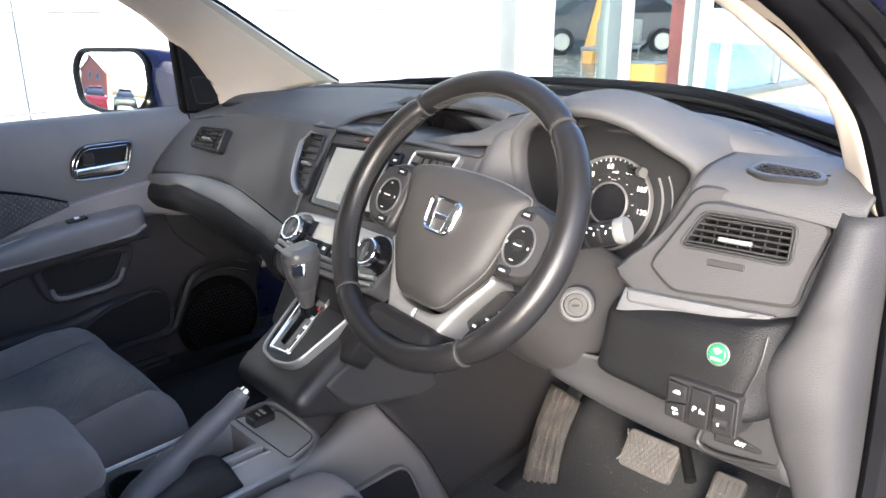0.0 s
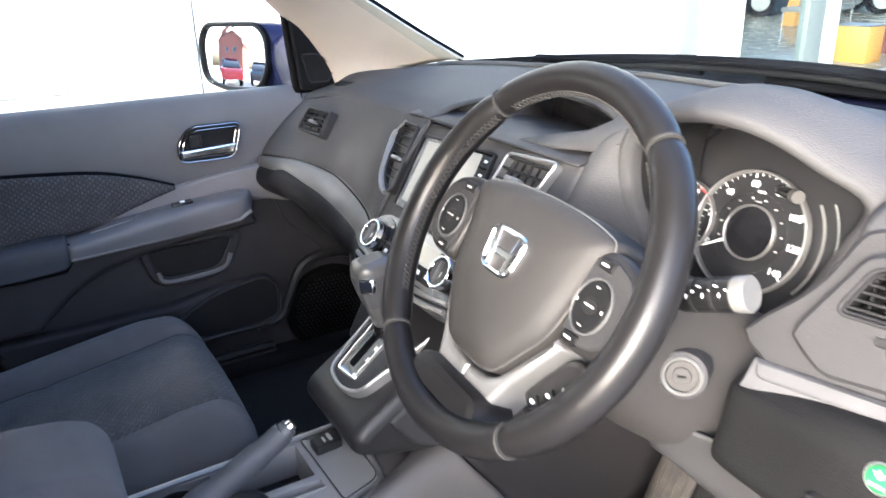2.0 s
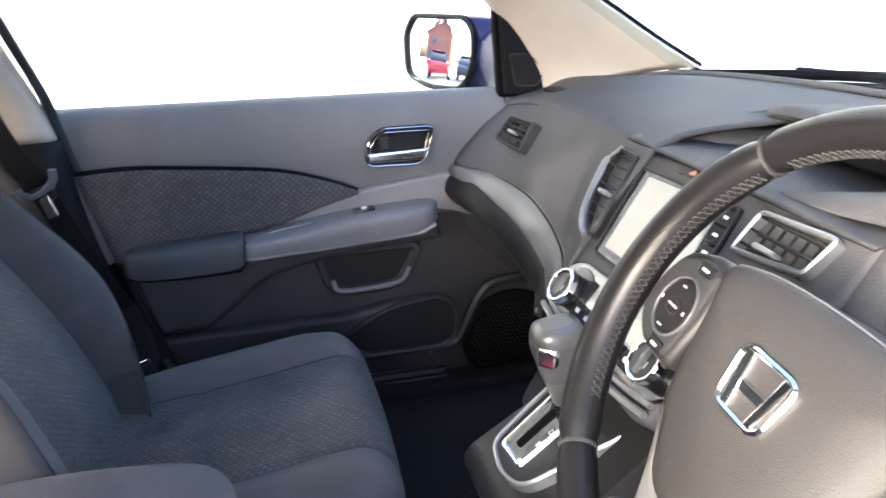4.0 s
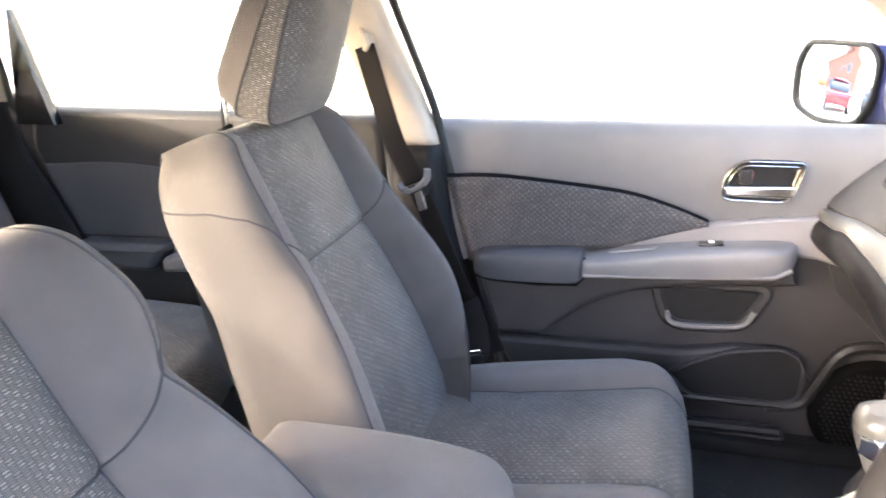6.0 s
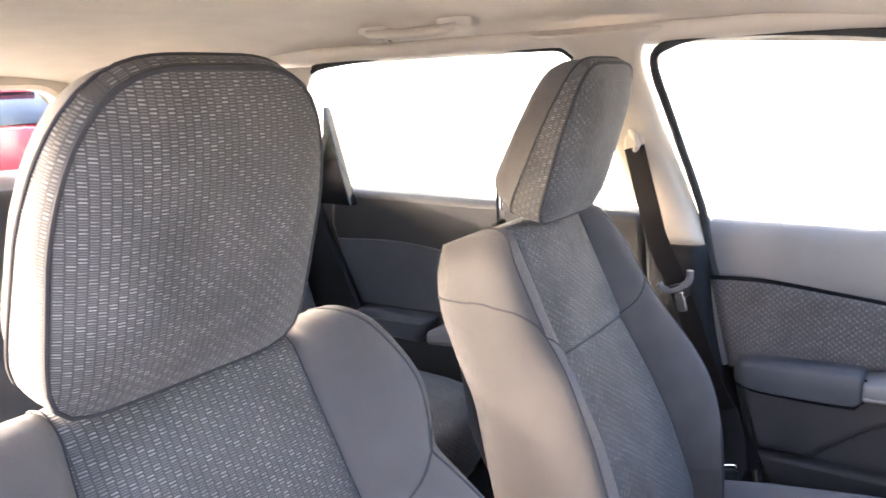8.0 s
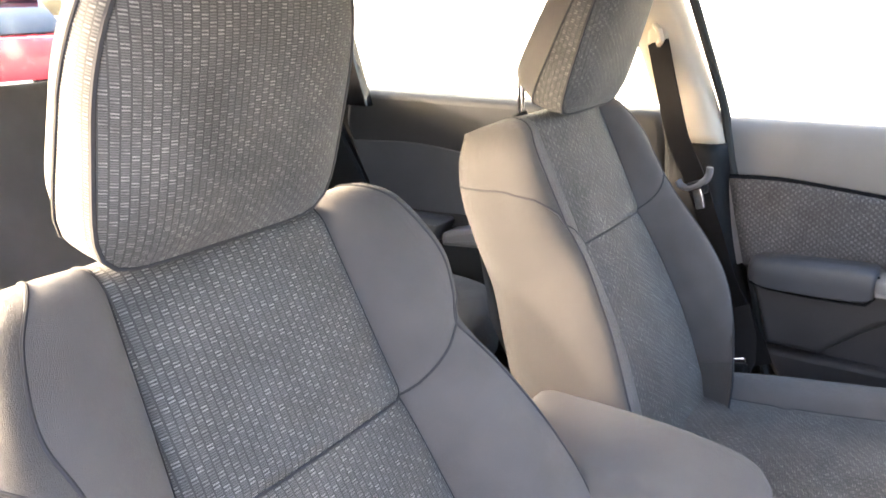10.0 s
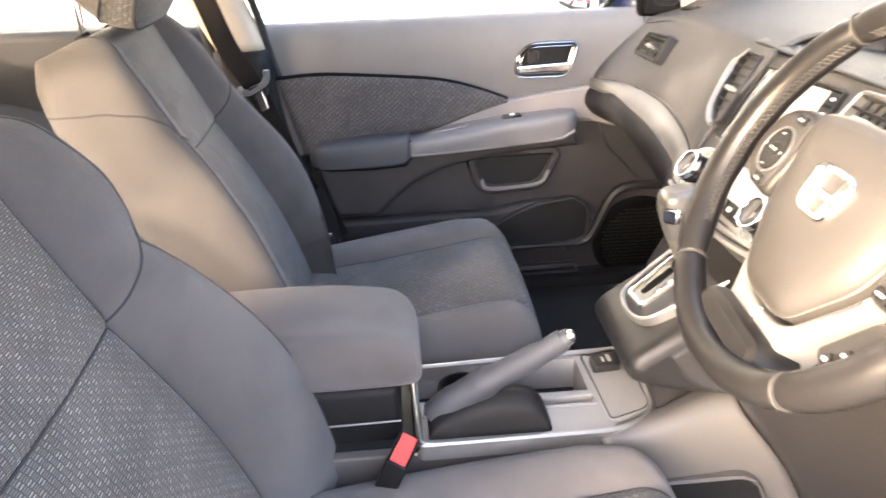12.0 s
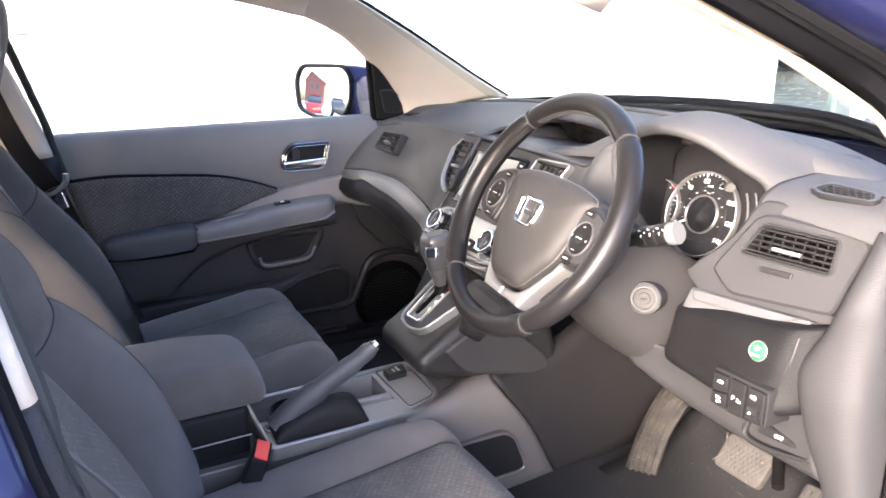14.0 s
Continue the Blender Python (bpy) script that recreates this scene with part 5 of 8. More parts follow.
hz = part("hazard_button", slab(rounded(V2((-0.0668, 0.1974), (-0.0213, 0.2005), (-0.0095, 0.2150), (-0.0700, 0.2085)), 0.003), stack, -0.005, 0.001, 0.001), PLASTIC, dash, "hazard warning button")
part("hazard_mark", slab(V2((-0.046, 0.202), (-0.032, 0.203), (-0.037, 0.2105)), stack, 0.001, 0.0015, 0.0002), material("faded red mark", (0.4, 0.15, 0.13), 0.5), hz)
# climate panel
cp = rounded(V2((-0.148, 0.014), (-0.105, -0.022), (0.125, -0.022), (0.158, 0.016), (0.142, 0.050), (0.0, 0.052), (-0.118, 0.046)), [0.03, 0.02, 0.02, 0.03, 0.03, 0.05, 0.03])
part("climate_panel", slab(cp, stack, -0.004, 0.003, 0.003), SATIN, dash, "satin silver climate panel")
part("climate_display", slab(box_outline(-0.048, 0.072, 0.011, 0.036, 0.003), stack, 0.003, 0.0042, 0.0005), LCD, dash, "pale climate display")
for a in (-0.058, 0.082):
    part("climate_button", slab(box_outline(a - 0.006, a + 0.006, 0.012, 0.036, 0.0015, 2), stack, 0.003, 0.006, 0.001), PLASTIC_DARK, dash)
for i in range(6):
    a = -0.066 + i * 0.0255
    b = part("climate_button", slab(box_outline(a, a + 0.0235, -0.015, 0.0065, 0.0015, 2), stack, 0.003, 0.006, 0.001), PLASTIC_DARK, dash)
    part("button_mark", slab(box_outline(a + 0.007, a + 0.016, -0.007, -0.001, 0.0006, 1), stack, 0.006, 0.0064, 0.0002), WHITE, b)
for a, bk_ in ((-0.088, 0.0075), (0.118, 0.0135)):
    well = part("knob_well", slab(circle(a, bk_, 0.036, 32), stack, 0.0, 0.0045, 0.002), GLOSS_BLACK, dash)
    kn = part("climate_knob", slab(circle(a, bk_, 0.0225, 32), stack, 0.004, 0.024, 0.003), GLOSS_BLACK, dash, "black rotary knob")
    part("knob_ring", ring_plate(circle(a, bk_, 0.0232, 32), circle(a, bk_, 0.0190, 32), stack, 0.018, 0.0275, 0.0015), CHROME, kn, "chrome ring")
    part("knob_face", slab(circle(a, bk_, 0.0188, 28), stack, 0.019, 0.025, 0.001), DIAL, kn)
    bars([(a - 0.006, bk_ + 0.002, 0.002, 0.008), (a + 0.006, bk_ - 0.002, 0.002, 0.008), (a, bk_ - 0.008, 0.007, 0.0018)], stack, GREY_PRINT, kn, "knob_mark", 0.025)
    part("knob_pointer", slab(box_outline(a - 0.003, a + 0.003, bk_ - 0.015, bk_ + 0.015, 0.002, 2), stack, 0.024, 0.029, 0.0015), BRUSHED, kn, "silver pointer bar")
for b in (-0.030, -0.042):
    part("climate_trim", tube(spline([stack(a, b + 0.012 * (a / 0.14) ** 2, 0.002) for a in (-0.135, -0.09, -0.03, 0.03, 0.09, 0.14)], 5), 0.0042, 6), SATIN, dash, "silver bar under the climate panel")
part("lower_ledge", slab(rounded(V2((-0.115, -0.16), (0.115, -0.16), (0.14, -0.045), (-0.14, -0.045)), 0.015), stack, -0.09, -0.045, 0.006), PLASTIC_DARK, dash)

# upper display pocket: a scoop behind the stack, with a brow, two cheeks and the dark display at its end
pocket = [[(x, y, z) for x in (-0.20, -0.10, 0.0, 0.10, 0.235)] for y, z in ((0.185, 1.046), (0.215, 1.050), (0.28, 1.044), (0.43, 1.022))]
thick(part("pocket_floor", loft(pocket, 5, 4), PLASTIC, dash), 0.004, 1.0)
part("upper_display", slab(box_outline(-0.13, 0.14, 0.0, 0.066, 0.004), Plane((0, 0.415, 1.024), (1, -0.12, 0), (0, 0.25, 1)), 0.0, 0.004, 0.001), GLOSS_BLACK, dash, "dark information display")
part("display_tab", block((0.040, 0.372, 1.076), (0.066, 0.384, 1.088), bevel=0.003), SATIN, dash)
brow = spline([(-0.165, 0.372, 1.080), (-0.12, 0.360, 1.092), (-0.02, 0.345, 1.099), (0.10, 0.315, 1.103), (0.19, 0.272, 1.106), (0.245, 0.240, 1.106)], 4)
rows = []
for p in brow:
    yw = y_base(p.x)
    rows.append([(p.x, yw, 1.056), (p.x, yw - 0.04, 1.069), (p.x, p.y + (yw - p.y) * 0.45, 1.082), (p.x, p.y + 0.07, p.z - 0.004), (p.x, p.y + 0.012, p.z), (p.x, p.y, p.z - 0.004), (p.x, p.y + 0.004, p.z - 0.012), (p.x, p.y + 0.06, p.z - 0.02)])
thick(part("display_brow", loft(rows, 2, 4), DASH_TOP, dash, "matt brow over the information display"), 0.004, 1.0)
left = [[(-0.225, 0.204, 1.042), (-0.205, 0.30, 1.066), (-0.172, 0.40, 1.082)], [(-0.175, 0.197, 1.045), (-0.160, 0.29, 1.058), (-0.140, 0.405, 1.056)], [(-0.135, 0.192, 1.045), (-0.125, 0.28, 1.042), (-0.115, 0.41, 1.026)]]
thick(part("pocket_cheek", skin(left), DASH_TOP, dash, "smooth facet beside the display pocket"), 0.004, -1.0)
right = [[(0.080, 0.200, 1.052), (0.115, 0.30, 1.046), (0.145, 0.40, 1.030)], [(0.165, 0.203, 1.058), (0.188, 0.262, 1.077), (0.215, 0.31, 1.092)], [(0.240, 0.206, 1.066), (0.247, 0.238, 1.104), (0.262, 0.27, 1.110)], [(0.288, 0.212, 1.086), (0.296, 0.232, 1.112), (0.305, 0.26, 1.116)]]
thick(part("pocket_cheek", skin(right), DASH_TOP, dash, "smooth facet beside the instrument hood"), 0.004, -1.0)

# driver's side top and instrument hood
rows = []
for x in (0.21, 0.28, 0.37, 0.48, 0.58, 0.645):
    yw = y_base(x)
    k = max(0.0, x - 0.50) * 0.20
    rows.append([(x, yw, 1.055), (x, yw - 0.04, 1.069 - k * 0.3), (x, yw - 0.12, 1.083 - k), (x, (yw + 0.42) / 2, 1.092 - k), (x, 0.41, 1.097 - k), (x, 0.385, 1.092 - k), (x, 0.375, 1.076 - k)])
thick(part("top_pad", loft(rows, 5, 4), DASH_TOP, dash, "matt skin over the driver side"), 0.006, 1.0)
rows = []
for x, yn, zn in ((0.545, 0.262, 1.044), (0.59, 0.258, 1.044), (0.63, 0.256, 1.043), (0.68, 0.254, 1.042), (0.73, 0.25, 1.04), (0.755, 0.248, 1.036)):
    yw = y_base(x)
    rows.append([(x, yw, 1.053), (x, yw - 0.03, 1.063), (x, yw + (yn - yw) * 0.45, 1.070), (x, yn + 0.055, 1.064), (x, yn + 0.020, 1.055), (x, yn + 0.004, zn), (x, yn - 0.002, zn - 0.012)])
thick(part("top_pad", loft(rows, 5, 4), DASH_TOP, dash, "matt skin beside the instrument hood"), 0.006, 1.0)
LIP = spline([(0.296, 0.262, 0.930), (0.286, 0.225, 1.000), (0.287, 0.212, 1.060), (0.305, 0.208, 1.097), (0.350, 0.211, 1.119), (0.407, 0.216, 1.126), (0.456, 0.230, 1.115), (0.495, 0.258, 1.087), (0.526, 0.294, 1.053), (0.510, 0.291, 1.005), (0.488, 0.288, 0.955), (0.470, 0.285, 0.925)], 5)


def spread(p, k, y=None):
    """A point of the hood's lip moved away from the middle of the dials by k."""
    d = Vector((p.x - 0.40, 0, p.z - 1.02)).normalized() * k
    return Vector((p.x + d.x, p.y if y is None else y, p.z + d.z))


hood = []
for p in LIP:
    top = max(0.0, min(1.0, (p.z - 1.0) / 0.08))
    far = spread(p, 0.050, 0.45)
    far.z = min(far.z, 1.092)
    hood.append([far, spread(p, 0.034 - 0.012 * top, p.y + 0.10), spread(p, 0.020, p.y + 0.030), spread(p, 0.013, p.y + 0.004), spread(p, 0.007, p.y - 0.003), spread(p, 0.0, p.y), spread(p, -0.003, p.y + 0.010), spread(p, 0.002, p.y + 0.05), spread(p, 0.006, 0.345)])
thick(part("instrument_hood", loft(hood, 1, 5), DASH_TOP, dash, "arched hood over the instruments"), 0.002, 1.0)
part("hood_lining", skin([[spread(p, -0.0045, p.y + 0.012), spread(p, -0.0015, p.y + 0.05), spread(p, 0.001, 0.340)] for p in LIP]), BLACK_SATIN, dash, "black inner face of the hood")
part("hood_joint", tube([spread(p, 0.0172, p.y + 0.017) for p in LIP if p.z > 1.03], 0.0019, 6), BLACK, dash, "dark gap behind the hood's lip")
# moulded shoulder between the centre vent and the hood
rows = [[(0.236, 0.214, 1.066), (0.262, 0.218, 1.088), (0.292, 0.232, 1.104)], [(0.226, 0.194, 1.030), (0.252, 0.196, 1.045), (0.284, 0.222, 1.060)], [(0.222, 0.168, 0.985), (0.248, 0.174, 0.995), (0.284, 0.230, 1.005)], [(0.220, 0.143, 0.93), (0.250, 0.158, 0.93), (0.294, 0.268, 0.935)]]
thick(part("hood_shoulder", loft(rows, 5, 5), DASH_TOP, dash, "moulded grey shoulder beside the hood"), 0.004, 1.0)

gp = Plane((0.389, 0.326, 0.973), (1, 0.04, 0), (0, 0.30, 0.954))
part("dial_panel", slab(rounded([Vector(p) for p in ((-0.155, -0.085), (0.10, -0.085), (0.150, 0.06), (0.10, 0.125), (-0.09, 0.125), (-0.15, 0.07))], 0.03), gp, -0.03, -0.012, 0.002), DIAL, dash, "black instrument panel")


def dial(cx, cy, r, inner, name, label, numbers, start, step, red=0):
    g = part(name, ring_plate(circle(cx, cy, r, 48), circle(cx, cy, r * 0.965, 48), gp, -0.002, 0.010, 0.001), SATIN, dash, label)
    part("dial_face", slab(circle(cx, cy, r * 0.97, 40), gp, -0.002, 0.001, 0.0004), DIAL, g)
    for i, tx in enumerate(numbers):
        a = radians(start - step * i)
        lettering(tx, gp, cx + r * 0.78 * math.cos(a), cy + r * 0.78 * math.sin(a), r * 0.155, WHITE, g, "number", c=0.0014)
    bm = bmesh.new()
    total = (len(numbers) - 1) * 5
    for k in range(total + 1):
        a = radians(start - step * k / 5)
        r0, r1 = r * (0.88 if k % 5 == 0 else 0.915), r * 0.955
        d, q = Vector((math.cos(a), math.sin(a))), Vector((-math.sin(a), math.cos(a))) * (0.0007 if k % 5 == 0 else 0.0004)
        c = Vector((cx, cy))
        slab([c + d * r0 - q, c + d * r1 - q, c + d * r1 + q, c + d * r0 + q], gp, 0.001, 0.0016, 0.0001, 1, bm)
    part("tick_marks", bm, WHITE, g)
    if inner:
        part("inner_ring", ring_plate(circle(cx, cy, inner, 40), circle(cx, cy, inner * 0.93, 40), gp, 0.0, 0.006, 0.001), SATIN, g, "bright inner ring")
        part("centre_display", slab(circle(cx, cy, inner * 0.92, 32), gp, 0.0, 0.003, 0.0005), GLOSS_BLACK, g)
    a = radians(start + 4)
    d, q = Vector((math.cos(a), math.sin(a))), Vector((-math.sin(a), math.cos(a)))
    c = Vector((cx, cy))
    r0 = inner if inner else 0.004
    part("needle", slab([c + d * r0 + q * 0.0015, c + d * r * 0.85 + q * 0.0006, c + d * r * 0.85 - q * 0.0006, c + d * r0 - q * 0.0015], gp, 0.004, 0.0055, 0.0003), WHITE, g)
    return g


speed = dial(-0.012, 0.004, 0.073, 0.033, "speedometer", "round speedometer with white figures", ["0", "20", "40", "60", "80", "100", "120", "140"], 206, 35)
part("inner_step", ring_plate(circle(-0.012, 0.004, 0.0475, 40), circle(-0.012, 0.004, 0.0462, 40), gp, 0.0, 0.0024, 0.0004), PLASTIC_SMOOTH, speed)
bars([(-0.012 + 0.0405 * math.cos(radians(a)), 0.004 + 0.0405 * math.sin(radians(a)), 0.0036, 0.0018) for a in range(-18, 206, 24)], gp, GREY_PRINT, speed, "inner_mark", 0.0014)
lettering("mph", gp, -0.012, 0.053, 0.0055, WHITE, speed, "unit", c=0.0014)
lettering("km/h", gp, -0.012, 0.041, 0.0042, GREY_PRINT, speed, "unit", c=0.0014)
rev = dial(-0.108, 0.000, 0.047, 0, "rev_counter", "small rev counter with a red zone", ["0", "1", "2", "3", "4", "5", "6", "7"], 215, 24)
bm = bmesh.new()
ring = [radians(a) for a in range(40, 72, 4)]
slab([Vector((-0.108 + 0.0440 * math.cos(a), 0.0440 * math.sin(a))) for a in ring] + [Vector((-0.108 + 0.0405 * math.cos(a), 0.0405 * math.sin(a))) for a in reversed(ring)], gp, 0.001, 0.0018, 0.0002, 1, bm)
part("red_zone", bm, RED, rev)
arc = [gp(-0.008 + 0.086 * math.cos(radians(a)), 0.004 + 0.086 * math.sin(radians(a)), 0.004) for a in range(-36, 40, 4)]
part("fuel_arc", tube(arc, 0.0018, 6), SATIN, dash, "silver arc beside the speedometer")
arc = [gp(-0.006 + 0.098 * math.cos(radians(a)), 0.004 + 0.098 * math.sin(radians(a)), 0.002) for a in range(-30, 36, 4)]
part("fuel_arc", tube(arc, 0.0012, 6), STEEL_GREY, dash)
part("trip_knob", tube([gp(0.008, 0.060, 0.0), gp(0.036, 0.058, 0.018)], 0.0062, 12), GLOSS_BLACK, dash, "trip reset stalk")
part("trip_knob", tube([gp(0.037, 0.0579, 0.0187), gp(0.046, 0.0572, 0.0245)], 0.0075, 12), PEWTER, dash)

# driver's end: vent panel, silver trim, knee panel, switches
rp = Plane((0.625, 0.231, 1.0), (1, 0.16, 0), (0, 0.356, 1))
panel = rounded([Vector(p) for p in ((-0.158, -0.070), (-0.10, -0.105), (0.074, -0.092), (0.108, -0.074), (0.112, -0.03), (0.122, 0.052), (-0.066, 0.060), (-0.090, 0.0), (-0.115, -0.03))], [0.02, 0.02, 0.02, 0.02, 0.02, 0.02, 0.02, 0.02, 0.02])


def fan(pts, c, n=72):
    """The outline's crossing with n spokes from c."""
    out = []
    for i in range(n):
        d = Vector((math.cos(2 * math.pi * i / n), math.sin(2 * math.pi * i / n)))
        best = 0.0
        for p, q in zip(pts, pts[1:] + pts[:1]):
            e = q - p
            den = d.x * e.y - d.y * e.x
            if abs(den) > 1e-12:
                w = p - c
                t, k = (w.x * e.y - w.y * e.x) / den, (w.x * d.y - w.y * d.x) / den
                if 0 <= k <= 1 and t > best:
                    best = t
        out.append(c + d * best)
    return out


rv = rounded([Vector(p) for p in ((-0.0635, -0.0215), (0.064, -0.0215), (0.0625, 0.022), (-0.043, 0.0225))], [0.008, 0.008, 0.006, 0.010])
crease = rounded([Vector(p) for p in ((-0.064, -0.0835), (0.082, -0.071), (0.085, -0.040), (0.1015, 0.024), (0.092, 0.0345), (-0.036, 0.0395), (-0.056, 0.033), (-0.102, -0.055))], [0.012, 0.012, 0.02, 0.006, 0.006, 0.014, 0.012, 0.010])
mid_v = Vector((0.003, 0.003))
part("side_panel", ring_plate(fan(panel, mid_v), fan(rv, mid_v), rp, -0.06, -0.012, 0.004), PLASTIC, dash, "charcoal panel round the driver's vent")
part("vent_panel", ring_plate(fan(crease, mid_v), fan(rv, mid_v), rp, -0.03, 0.002, 0.004), PLASTIC, dash, "charcoal facet carrying the driver's vent")
vent("air_vent", rv, Plane(rp(0, 0, -0.0125), rp.u, rp.v), 5, 7, PLASTIC_SMOOTH, "wide rectangular air vent", (0.000, -0.007, 0.020), depth=0.04, bezel=0.003)
lip = inset(rv, -0.004)
part("vent_lip", ring_plate(lip, inset(lip, 0.0035), rp, -0.004, 0.0055, 0.0015), PLASTIC, dash, "raised lip round the vent")
part("vent_wheel", slab(rounded([Vector(p) for p in ((-0.028, -0.0415), (0.0176, -0.0405), (0.0172, -0.0325), (-0.0288, -0.0332))], 0.002), rp, 0.0, 0.004, 0.001), PLASTIC_SMOOTH, dash, "ribbed vent wheel")
dm = Plane((0.656, 0.305, 1.071), (1, -0.02, 0), (0, 1, 0.14))
o = rounded([Vector(p) for p in ((-0.059, -0.016), (-0.030, -0.030), (0.040, -0.020), (0.040, -0.004), (0.024, 0.018), (-0.054, 0.022))], 0.010)
dv = part("demister_vent", ring_plate(o, inset(o, 0.009), dm, -0.012, 0.003, 0.002), PLASTIC_SMOOTH, dash, "side window demister with a lattice")
part("throat", slab(inset(o, 0.008), dm, -0.012, 0.0, 0.0005), BLACK, dv)
bm = bmesh.new()
for k in range(-3, 4):
    for sgn in (-1, 1):
        x0 = k * 0.011 - 0.007
        tube([dm(x0 - sgn * 0.010, -0.016, 0.0018), dm(x0 + sgn * 0.010, 0.008, 0.0018)], 0.0011, 5, False, bm)
part("lattice", bm, PLASTIC_DARK, dv)
part("pad_joint", tube(spline([(0.39, 0.465, 1.0925), (0.475, 0.478, 1.0875), (0.545, 0.487, 1.08), (0.62, 0.47, 1.07)], 5), 0.0022, 6), PLASTIC_DARK, dash)
tp = Plane((0.595, 0.200, 0.901), (1, 0.128, 0.05), (0, 0.38, 1))
trim = rounded([Vector(p) for p in ((-0.1018, -0.0180), (0.054, -0.0185), (0.074, -0.010), (0.0965, 0.0145), (-0.0935, 0.0155))], [0.003, 0.012, 0.010, 0.002, 0.003])
part("silver_trim", slab(trim, tp, -0.03, 0.004, 0.003, 3), BRUSHED, dash, "brushed silver trim with a worn lower edge")
part("trim_face", slab(rounded([Vector(p) for p in ((-0.088, -0.004), (0.040, -0.002), (0.062, 0.004), (0.080, 0.0135), (-0.090, 0.0145))], [0.012, 0.02, 0.012, 0.002, 0.003]), tp, 0.0, 0.0075, 0.0045, 4), BRUSHED, dash, "raised brushed upper facet")
kp = Plane((0.650, 0.170, 0.872), (1, 0.0, 0.03), (0, 0.25, 1))
knee = []
for x, y, zt, zb in ((0.488, 0.186, 0.884, 0.800), (0.497, 0.176, 0.885, 0.798), (0.55, 0.173, 0.890, 0.796), (0.60, 0.171, 0.896, 0.795), (0.65, 0.171, 0.903, 0.796), (0.682, 0.174, 0.909, 0.800), (0.703, 0.188, 0.914, 0.806), (0.714, 0.208, 0.917, 0.812), (0.718, 0.238, 0.919, 0.816)):
    knee.append([(x, y + 0.036, zt + 0.002), (x, y + 0.020, zt + 0.001), (x, y + 0.25 * (zt - 0.87) + 0.004, zt - 0.006), (x, y, 0.872), (x, y - 0.008, 0.835), (x, y + 0.25 * (zb - 0.87) + 0.002, zb + 0.004), (x, y + 0.012, zb - 0.004), (x, y + 0.05, zb - 0.006)])
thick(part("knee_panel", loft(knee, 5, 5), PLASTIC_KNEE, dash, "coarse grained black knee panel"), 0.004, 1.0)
part("knee_edge", tube(spline([(0.700, 0.176, 0.909), (0.699, 0.166, 0.876), (0.690, 0.158, 0.838), (0.684, 0.160, 0.806)], 5), 0.0012, 6), PLASTIC_SMOOTH, dash)
eco = part("eco_button", slab(circle(-0.0015, 0.0, 0.0122, 28), kp, -0.002, 0.006, 0.003), GREEN, dash, "round green economy button")
part("button_ring", ring_plate(circle(-0.0015, 0.0, 0.0142, 28), circle(-0.0015, 0.0, 0.0122, 28), kp, -0.006, 0.004, 0.001), SATIN, eco)
lettering("ECON", kp, -0.0015, -0.0060, 0.0052, GREY_PRINT, eco, "lettering", c=0.0062)
part("leaf_mark", slab([(-0.0015, 0.0), (0.002, 0.0025), (0.0045, 0.006), (0.001, 0.0055), (-0.0015, 0.0085), (-0.004, 0.0055), (-0.0075, 0.006), (-0.005, 0.0025)], kp, 0.006, 0.0064, 0.0002), GREY_PRINT, eco)
sp_ = Plane((0.640, 0.1465, 0.808), (1, 0.0, 0.0), (0, 0.03, 1))
part("switch_bezel", slab(rounded([Vector(p) for p in ((-0.0435, -0.028), (-0.008, -0.0325), (0.0515, -0.0245), (0.0495, 0.0285), (-0.0420, 0.0255))], [0.006, 0.02, 0.008, 0.006, 0.006]), sp_, -0.05, -0.001, 0.003), PLASTIC_SMOOTH, dash, "smooth bezel round the switches")
swt = (((-0.0385, -0.0060), (-0.0130, -0.0008), (-0.0133, 0.0212), (-0.0387, 0.0212)), ((-0.0390, -0.0265), (-0.0125, -0.0258), (-0.0127, -0.0032), (-0.0384, -0.0085)), ((-0.0080, -0.0262), (0.0172, -0.0248), (0.0172, 0.0234), (-0.0083, 0.0227)), ((0.0222, -0.0245), (0.0488, -0.0210), (0.0474, 0.0240), (0.0209, 0.0236)))
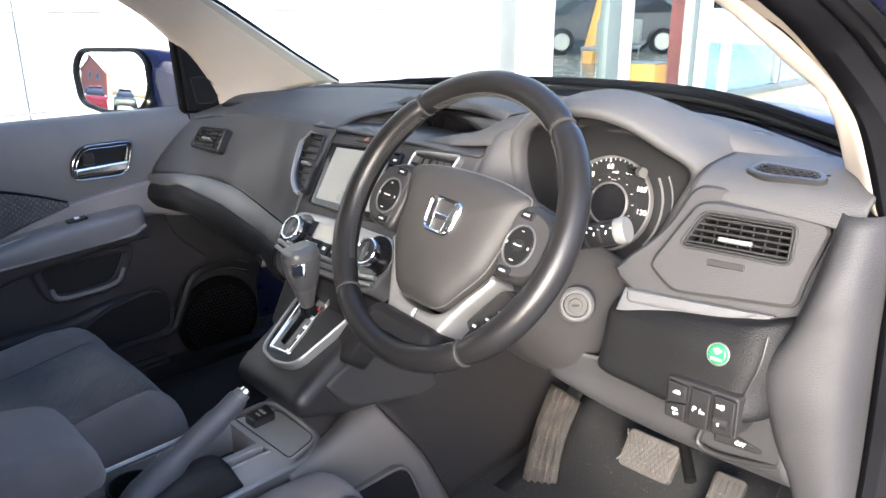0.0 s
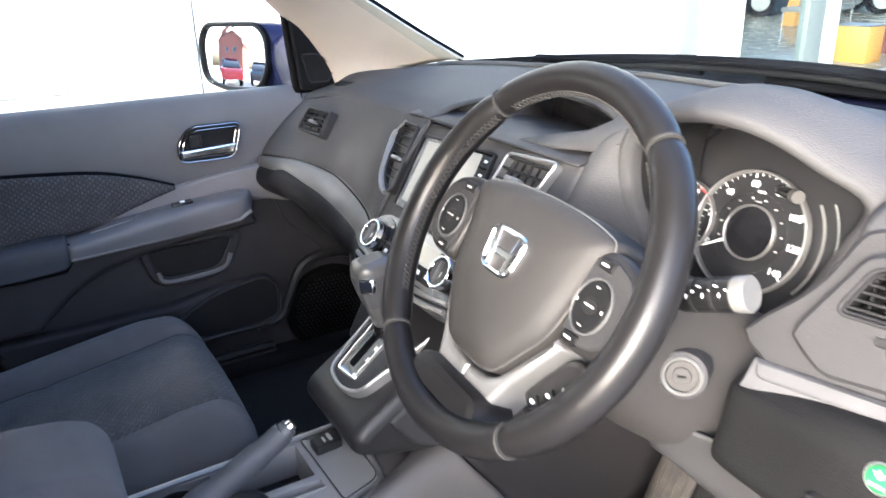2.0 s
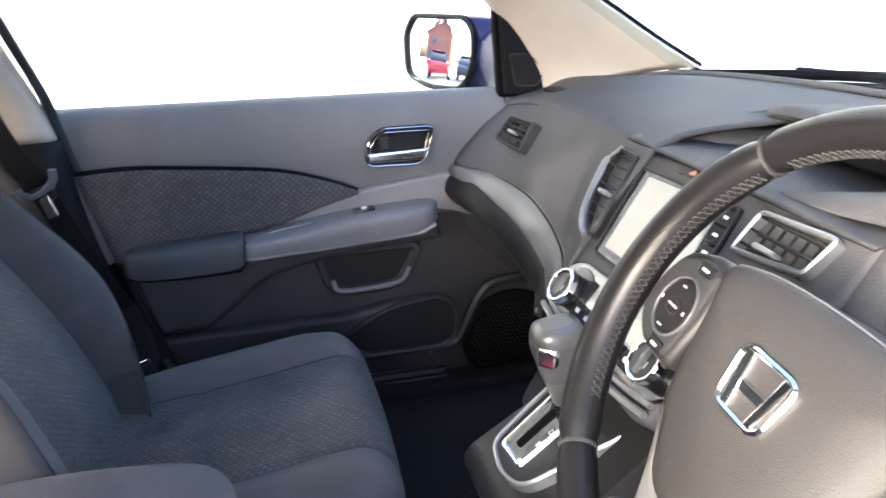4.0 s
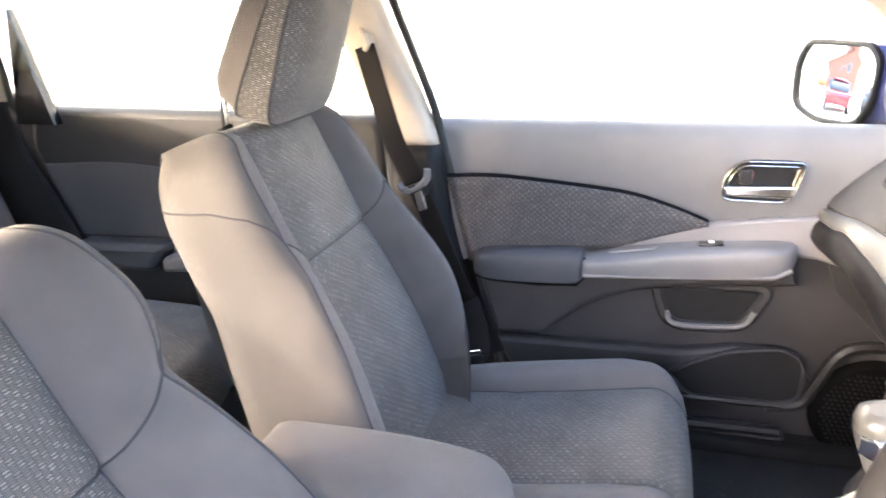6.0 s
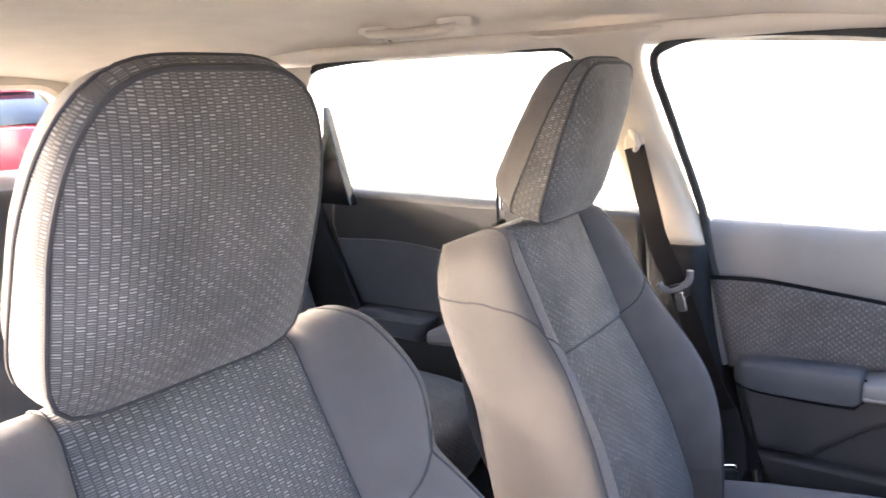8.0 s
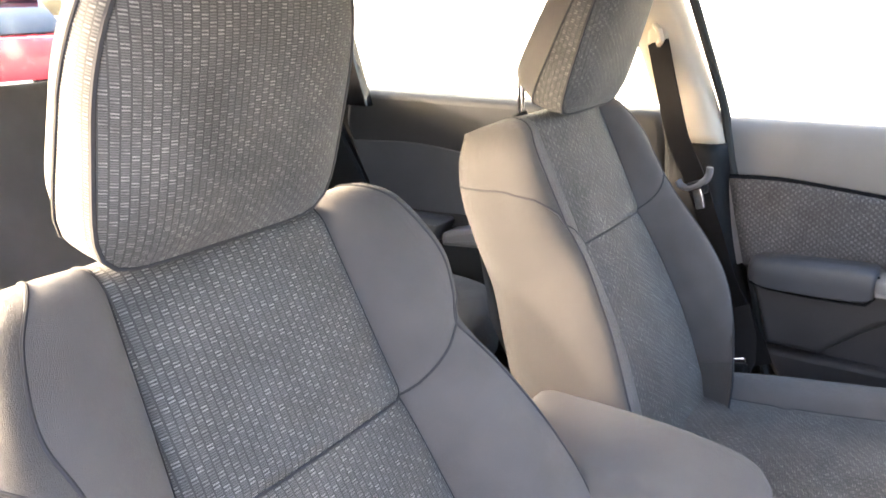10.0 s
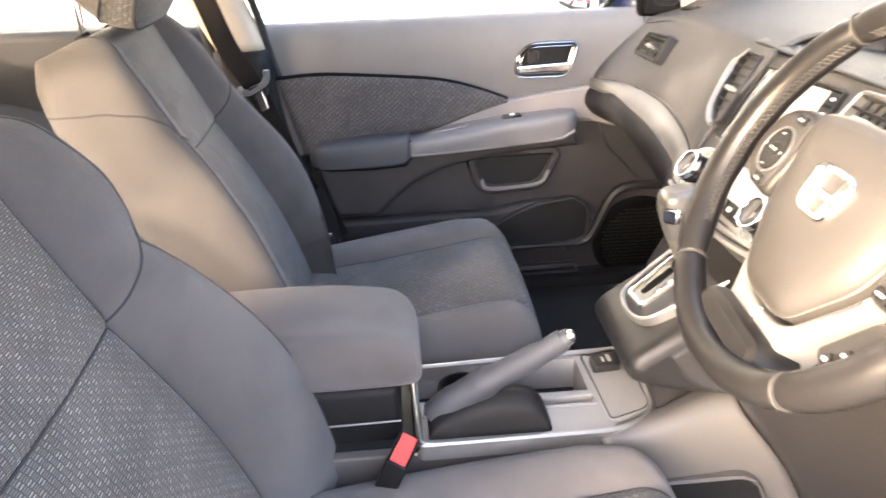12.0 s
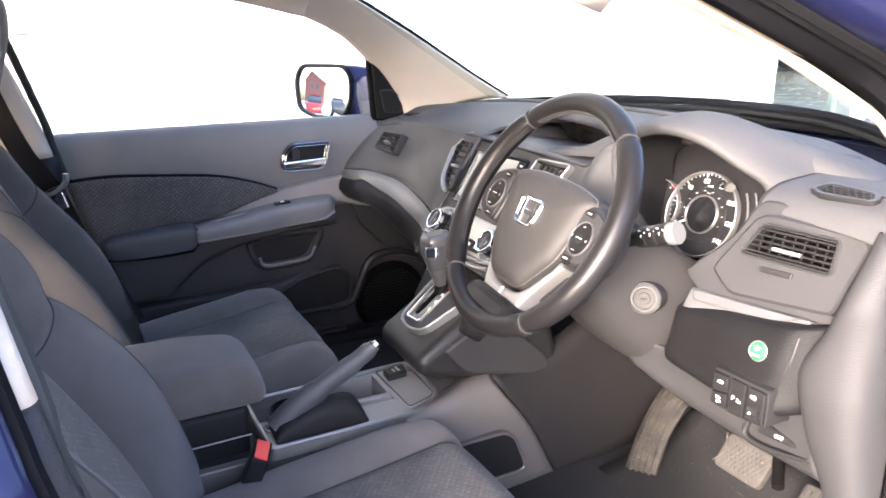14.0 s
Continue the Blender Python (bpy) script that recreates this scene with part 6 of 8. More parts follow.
for k, q in enumerate(swt):
    b = part("switch", slab(rounded([Vector(p) for p in q], 0.0025), sp_, -0.002, 0.0045, 0.002), PLASTIC_DARK, dash, "black switch")
    m_ = sum((Vector(p) for p in q), Vector((0, 0))) / 4
    if k == 0:
        bars([(m_.x, m_.y, 0.009, 0.0016), (m_.x + 0.001, m_.y + 0.0026, 0.006, 0.0016), (m_.x + 0.004, m_.y + 0.001, 0.0016, 0.004)], sp_, WHITE, b, "switch_mark", 0.0045)
    elif k == 1:
        bars([(m_.x, m_.y + 0.003, 0.007, 0.003), (m_.x, m_.y - 0.003, 0.003, 0.004), (m_.x + 0.004, m_.y - 0.002, 0.002, 0.003)], sp_, WHITE, b, "switch_mark", 0.0045)
    elif k == 2:
        lettering("P", sp_, m_.x - 0.0055, m_.y - 0.002, 0.010, WHITE, b, "letter", c=0.0046)
        bars([(m_.x + 0.002, m_.y - 0.002, 0.0014, 0.006), (m_.x + 0.0055, m_.y - 0.003, 0.004, 0.003)], sp_, WHITE, b, "switch_mark", 0.0045)
    else:
        bars([(m_.x - 0.002, m_.y + 0.012, 0.004, 0.006), (m_.x - 0.007, m_.y + 0.013, 0.004, 0.0012), (m_.x - 0.007, m_.y + 0.010, 0.004, 0.0012)], sp_, WHITE, b, "switch_mark", 0.0045)
        lw = part("levelling_wheel", tube([sp_(m_.x - 0.009, m_.y - 0.007, 0.002), sp_(m_.x + 0.009, m_.y - 0.007, 0.002)], 0.0085, 16), PLASTIC_SMOOTH, b, "ribbed levelling wheel")
        bars([(m_.x - 0.002, m_.y - 0.008, 0.0025, 0.004)], sp_, WHITE, lw, "wheel_mark", 0.0104)
rows = [[(0.395, 0.150, 0.800), (0.395, 0.165, 0.765), (0.395, 0.20, 0.735), (0.395, 0.34, 0.72)],
        [(0.47, 0.182, 0.800), (0.47, 0.190, 0.765), (0.47, 0.205, 0.715), (0.47, 0.35, 0.69)],
        [(0.56, 0.190, 0.800), (0.56, 0.196, 0.765), (0.56, 0.208, 0.708), (0.56, 0.35, 0.685)],
        [(0.63, 0.192, 0.800), (0.63, 0.198, 0.765), (0.63, 0.212, 0.706), (0.63, 0.35, 0.68)],
        [(0.69, 0.186, 0.815), (0.69, 0.194, 0.775), (0.69, 0.212, 0.708), (0.69, 0.35, 0.66)],
        [(0.728, 0.190, 0.835), (0.732, 0.192, 0.775), (0.742, 0.205, 0.715), (0.75, 0.35, 0.64)]]
thick(part("lower_cover", loft(rows, 5, 5), PLASTIC, dash, "smooth dark cover under the column"), 0.004, 1.0)
cp_ = Plane((0.675, 0.198, 0.752), (1, 0.03, 0.02), (0, 0.18, 1))
tr = part("coin_tray", slab(rounded([Vector(p) for p in ((-0.030, -0.010), (0.030, -0.006), (0.034, 0.003), (-0.030, 0.010))], 0.004), cp_, -0.006, 0.006, 0.003), PLASTIC_DARK, dash, "small coin tray lid")
lettering("OFF", cp_, 0.004, -0.001, 0.0075, WHITE, tr, "lettering", c=0.0064)
part("tray_lip", tube(spline([cp_(a, b, 0.004) for a, b in ((-0.046, 0.004), (-0.048, -0.020), (-0.020, -0.026), (0.044, -0.014), (0.052, -0.004))], 5), 0.0042, 8), PLASTIC_SMOOTH, tr)
rows = [[(0.735, 0.252, 1.046), (0.748, 0.236, 1.048), (0.764, 0.240, 1.050), (0.778, 0.262, 1.052)],
        [(0.728, 0.216, 0.965), (0.744, 0.196, 0.970), (0.770, 0.208, 0.978), (0.786, 0.250, 0.985)],
        [(0.714, 0.214, 0.915), (0.732, 0.190, 0.924), (0.772, 0.202, 0.930), (0.790, 0.248, 0.935)],
        [(0.694, 0.200, 0.868), (0.716, 0.180, 0.874), (0.772, 0.194, 0.880), (0.794, 0.246, 0.885)],
        [(0.698, 0.196, 0.835), (0.720, 0.178, 0.836), (0.776, 0.190, 0.838), (0.798, 0.244, 0.840)],
        [(0.718, 0.200, 0.775), (0.738, 0.184, 0.772), (0.784, 0.192, 0.770), (0.803, 0.240, 0.770)],
        [(0.745, 0.215, 0.70), (0.758, 0.200, 0.69), (0.792, 0.202, 0.68), (0.808, 0.238, 0.67)],
        [(0.755, 0.25, 0.52), (0.768, 0.23, 0.49), (0.796, 0.225, 0.47), (0.812, 0.238, 0.45)]]
thick(part("kick_panel", loft(rows, 6, 6), PLASTIC, dash, "grained charcoal end panel beside the door"), 0.004, 1.0)

# ---- steering wheel and column ----
ROLL = radians(-4.0)
_u, _v = Vector((1, 0, 0)), Vector((0, 0.51, 0.86)).normalized()
WC = Vector((0.357, 0.001, 1.017))
WHEEL_UNIT = 1.10
wp = Plane(WC, math.cos(ROLL) * _u + math.sin(ROLL) * _v, math.cos(ROLL) * _v - math.sin(ROLL) * _u, WHEEL_UNIT)
RIM, GRIP = 0.1645, 0.0165


def rim_point(deg, r=RIM, c=0.0):
    a = radians(deg)
    return wp(r * math.sin(a), r * math.cos(a), c)


def steering_wheel():
    w = thing("steering_wheel", "black leather steering wheel with satin silver spokes", "steering wheel")
    seams = (38, 141, 219, 316)
    spans = [(38, 141), (141, 219), (219, 316), (316, 398)]
    for a, b in spans:
        path, rad = [], []
        n = 26
        for i in range(n + 1):
            t = a + 0.6 + (b - a - 1.2) * i / n
            path.append(rim_point(t))
            edge = min(i, n - i) / n
            rad.append(GRIP + 0.0016 * (1 if (a, b) in ((38, 141), (219, 316)) else 0) * min(1, edge * 8) - 0.0022 * (1 if edge < 0.01 else 0))
        part("rim", tube(path, rad, 18), LEATHER, w, "stitched black leather")
    for a in seams:
        part("rim_joint", tube([rim_point(a - 0.45), rim_point(a + 0.45)], GRIP + 0.0002, 18), THREAD, w, "pale seam in the leather")
    for a, b in ((41, 128), (232, 313), (322, 394)):
        bm = bmesh.new()
        t = a
        while t < b:
            k = 1.0 / WHEEL_UNIT
            for d0, d1 in ((0.0, 1.7), (1.7, 0.0)):
                tube([rim_point(t + d0, RIM - GRIP * k * 1.02, 0.0065), rim_point(t + d1, RIM - GRIP * k * 1.08, -0.0015)], 0.0009, 5, False, bm)
            t += 2.0
        part("stitching", bm, THREAD, w, "grey cross stitching")
    # hub
    cover = rounded([Vector(p) for p in ((-0.100, 0.046), (-0.06, 0.056), (0, 0.060), (0.06, 0.058), (0.100, 0.050), (0.090, 0.020), (0.083, -0.015), (0.077, -0.045), (0.036, -0.104), (-0.036, -0.104), (-0.077, -0.045), (-0.083, -0.015), (-0.090, 0.020))], [0.012, 0.03, 0.05, 0.03, 0.012, 0.02, 0.03, 0.03, 0.018, 0.018, 0.03, 0.03, 0.02], 4)
    rows = []
    for f, c in ((1.0, -0.07), (1.0, -0.020), (0.985, -0.012), (0.95, -0.006), (0.8, 0.001), (0.5, 0.005), (0.2, 0.0065)):
        rows.append([wp(p.x * f, -0.01 * (1 - f) + p.y * f, c) for p in cover + cover[:1]])
    bm = skin(rows)
    bm.faces.new([bm.verts.new(p) for p in rows[-1][:-1]])
    bmesh.ops.remove_doubles(bm, verts=bm.verts, dist=1e-5)
    hub = part("airbag_cover", bm, HUB, w, "grained dark grey airbag cover", 50)
    part("cover_edge", tube([wp(p.x * 0.988, p.y * 0.988, -0.0125) for p in cover], 0.0011, 5, True), PEWTER, hub, "fine pale edge of the cover")
    badge = rounded([Vector(p) for p in ((-0.027, 0.018), (0.027, 0.018), (0.022, -0.024), (-0.022, -0.024))], 0.012, 5)
    part("badge", ring_plate(badge, inset(badge, 0.0038), wp, 0.002, 0.0105, 0.0016), CHROME, hub, "chrome badge frame")
    part("badge_field", slab(inset(badge, 0.003), wp, 0.002, 0.0072, 0.0005), HUB, hub)
    for s in (-1, 1):
        part("badge_bar", slab(rounded([Vector(p) for p in ((s * 0.0215, 0.0155), (s * 0.0135, 0.0155), (s * 0.0085, -0.0205), (s * 0.0155, -0.0205))], 0.001, 2), wp, 0.002, 0.0100, 0.0014), CHROME, hub)
    part("badge_bar", slab(rounded([Vector(p) for p in ((-0.0125, -0.001), (0.0125, -0.001), (0.0105, -0.008), (-0.0105, -0.008))], 0.001, 2), wp, 0.002, 0.0095, 0.0012), CHROME, hub)
    bars([(-0.010, -0.052, 0.016, 0.005), (0.008, -0.052, 0.012, 0.005), (-0.002, -0.060, 0.03, 0.004)], wp, PLASTIC_SMOOTH, hub, "embossed_mark", 0.0036)
    for s in (-1, 1):
        pod = rounded([Vector(p) for p in ((s * 0.084, 0.038), (s * 0.106, 0.046), (s * 0.142, 0.034), (s * 0.152, 0.0), (s * 0.146, -0.026), (s * 0.128, -0.040), (s * 0.088, -0.042), (s * 0.082, 0.0))], [0.006, 0.014, 0.014, 0.02, 0.012, 0.012, 0.010, 0.02])
        pd = part("spoke", slab(pod, wp, -0.045, -0.006, 0.008, 3), PLASTIC_SMOOTH, w, "dark spoke with control pad")
        part("control_plate", slab(inset(pod, 0.0065), wp, -0.008, -0.0035, 0.002), PLASTIC, pd)
        cx, cy = s * 0.110, -0.002
        ringo = circle(cx, cy, 0.0200, 36, 0.0235)
        part("control_ring", ring_plate(ringo, inset(ringo, 0.0016), wp, -0.010, -0.0015, 0.0006), BRUSHED, pd)
        part("control_pad", slab(inset(ringo, 0.002), wp, -0.010, -0.0016, 0.002), BLACK_SATIN, pd, "oval control pad")
        part("control_centre", slab(circle(cx, cy, 0.0085, 20, 0.0065), wp, -0.0018, -0.0004, 0.001), PLASTIC_DARK, pd)
        bars([(cx - 0.003, cy, 0.005, 0.0016), (cx + 0.003, cy, 0.005, 0.0016), (cx, cy + 0.0155, 0.004, 0.0014), (cx, cy - 0.0165, 0.005, 0.0012), (cx - s * 0.0145, cy, 0.002, 0.003), (cx + s * 0.0145, cy, 0.002, 0.003)], wp, GREY_PRINT, pd, "control_mark", -0.0004)
        for by in (0.031, -0.032):
            q = rounded([Vector(p) for p in ((cx - s * 0.014, by + 0.005), (cx + s * 0.004, by + 0.005), (cx + s * 0.002, by - 0.005), (cx - s * 0.014, by - 0.004))], 0.0025)
            part("menu_button", slab(q, wp, -0.008, -0.0018, 0.0012), BLACK_SATIN, pd)
            bars([(cx - s * 0.006, by, 0.008, 0.0022)], wp, GREY_PRINT, pd, "button_mark", -0.0018)
        # silver lower spoke, one limb each side
        limb = [Vector(p) for p in ((s * 0.081, -0.040), (s * 0.074, -0.053), (s * 0.036, -0.107), (0.0, -0.110), (0.0, -0.143), (s * 0.030, -0.143), (s * 0.044, -0.132), (s * 0.058, -0.100), (s * 0.090, -0.046))]
        part("silver_spoke", slab(rounded(limb, [0.002, 0.02, 0.016, 0.0, 0.0, 0.008, 0.02, 0.03, 0.004]), wp, -0.055, -0.016, 0.006, 3), SATIN, w, "satin silver lower spoke")
        wing = [Vector(p) for p in ((s * 0.090, -0.052), (s * 0.106, -0.046), (s * 0.117, -0.053), (s * 0.116, -0.072), (s * 0.094, -0.098), (s * 0.074, -0.109), (s * 0.062, -0.100))]
        if s > 0:
            wg = part("lower_switch_pod", slab(rounded(wing, 0.006), wp, -0.06, -0.030, 0.006), PLASTIC_SMOOTH, w)
            for k_ in range(3):
                e_ = Vector((0.080 + 0.0125 * k_, -0.099 + 0.0125 * k_))
                part("pod_button", slab(rounded([e_ + Vector(p) for p in ((-0.006, -0.002), (0.001, -0.008), (0.008, 0.001), (0.001, 0.007))], 0.002), wp, -0.032, -0.027, 0.001), PLASTIC_DARK, wg)
                bars([(e_.x + 0.001, e_.y, 0.005, 0.003)], wp, WHITE, wg, "switch_mark", -0.027)
    part("foot_leather", slab(rounded([Vector(p) for p in ((-0.052, -0.122), (0.052, -0.122), (0.066, -0.158), (-0.066, -0.158))], 0.012), wp, -0.045, 0.002, 0.010), LEATHER, w)


steering_wheel()


def column():
    c = thing("steering_column", "grey steering column cover with ignition lock and stalks", "steering column")
    ax = Vector((0, 0.86, -0.51))
    rows = []
    for d, hw, up, dn in ((0.035, 0.055, 0.045, 0.05), (0.06, 0.072, 0.055, 0.075), (0.13, 0.088, 0.055, 0.105), (0.22, 0.105, 0.05, 0.13), (0.30, 0.115, 0.05, 0.14)):
        o = WC + ax * d + Vector((0.012, 0, 0))
        sec = rounded([Vector(p) for p in ((-hw, -dn * 0.8), (-hw * 0.5, -dn), (hw * 0.35, -dn), (hw * 0.78, -dn * 0.75), (hw * 0.95, up), (-hw, up))], 0.03, 4)
        rows.append([o + Vector((p.x, 0.51 * p.y, 0.86 * p.y)) for p in sec + sec[:1]])
    bm = skin(rows)
    bm.faces.new([bm.verts.new(p) for p in rows[0][:-1]])
    part("shroud", bm, HUB, c, "smooth grey column shroud", 50)
    kp_ = Plane((0.464, 0.134, 0.890), (0.80, 0.58, 0.10), (0, 0.25, 0.95))
    part("lock_boss", slab(circle(0, 0, 0.0255, 36), kp_, -0.06, 0.001, 0.004), PLASTIC, c, "round grey boss")
    part("lock_ring", ring_plate(circle(0, 0, 0.0205, 32), circle(0, 0, 0.0165, 32), kp_, -0.05, 0.006, 0.002), SWEEP, c)
    lk = part("ignition_lock", slab(circle(0, 0, 0.0165, 28), kp_, -0.04, 0.003, 0.002), HUB, c, "grey ignition lock")
    part("lock_face", slab(circle(0, 0, 0.0095, 24), kp_, 0.0, 0.005, 0.001), HUB, lk)
    part("key_slot", slab(box_outline(-0.0045, 0.0045, -0.0012, 0.0012, 0.001, 2), kp_, 0.0045, 0.0056, 0.0002), BLACK, lk)
    s0, s1 = Vector((0.455, 0.085, 0.985)), Vector((0.553, 0.103, 1.020))
    on = lambda t: s0.lerp(s1, t)
    st = part("light_stalk", tube([on(0), on(0.34), on(0.40), on(0.88)], [0.010, 0.0115, 0.0145, 0.0155], 20), BLACK_SATIN, c, "black light stalk")
    part("stalk_end", tube([on(0.88), on(0.985), on(1.0)], [0.0158, 0.0160, 0.0148], 20), SWEEP, st, "pale grey end cap")
    for t in (0.52, 0.70):
        part("stalk_ring", tube([on(t), on(t + 0.03)], 0.0158, 20), PLASTIC_SMOOTH, st)
    bm = bmesh.new()
    away = Vector((0.1, -0.93, 0.36))
    lift_ = Vector((-0.2, 0.36, 0.93))
    for k in range(9):
        p = on(0.45 + 0.05 * k) + away * 0.0148 + lift_ * (0.006, -0.002, 0.002)[k % 3]
        cushion_block(p, (0.0022, 0.0007, 0.0014)[k % 3], 0.0007, (0.0007, 0.0024, 0.0012)[k % 3], 3, 5, bm)
    part("stalk_mark", bm, WHITE, st)
    part("wiper_stalk", tube([(0.30, 0.10, 0.985), (0.255, 0.108, 0.998), (0.215, 0.112, 1.005), (0.20, 0.112, 1.007)], [0.011, 0.012, 0.017, 0.016], 14), PLASTIC_SMOOTH, c, "grey wiper stalk")
    part("lower_bracket", block((0.405, 0.20, 0.752), (0.435, 0.27, 0.775), bevel=0.006), PEWTER, c, "bare metal bracket")
    part("connector", cushion_block((0.375, 0.285, 0.695), 0.022, 0.020, 0.014, 4), BLACK_SATIN, c, "hanging black connector")
    part("cable", tube(spline([(0.36, 0.28, 0.77), (0.352, 0.275, 0.72), (0.37, 0.285, 0.69), (0.40, 0.30, 0.70), (0.41, 0.31, 0.78)], 5), 0.005, 8), BLACK_SATIN, c)
    part("lower_shroud", loft([[(0.30, 0.20, 0.83), (0.335, 0.215, 0.765), (0.375, 0.22, 0.755), (0.42, 0.21, 0.785)], [(0.30, 0.27, 0.80), (0.335, 0.28, 0.735), (0.375, 0.285, 0.727), (0.425, 0.275, 0.76)], [(0.30, 0.36, 0.78), (0.335, 0.36, 0.72), (0.375, 0.36, 0.715), (0.43, 0.35, 0.75)]], 4, 4), HUB, c, "grey cover under the column")


column()

# ---- centre console ----
console = thing("centre_console", "charcoal centre console with silver edged tray", "console")
ZC = 0.586


def pit_plate(xs, ys, pits, z, depth):
    """A tray top with rectangular wells."""
    bm = bmesh.new()
    gx = sorted(set(xs) | {v for p in pits for v in p[:2]})
    gy = sorted(set(ys) | {v for p in pits for v in p[2:4]})

    def inside(x, y):
        return next((p for p in pits if p[0] < x < p[1] and p[2] < y < p[3]), None)
    for x0, x1 in zip(gx, gx[1:]):
        for y0, y1 in zip(gy, gy[1:]):
            if not inside((x0 + x1) / 2, (y0 + y1) / 2):
                bm.faces.new([bm.verts.new(p) for p in ((x0, y0, z), (x1, y0, z), (x1, y1, z), (x0, y1, z))])
    for x0, x1, y0, y1 in pits:
        lo = z - depth
        for a, b in (((x0, y0), (x1, y0)), ((x1, y0), (x1, y1)), ((x1, y1), (x0, y1)), ((x0, y1), (x0, y0))):
            bm.faces.new([bm.verts.new(p) for p in ((*a, z), (*a, lo), (*b, lo), (*b, z))])
        bm.faces.new([bm.verts.new(p) for p in ((x0, y0, lo), (x1, y0, lo), (x1, y1, lo), (x0, y1, lo))])
    bmesh.ops.remove_doubles(bm, verts=bm.verts, dist=1e-5)
    return bm


top_pl = Plane((0, 0, ZC), (1, 0, 0), (0, 1, 0))
ring = rounded([Vector(p) for p in ((-0.064, -0.382), (0.134, -0.374), (0.131, -0.085), (0.094, -0.026), (-0.040, -0.016), (-0.080, -0.030))], [0.012, 0.012, 0.06, 0.035, 0.03, 0.02], 7)
part("tray_rim", ring_plate(ring, inset(ring, 0.0095), top_pl, -0.02, 0.006, 0.003), SATIN, console, "satin silver rim")
pits = [(-0.058, 0.026, -0.368, -0.245), (-0.062, 0.024, -0.236, -0.112), (0.041, 0.059, -0.206, -0.110), (0.044, 0.062, -0.363, -0.317)]
part("tray", pit_plate((-0.068, 0.124), (-0.370, -0.024), pits, ZC - 0.002, 0.06), TRAY, console, "grey tray with wells and slots")
for x0, x1, y0, y1 in pits[2:]:
    o = box_outline(x0 - 0.003, x1 + 0.003, y0 - 0.003, y1 + 0.003, 0.005)
    part("slot_rim", ring_plate(o, inset(o, 0.0035), top_pl, -0.003, 0.0012, 0.001), TRAY, console)
for x0, x1, y0, y1 in pits[:2]:
    part("well_floor", slab(box_outline(x0 + 0.001, x1 - 0.001, y0 + 0.001, y1 - 0.001, 0.004), top_pl, -0.061, -0.056, 0.001), PLASTIC_DARK, console, "dark floor of the well")
plate = rounded([Vector(p) for p in ((-0.070, -0.104), (0.104, -0.100), (0.080, -0.032), (-0.040, -0.028))], [0.012, 0.012, 0.02, 0.02])
part("tray_front", slab(plate, top_pl, -0.004, 0.001, 0.002), TRAY, console, "flat front of the tray")
part("tray_groove", tube([top_pl(p.x, p.y, 0.0008) for p in inset(plate, 0.002)], 0.0011, 5, True), PLASTIC_DARK, console)
cup = part("cup_holder", ring_plate(circle(-0.018, -0.300, 0.038, 28), circle(-0.018, -0.300, 0.0345, 28), top_pl, -0.055, -0.008, 0.001), PLASTIC_DARK, console)
part("cup_finger", slab(rounded([Vector(p) for p in ((-0.02, -0.268), (0.016, -0.262), (0.022, -0.246), (-0.03, -0.246))], 0.006), top_pl, -0.03, -0.006, 0.003), TRAY, console, "pale cup holder finger")
usb = part("socket_cap", slab(rounded([Vector(p) for p in ((-0.046, -0.094), (-0.012, -0.094), (-0.016, -0.050), (-0.054, -0.044))], 0.006), top_pl, 0.0, 0.014, 0.004, 3), PLASTIC_SMOOTH, console, "raised socket cap")
bars([(-0.033, -0.066, 0.020, 0.006), (-0.030, -0.076, 0.014, 0.004)], top_pl, GREY_PRINT, usb, "socket_mark", 0.014)
body = [(-0.66, 0.36), (-0.66, 0.57), (-0.375, 0.572), (-0.365, 0.505), (-0.03, 0.505), (-0.02, 0.570), (0.06, 0.57), (0.06, 0.36)]
wall_side = [(-0.66, 0.36), (-0.66, 0.57), (-0.36, 0.572), (-0.06, 0.570), (-0.03, 0.52), (-0.03, 0.36)]
yz = Plane((0, 0, 0), (0, 1, 0), (0, 0, 1))
part("body", slab(rounded([Vector(p) for p in body], 0.006), yz, -0.068, 0.108, 0.003, 2), PLASTIC_SMOOTH, console)
for x0, x1 in ((-0.069, -0.076), (0.109, 0.124)):
    part("side", slab(rounded([Vector(p) for p in wall_side], 0.03), yz, x0, x1, 0.004, 2), CONSOLE_SIDE, console, "smooth charcoal console side")
fl = loft([[(0.112, -0.12, 0.574), (0.134, -0.12, 0.570), (0.138, -0.12, 0.50), (0.142, -0.12, 0.36)], [(0.095, -0.03, 0.588), (0.128, -0.04, 0.582), (0.134, -0.03, 0.50), (0.142, -0.02, 0.36)], [(0.070, 0.045, 0.604), (0.116, 0.03, 0.597), (0.128, 0.06, 0.50), (0.140, 0.10, 0.36)], [(0.060, 0.09, 0.606), (0.112, 0.08, 0.600), (0.123, 0.157, 0.493), (0.132, 0.222, 0.36)]], 6, 6)
thick(part("side_trim", fl, CONSOLE_SIDE, console, "flowing grey console side"), 0.006, 1.0)
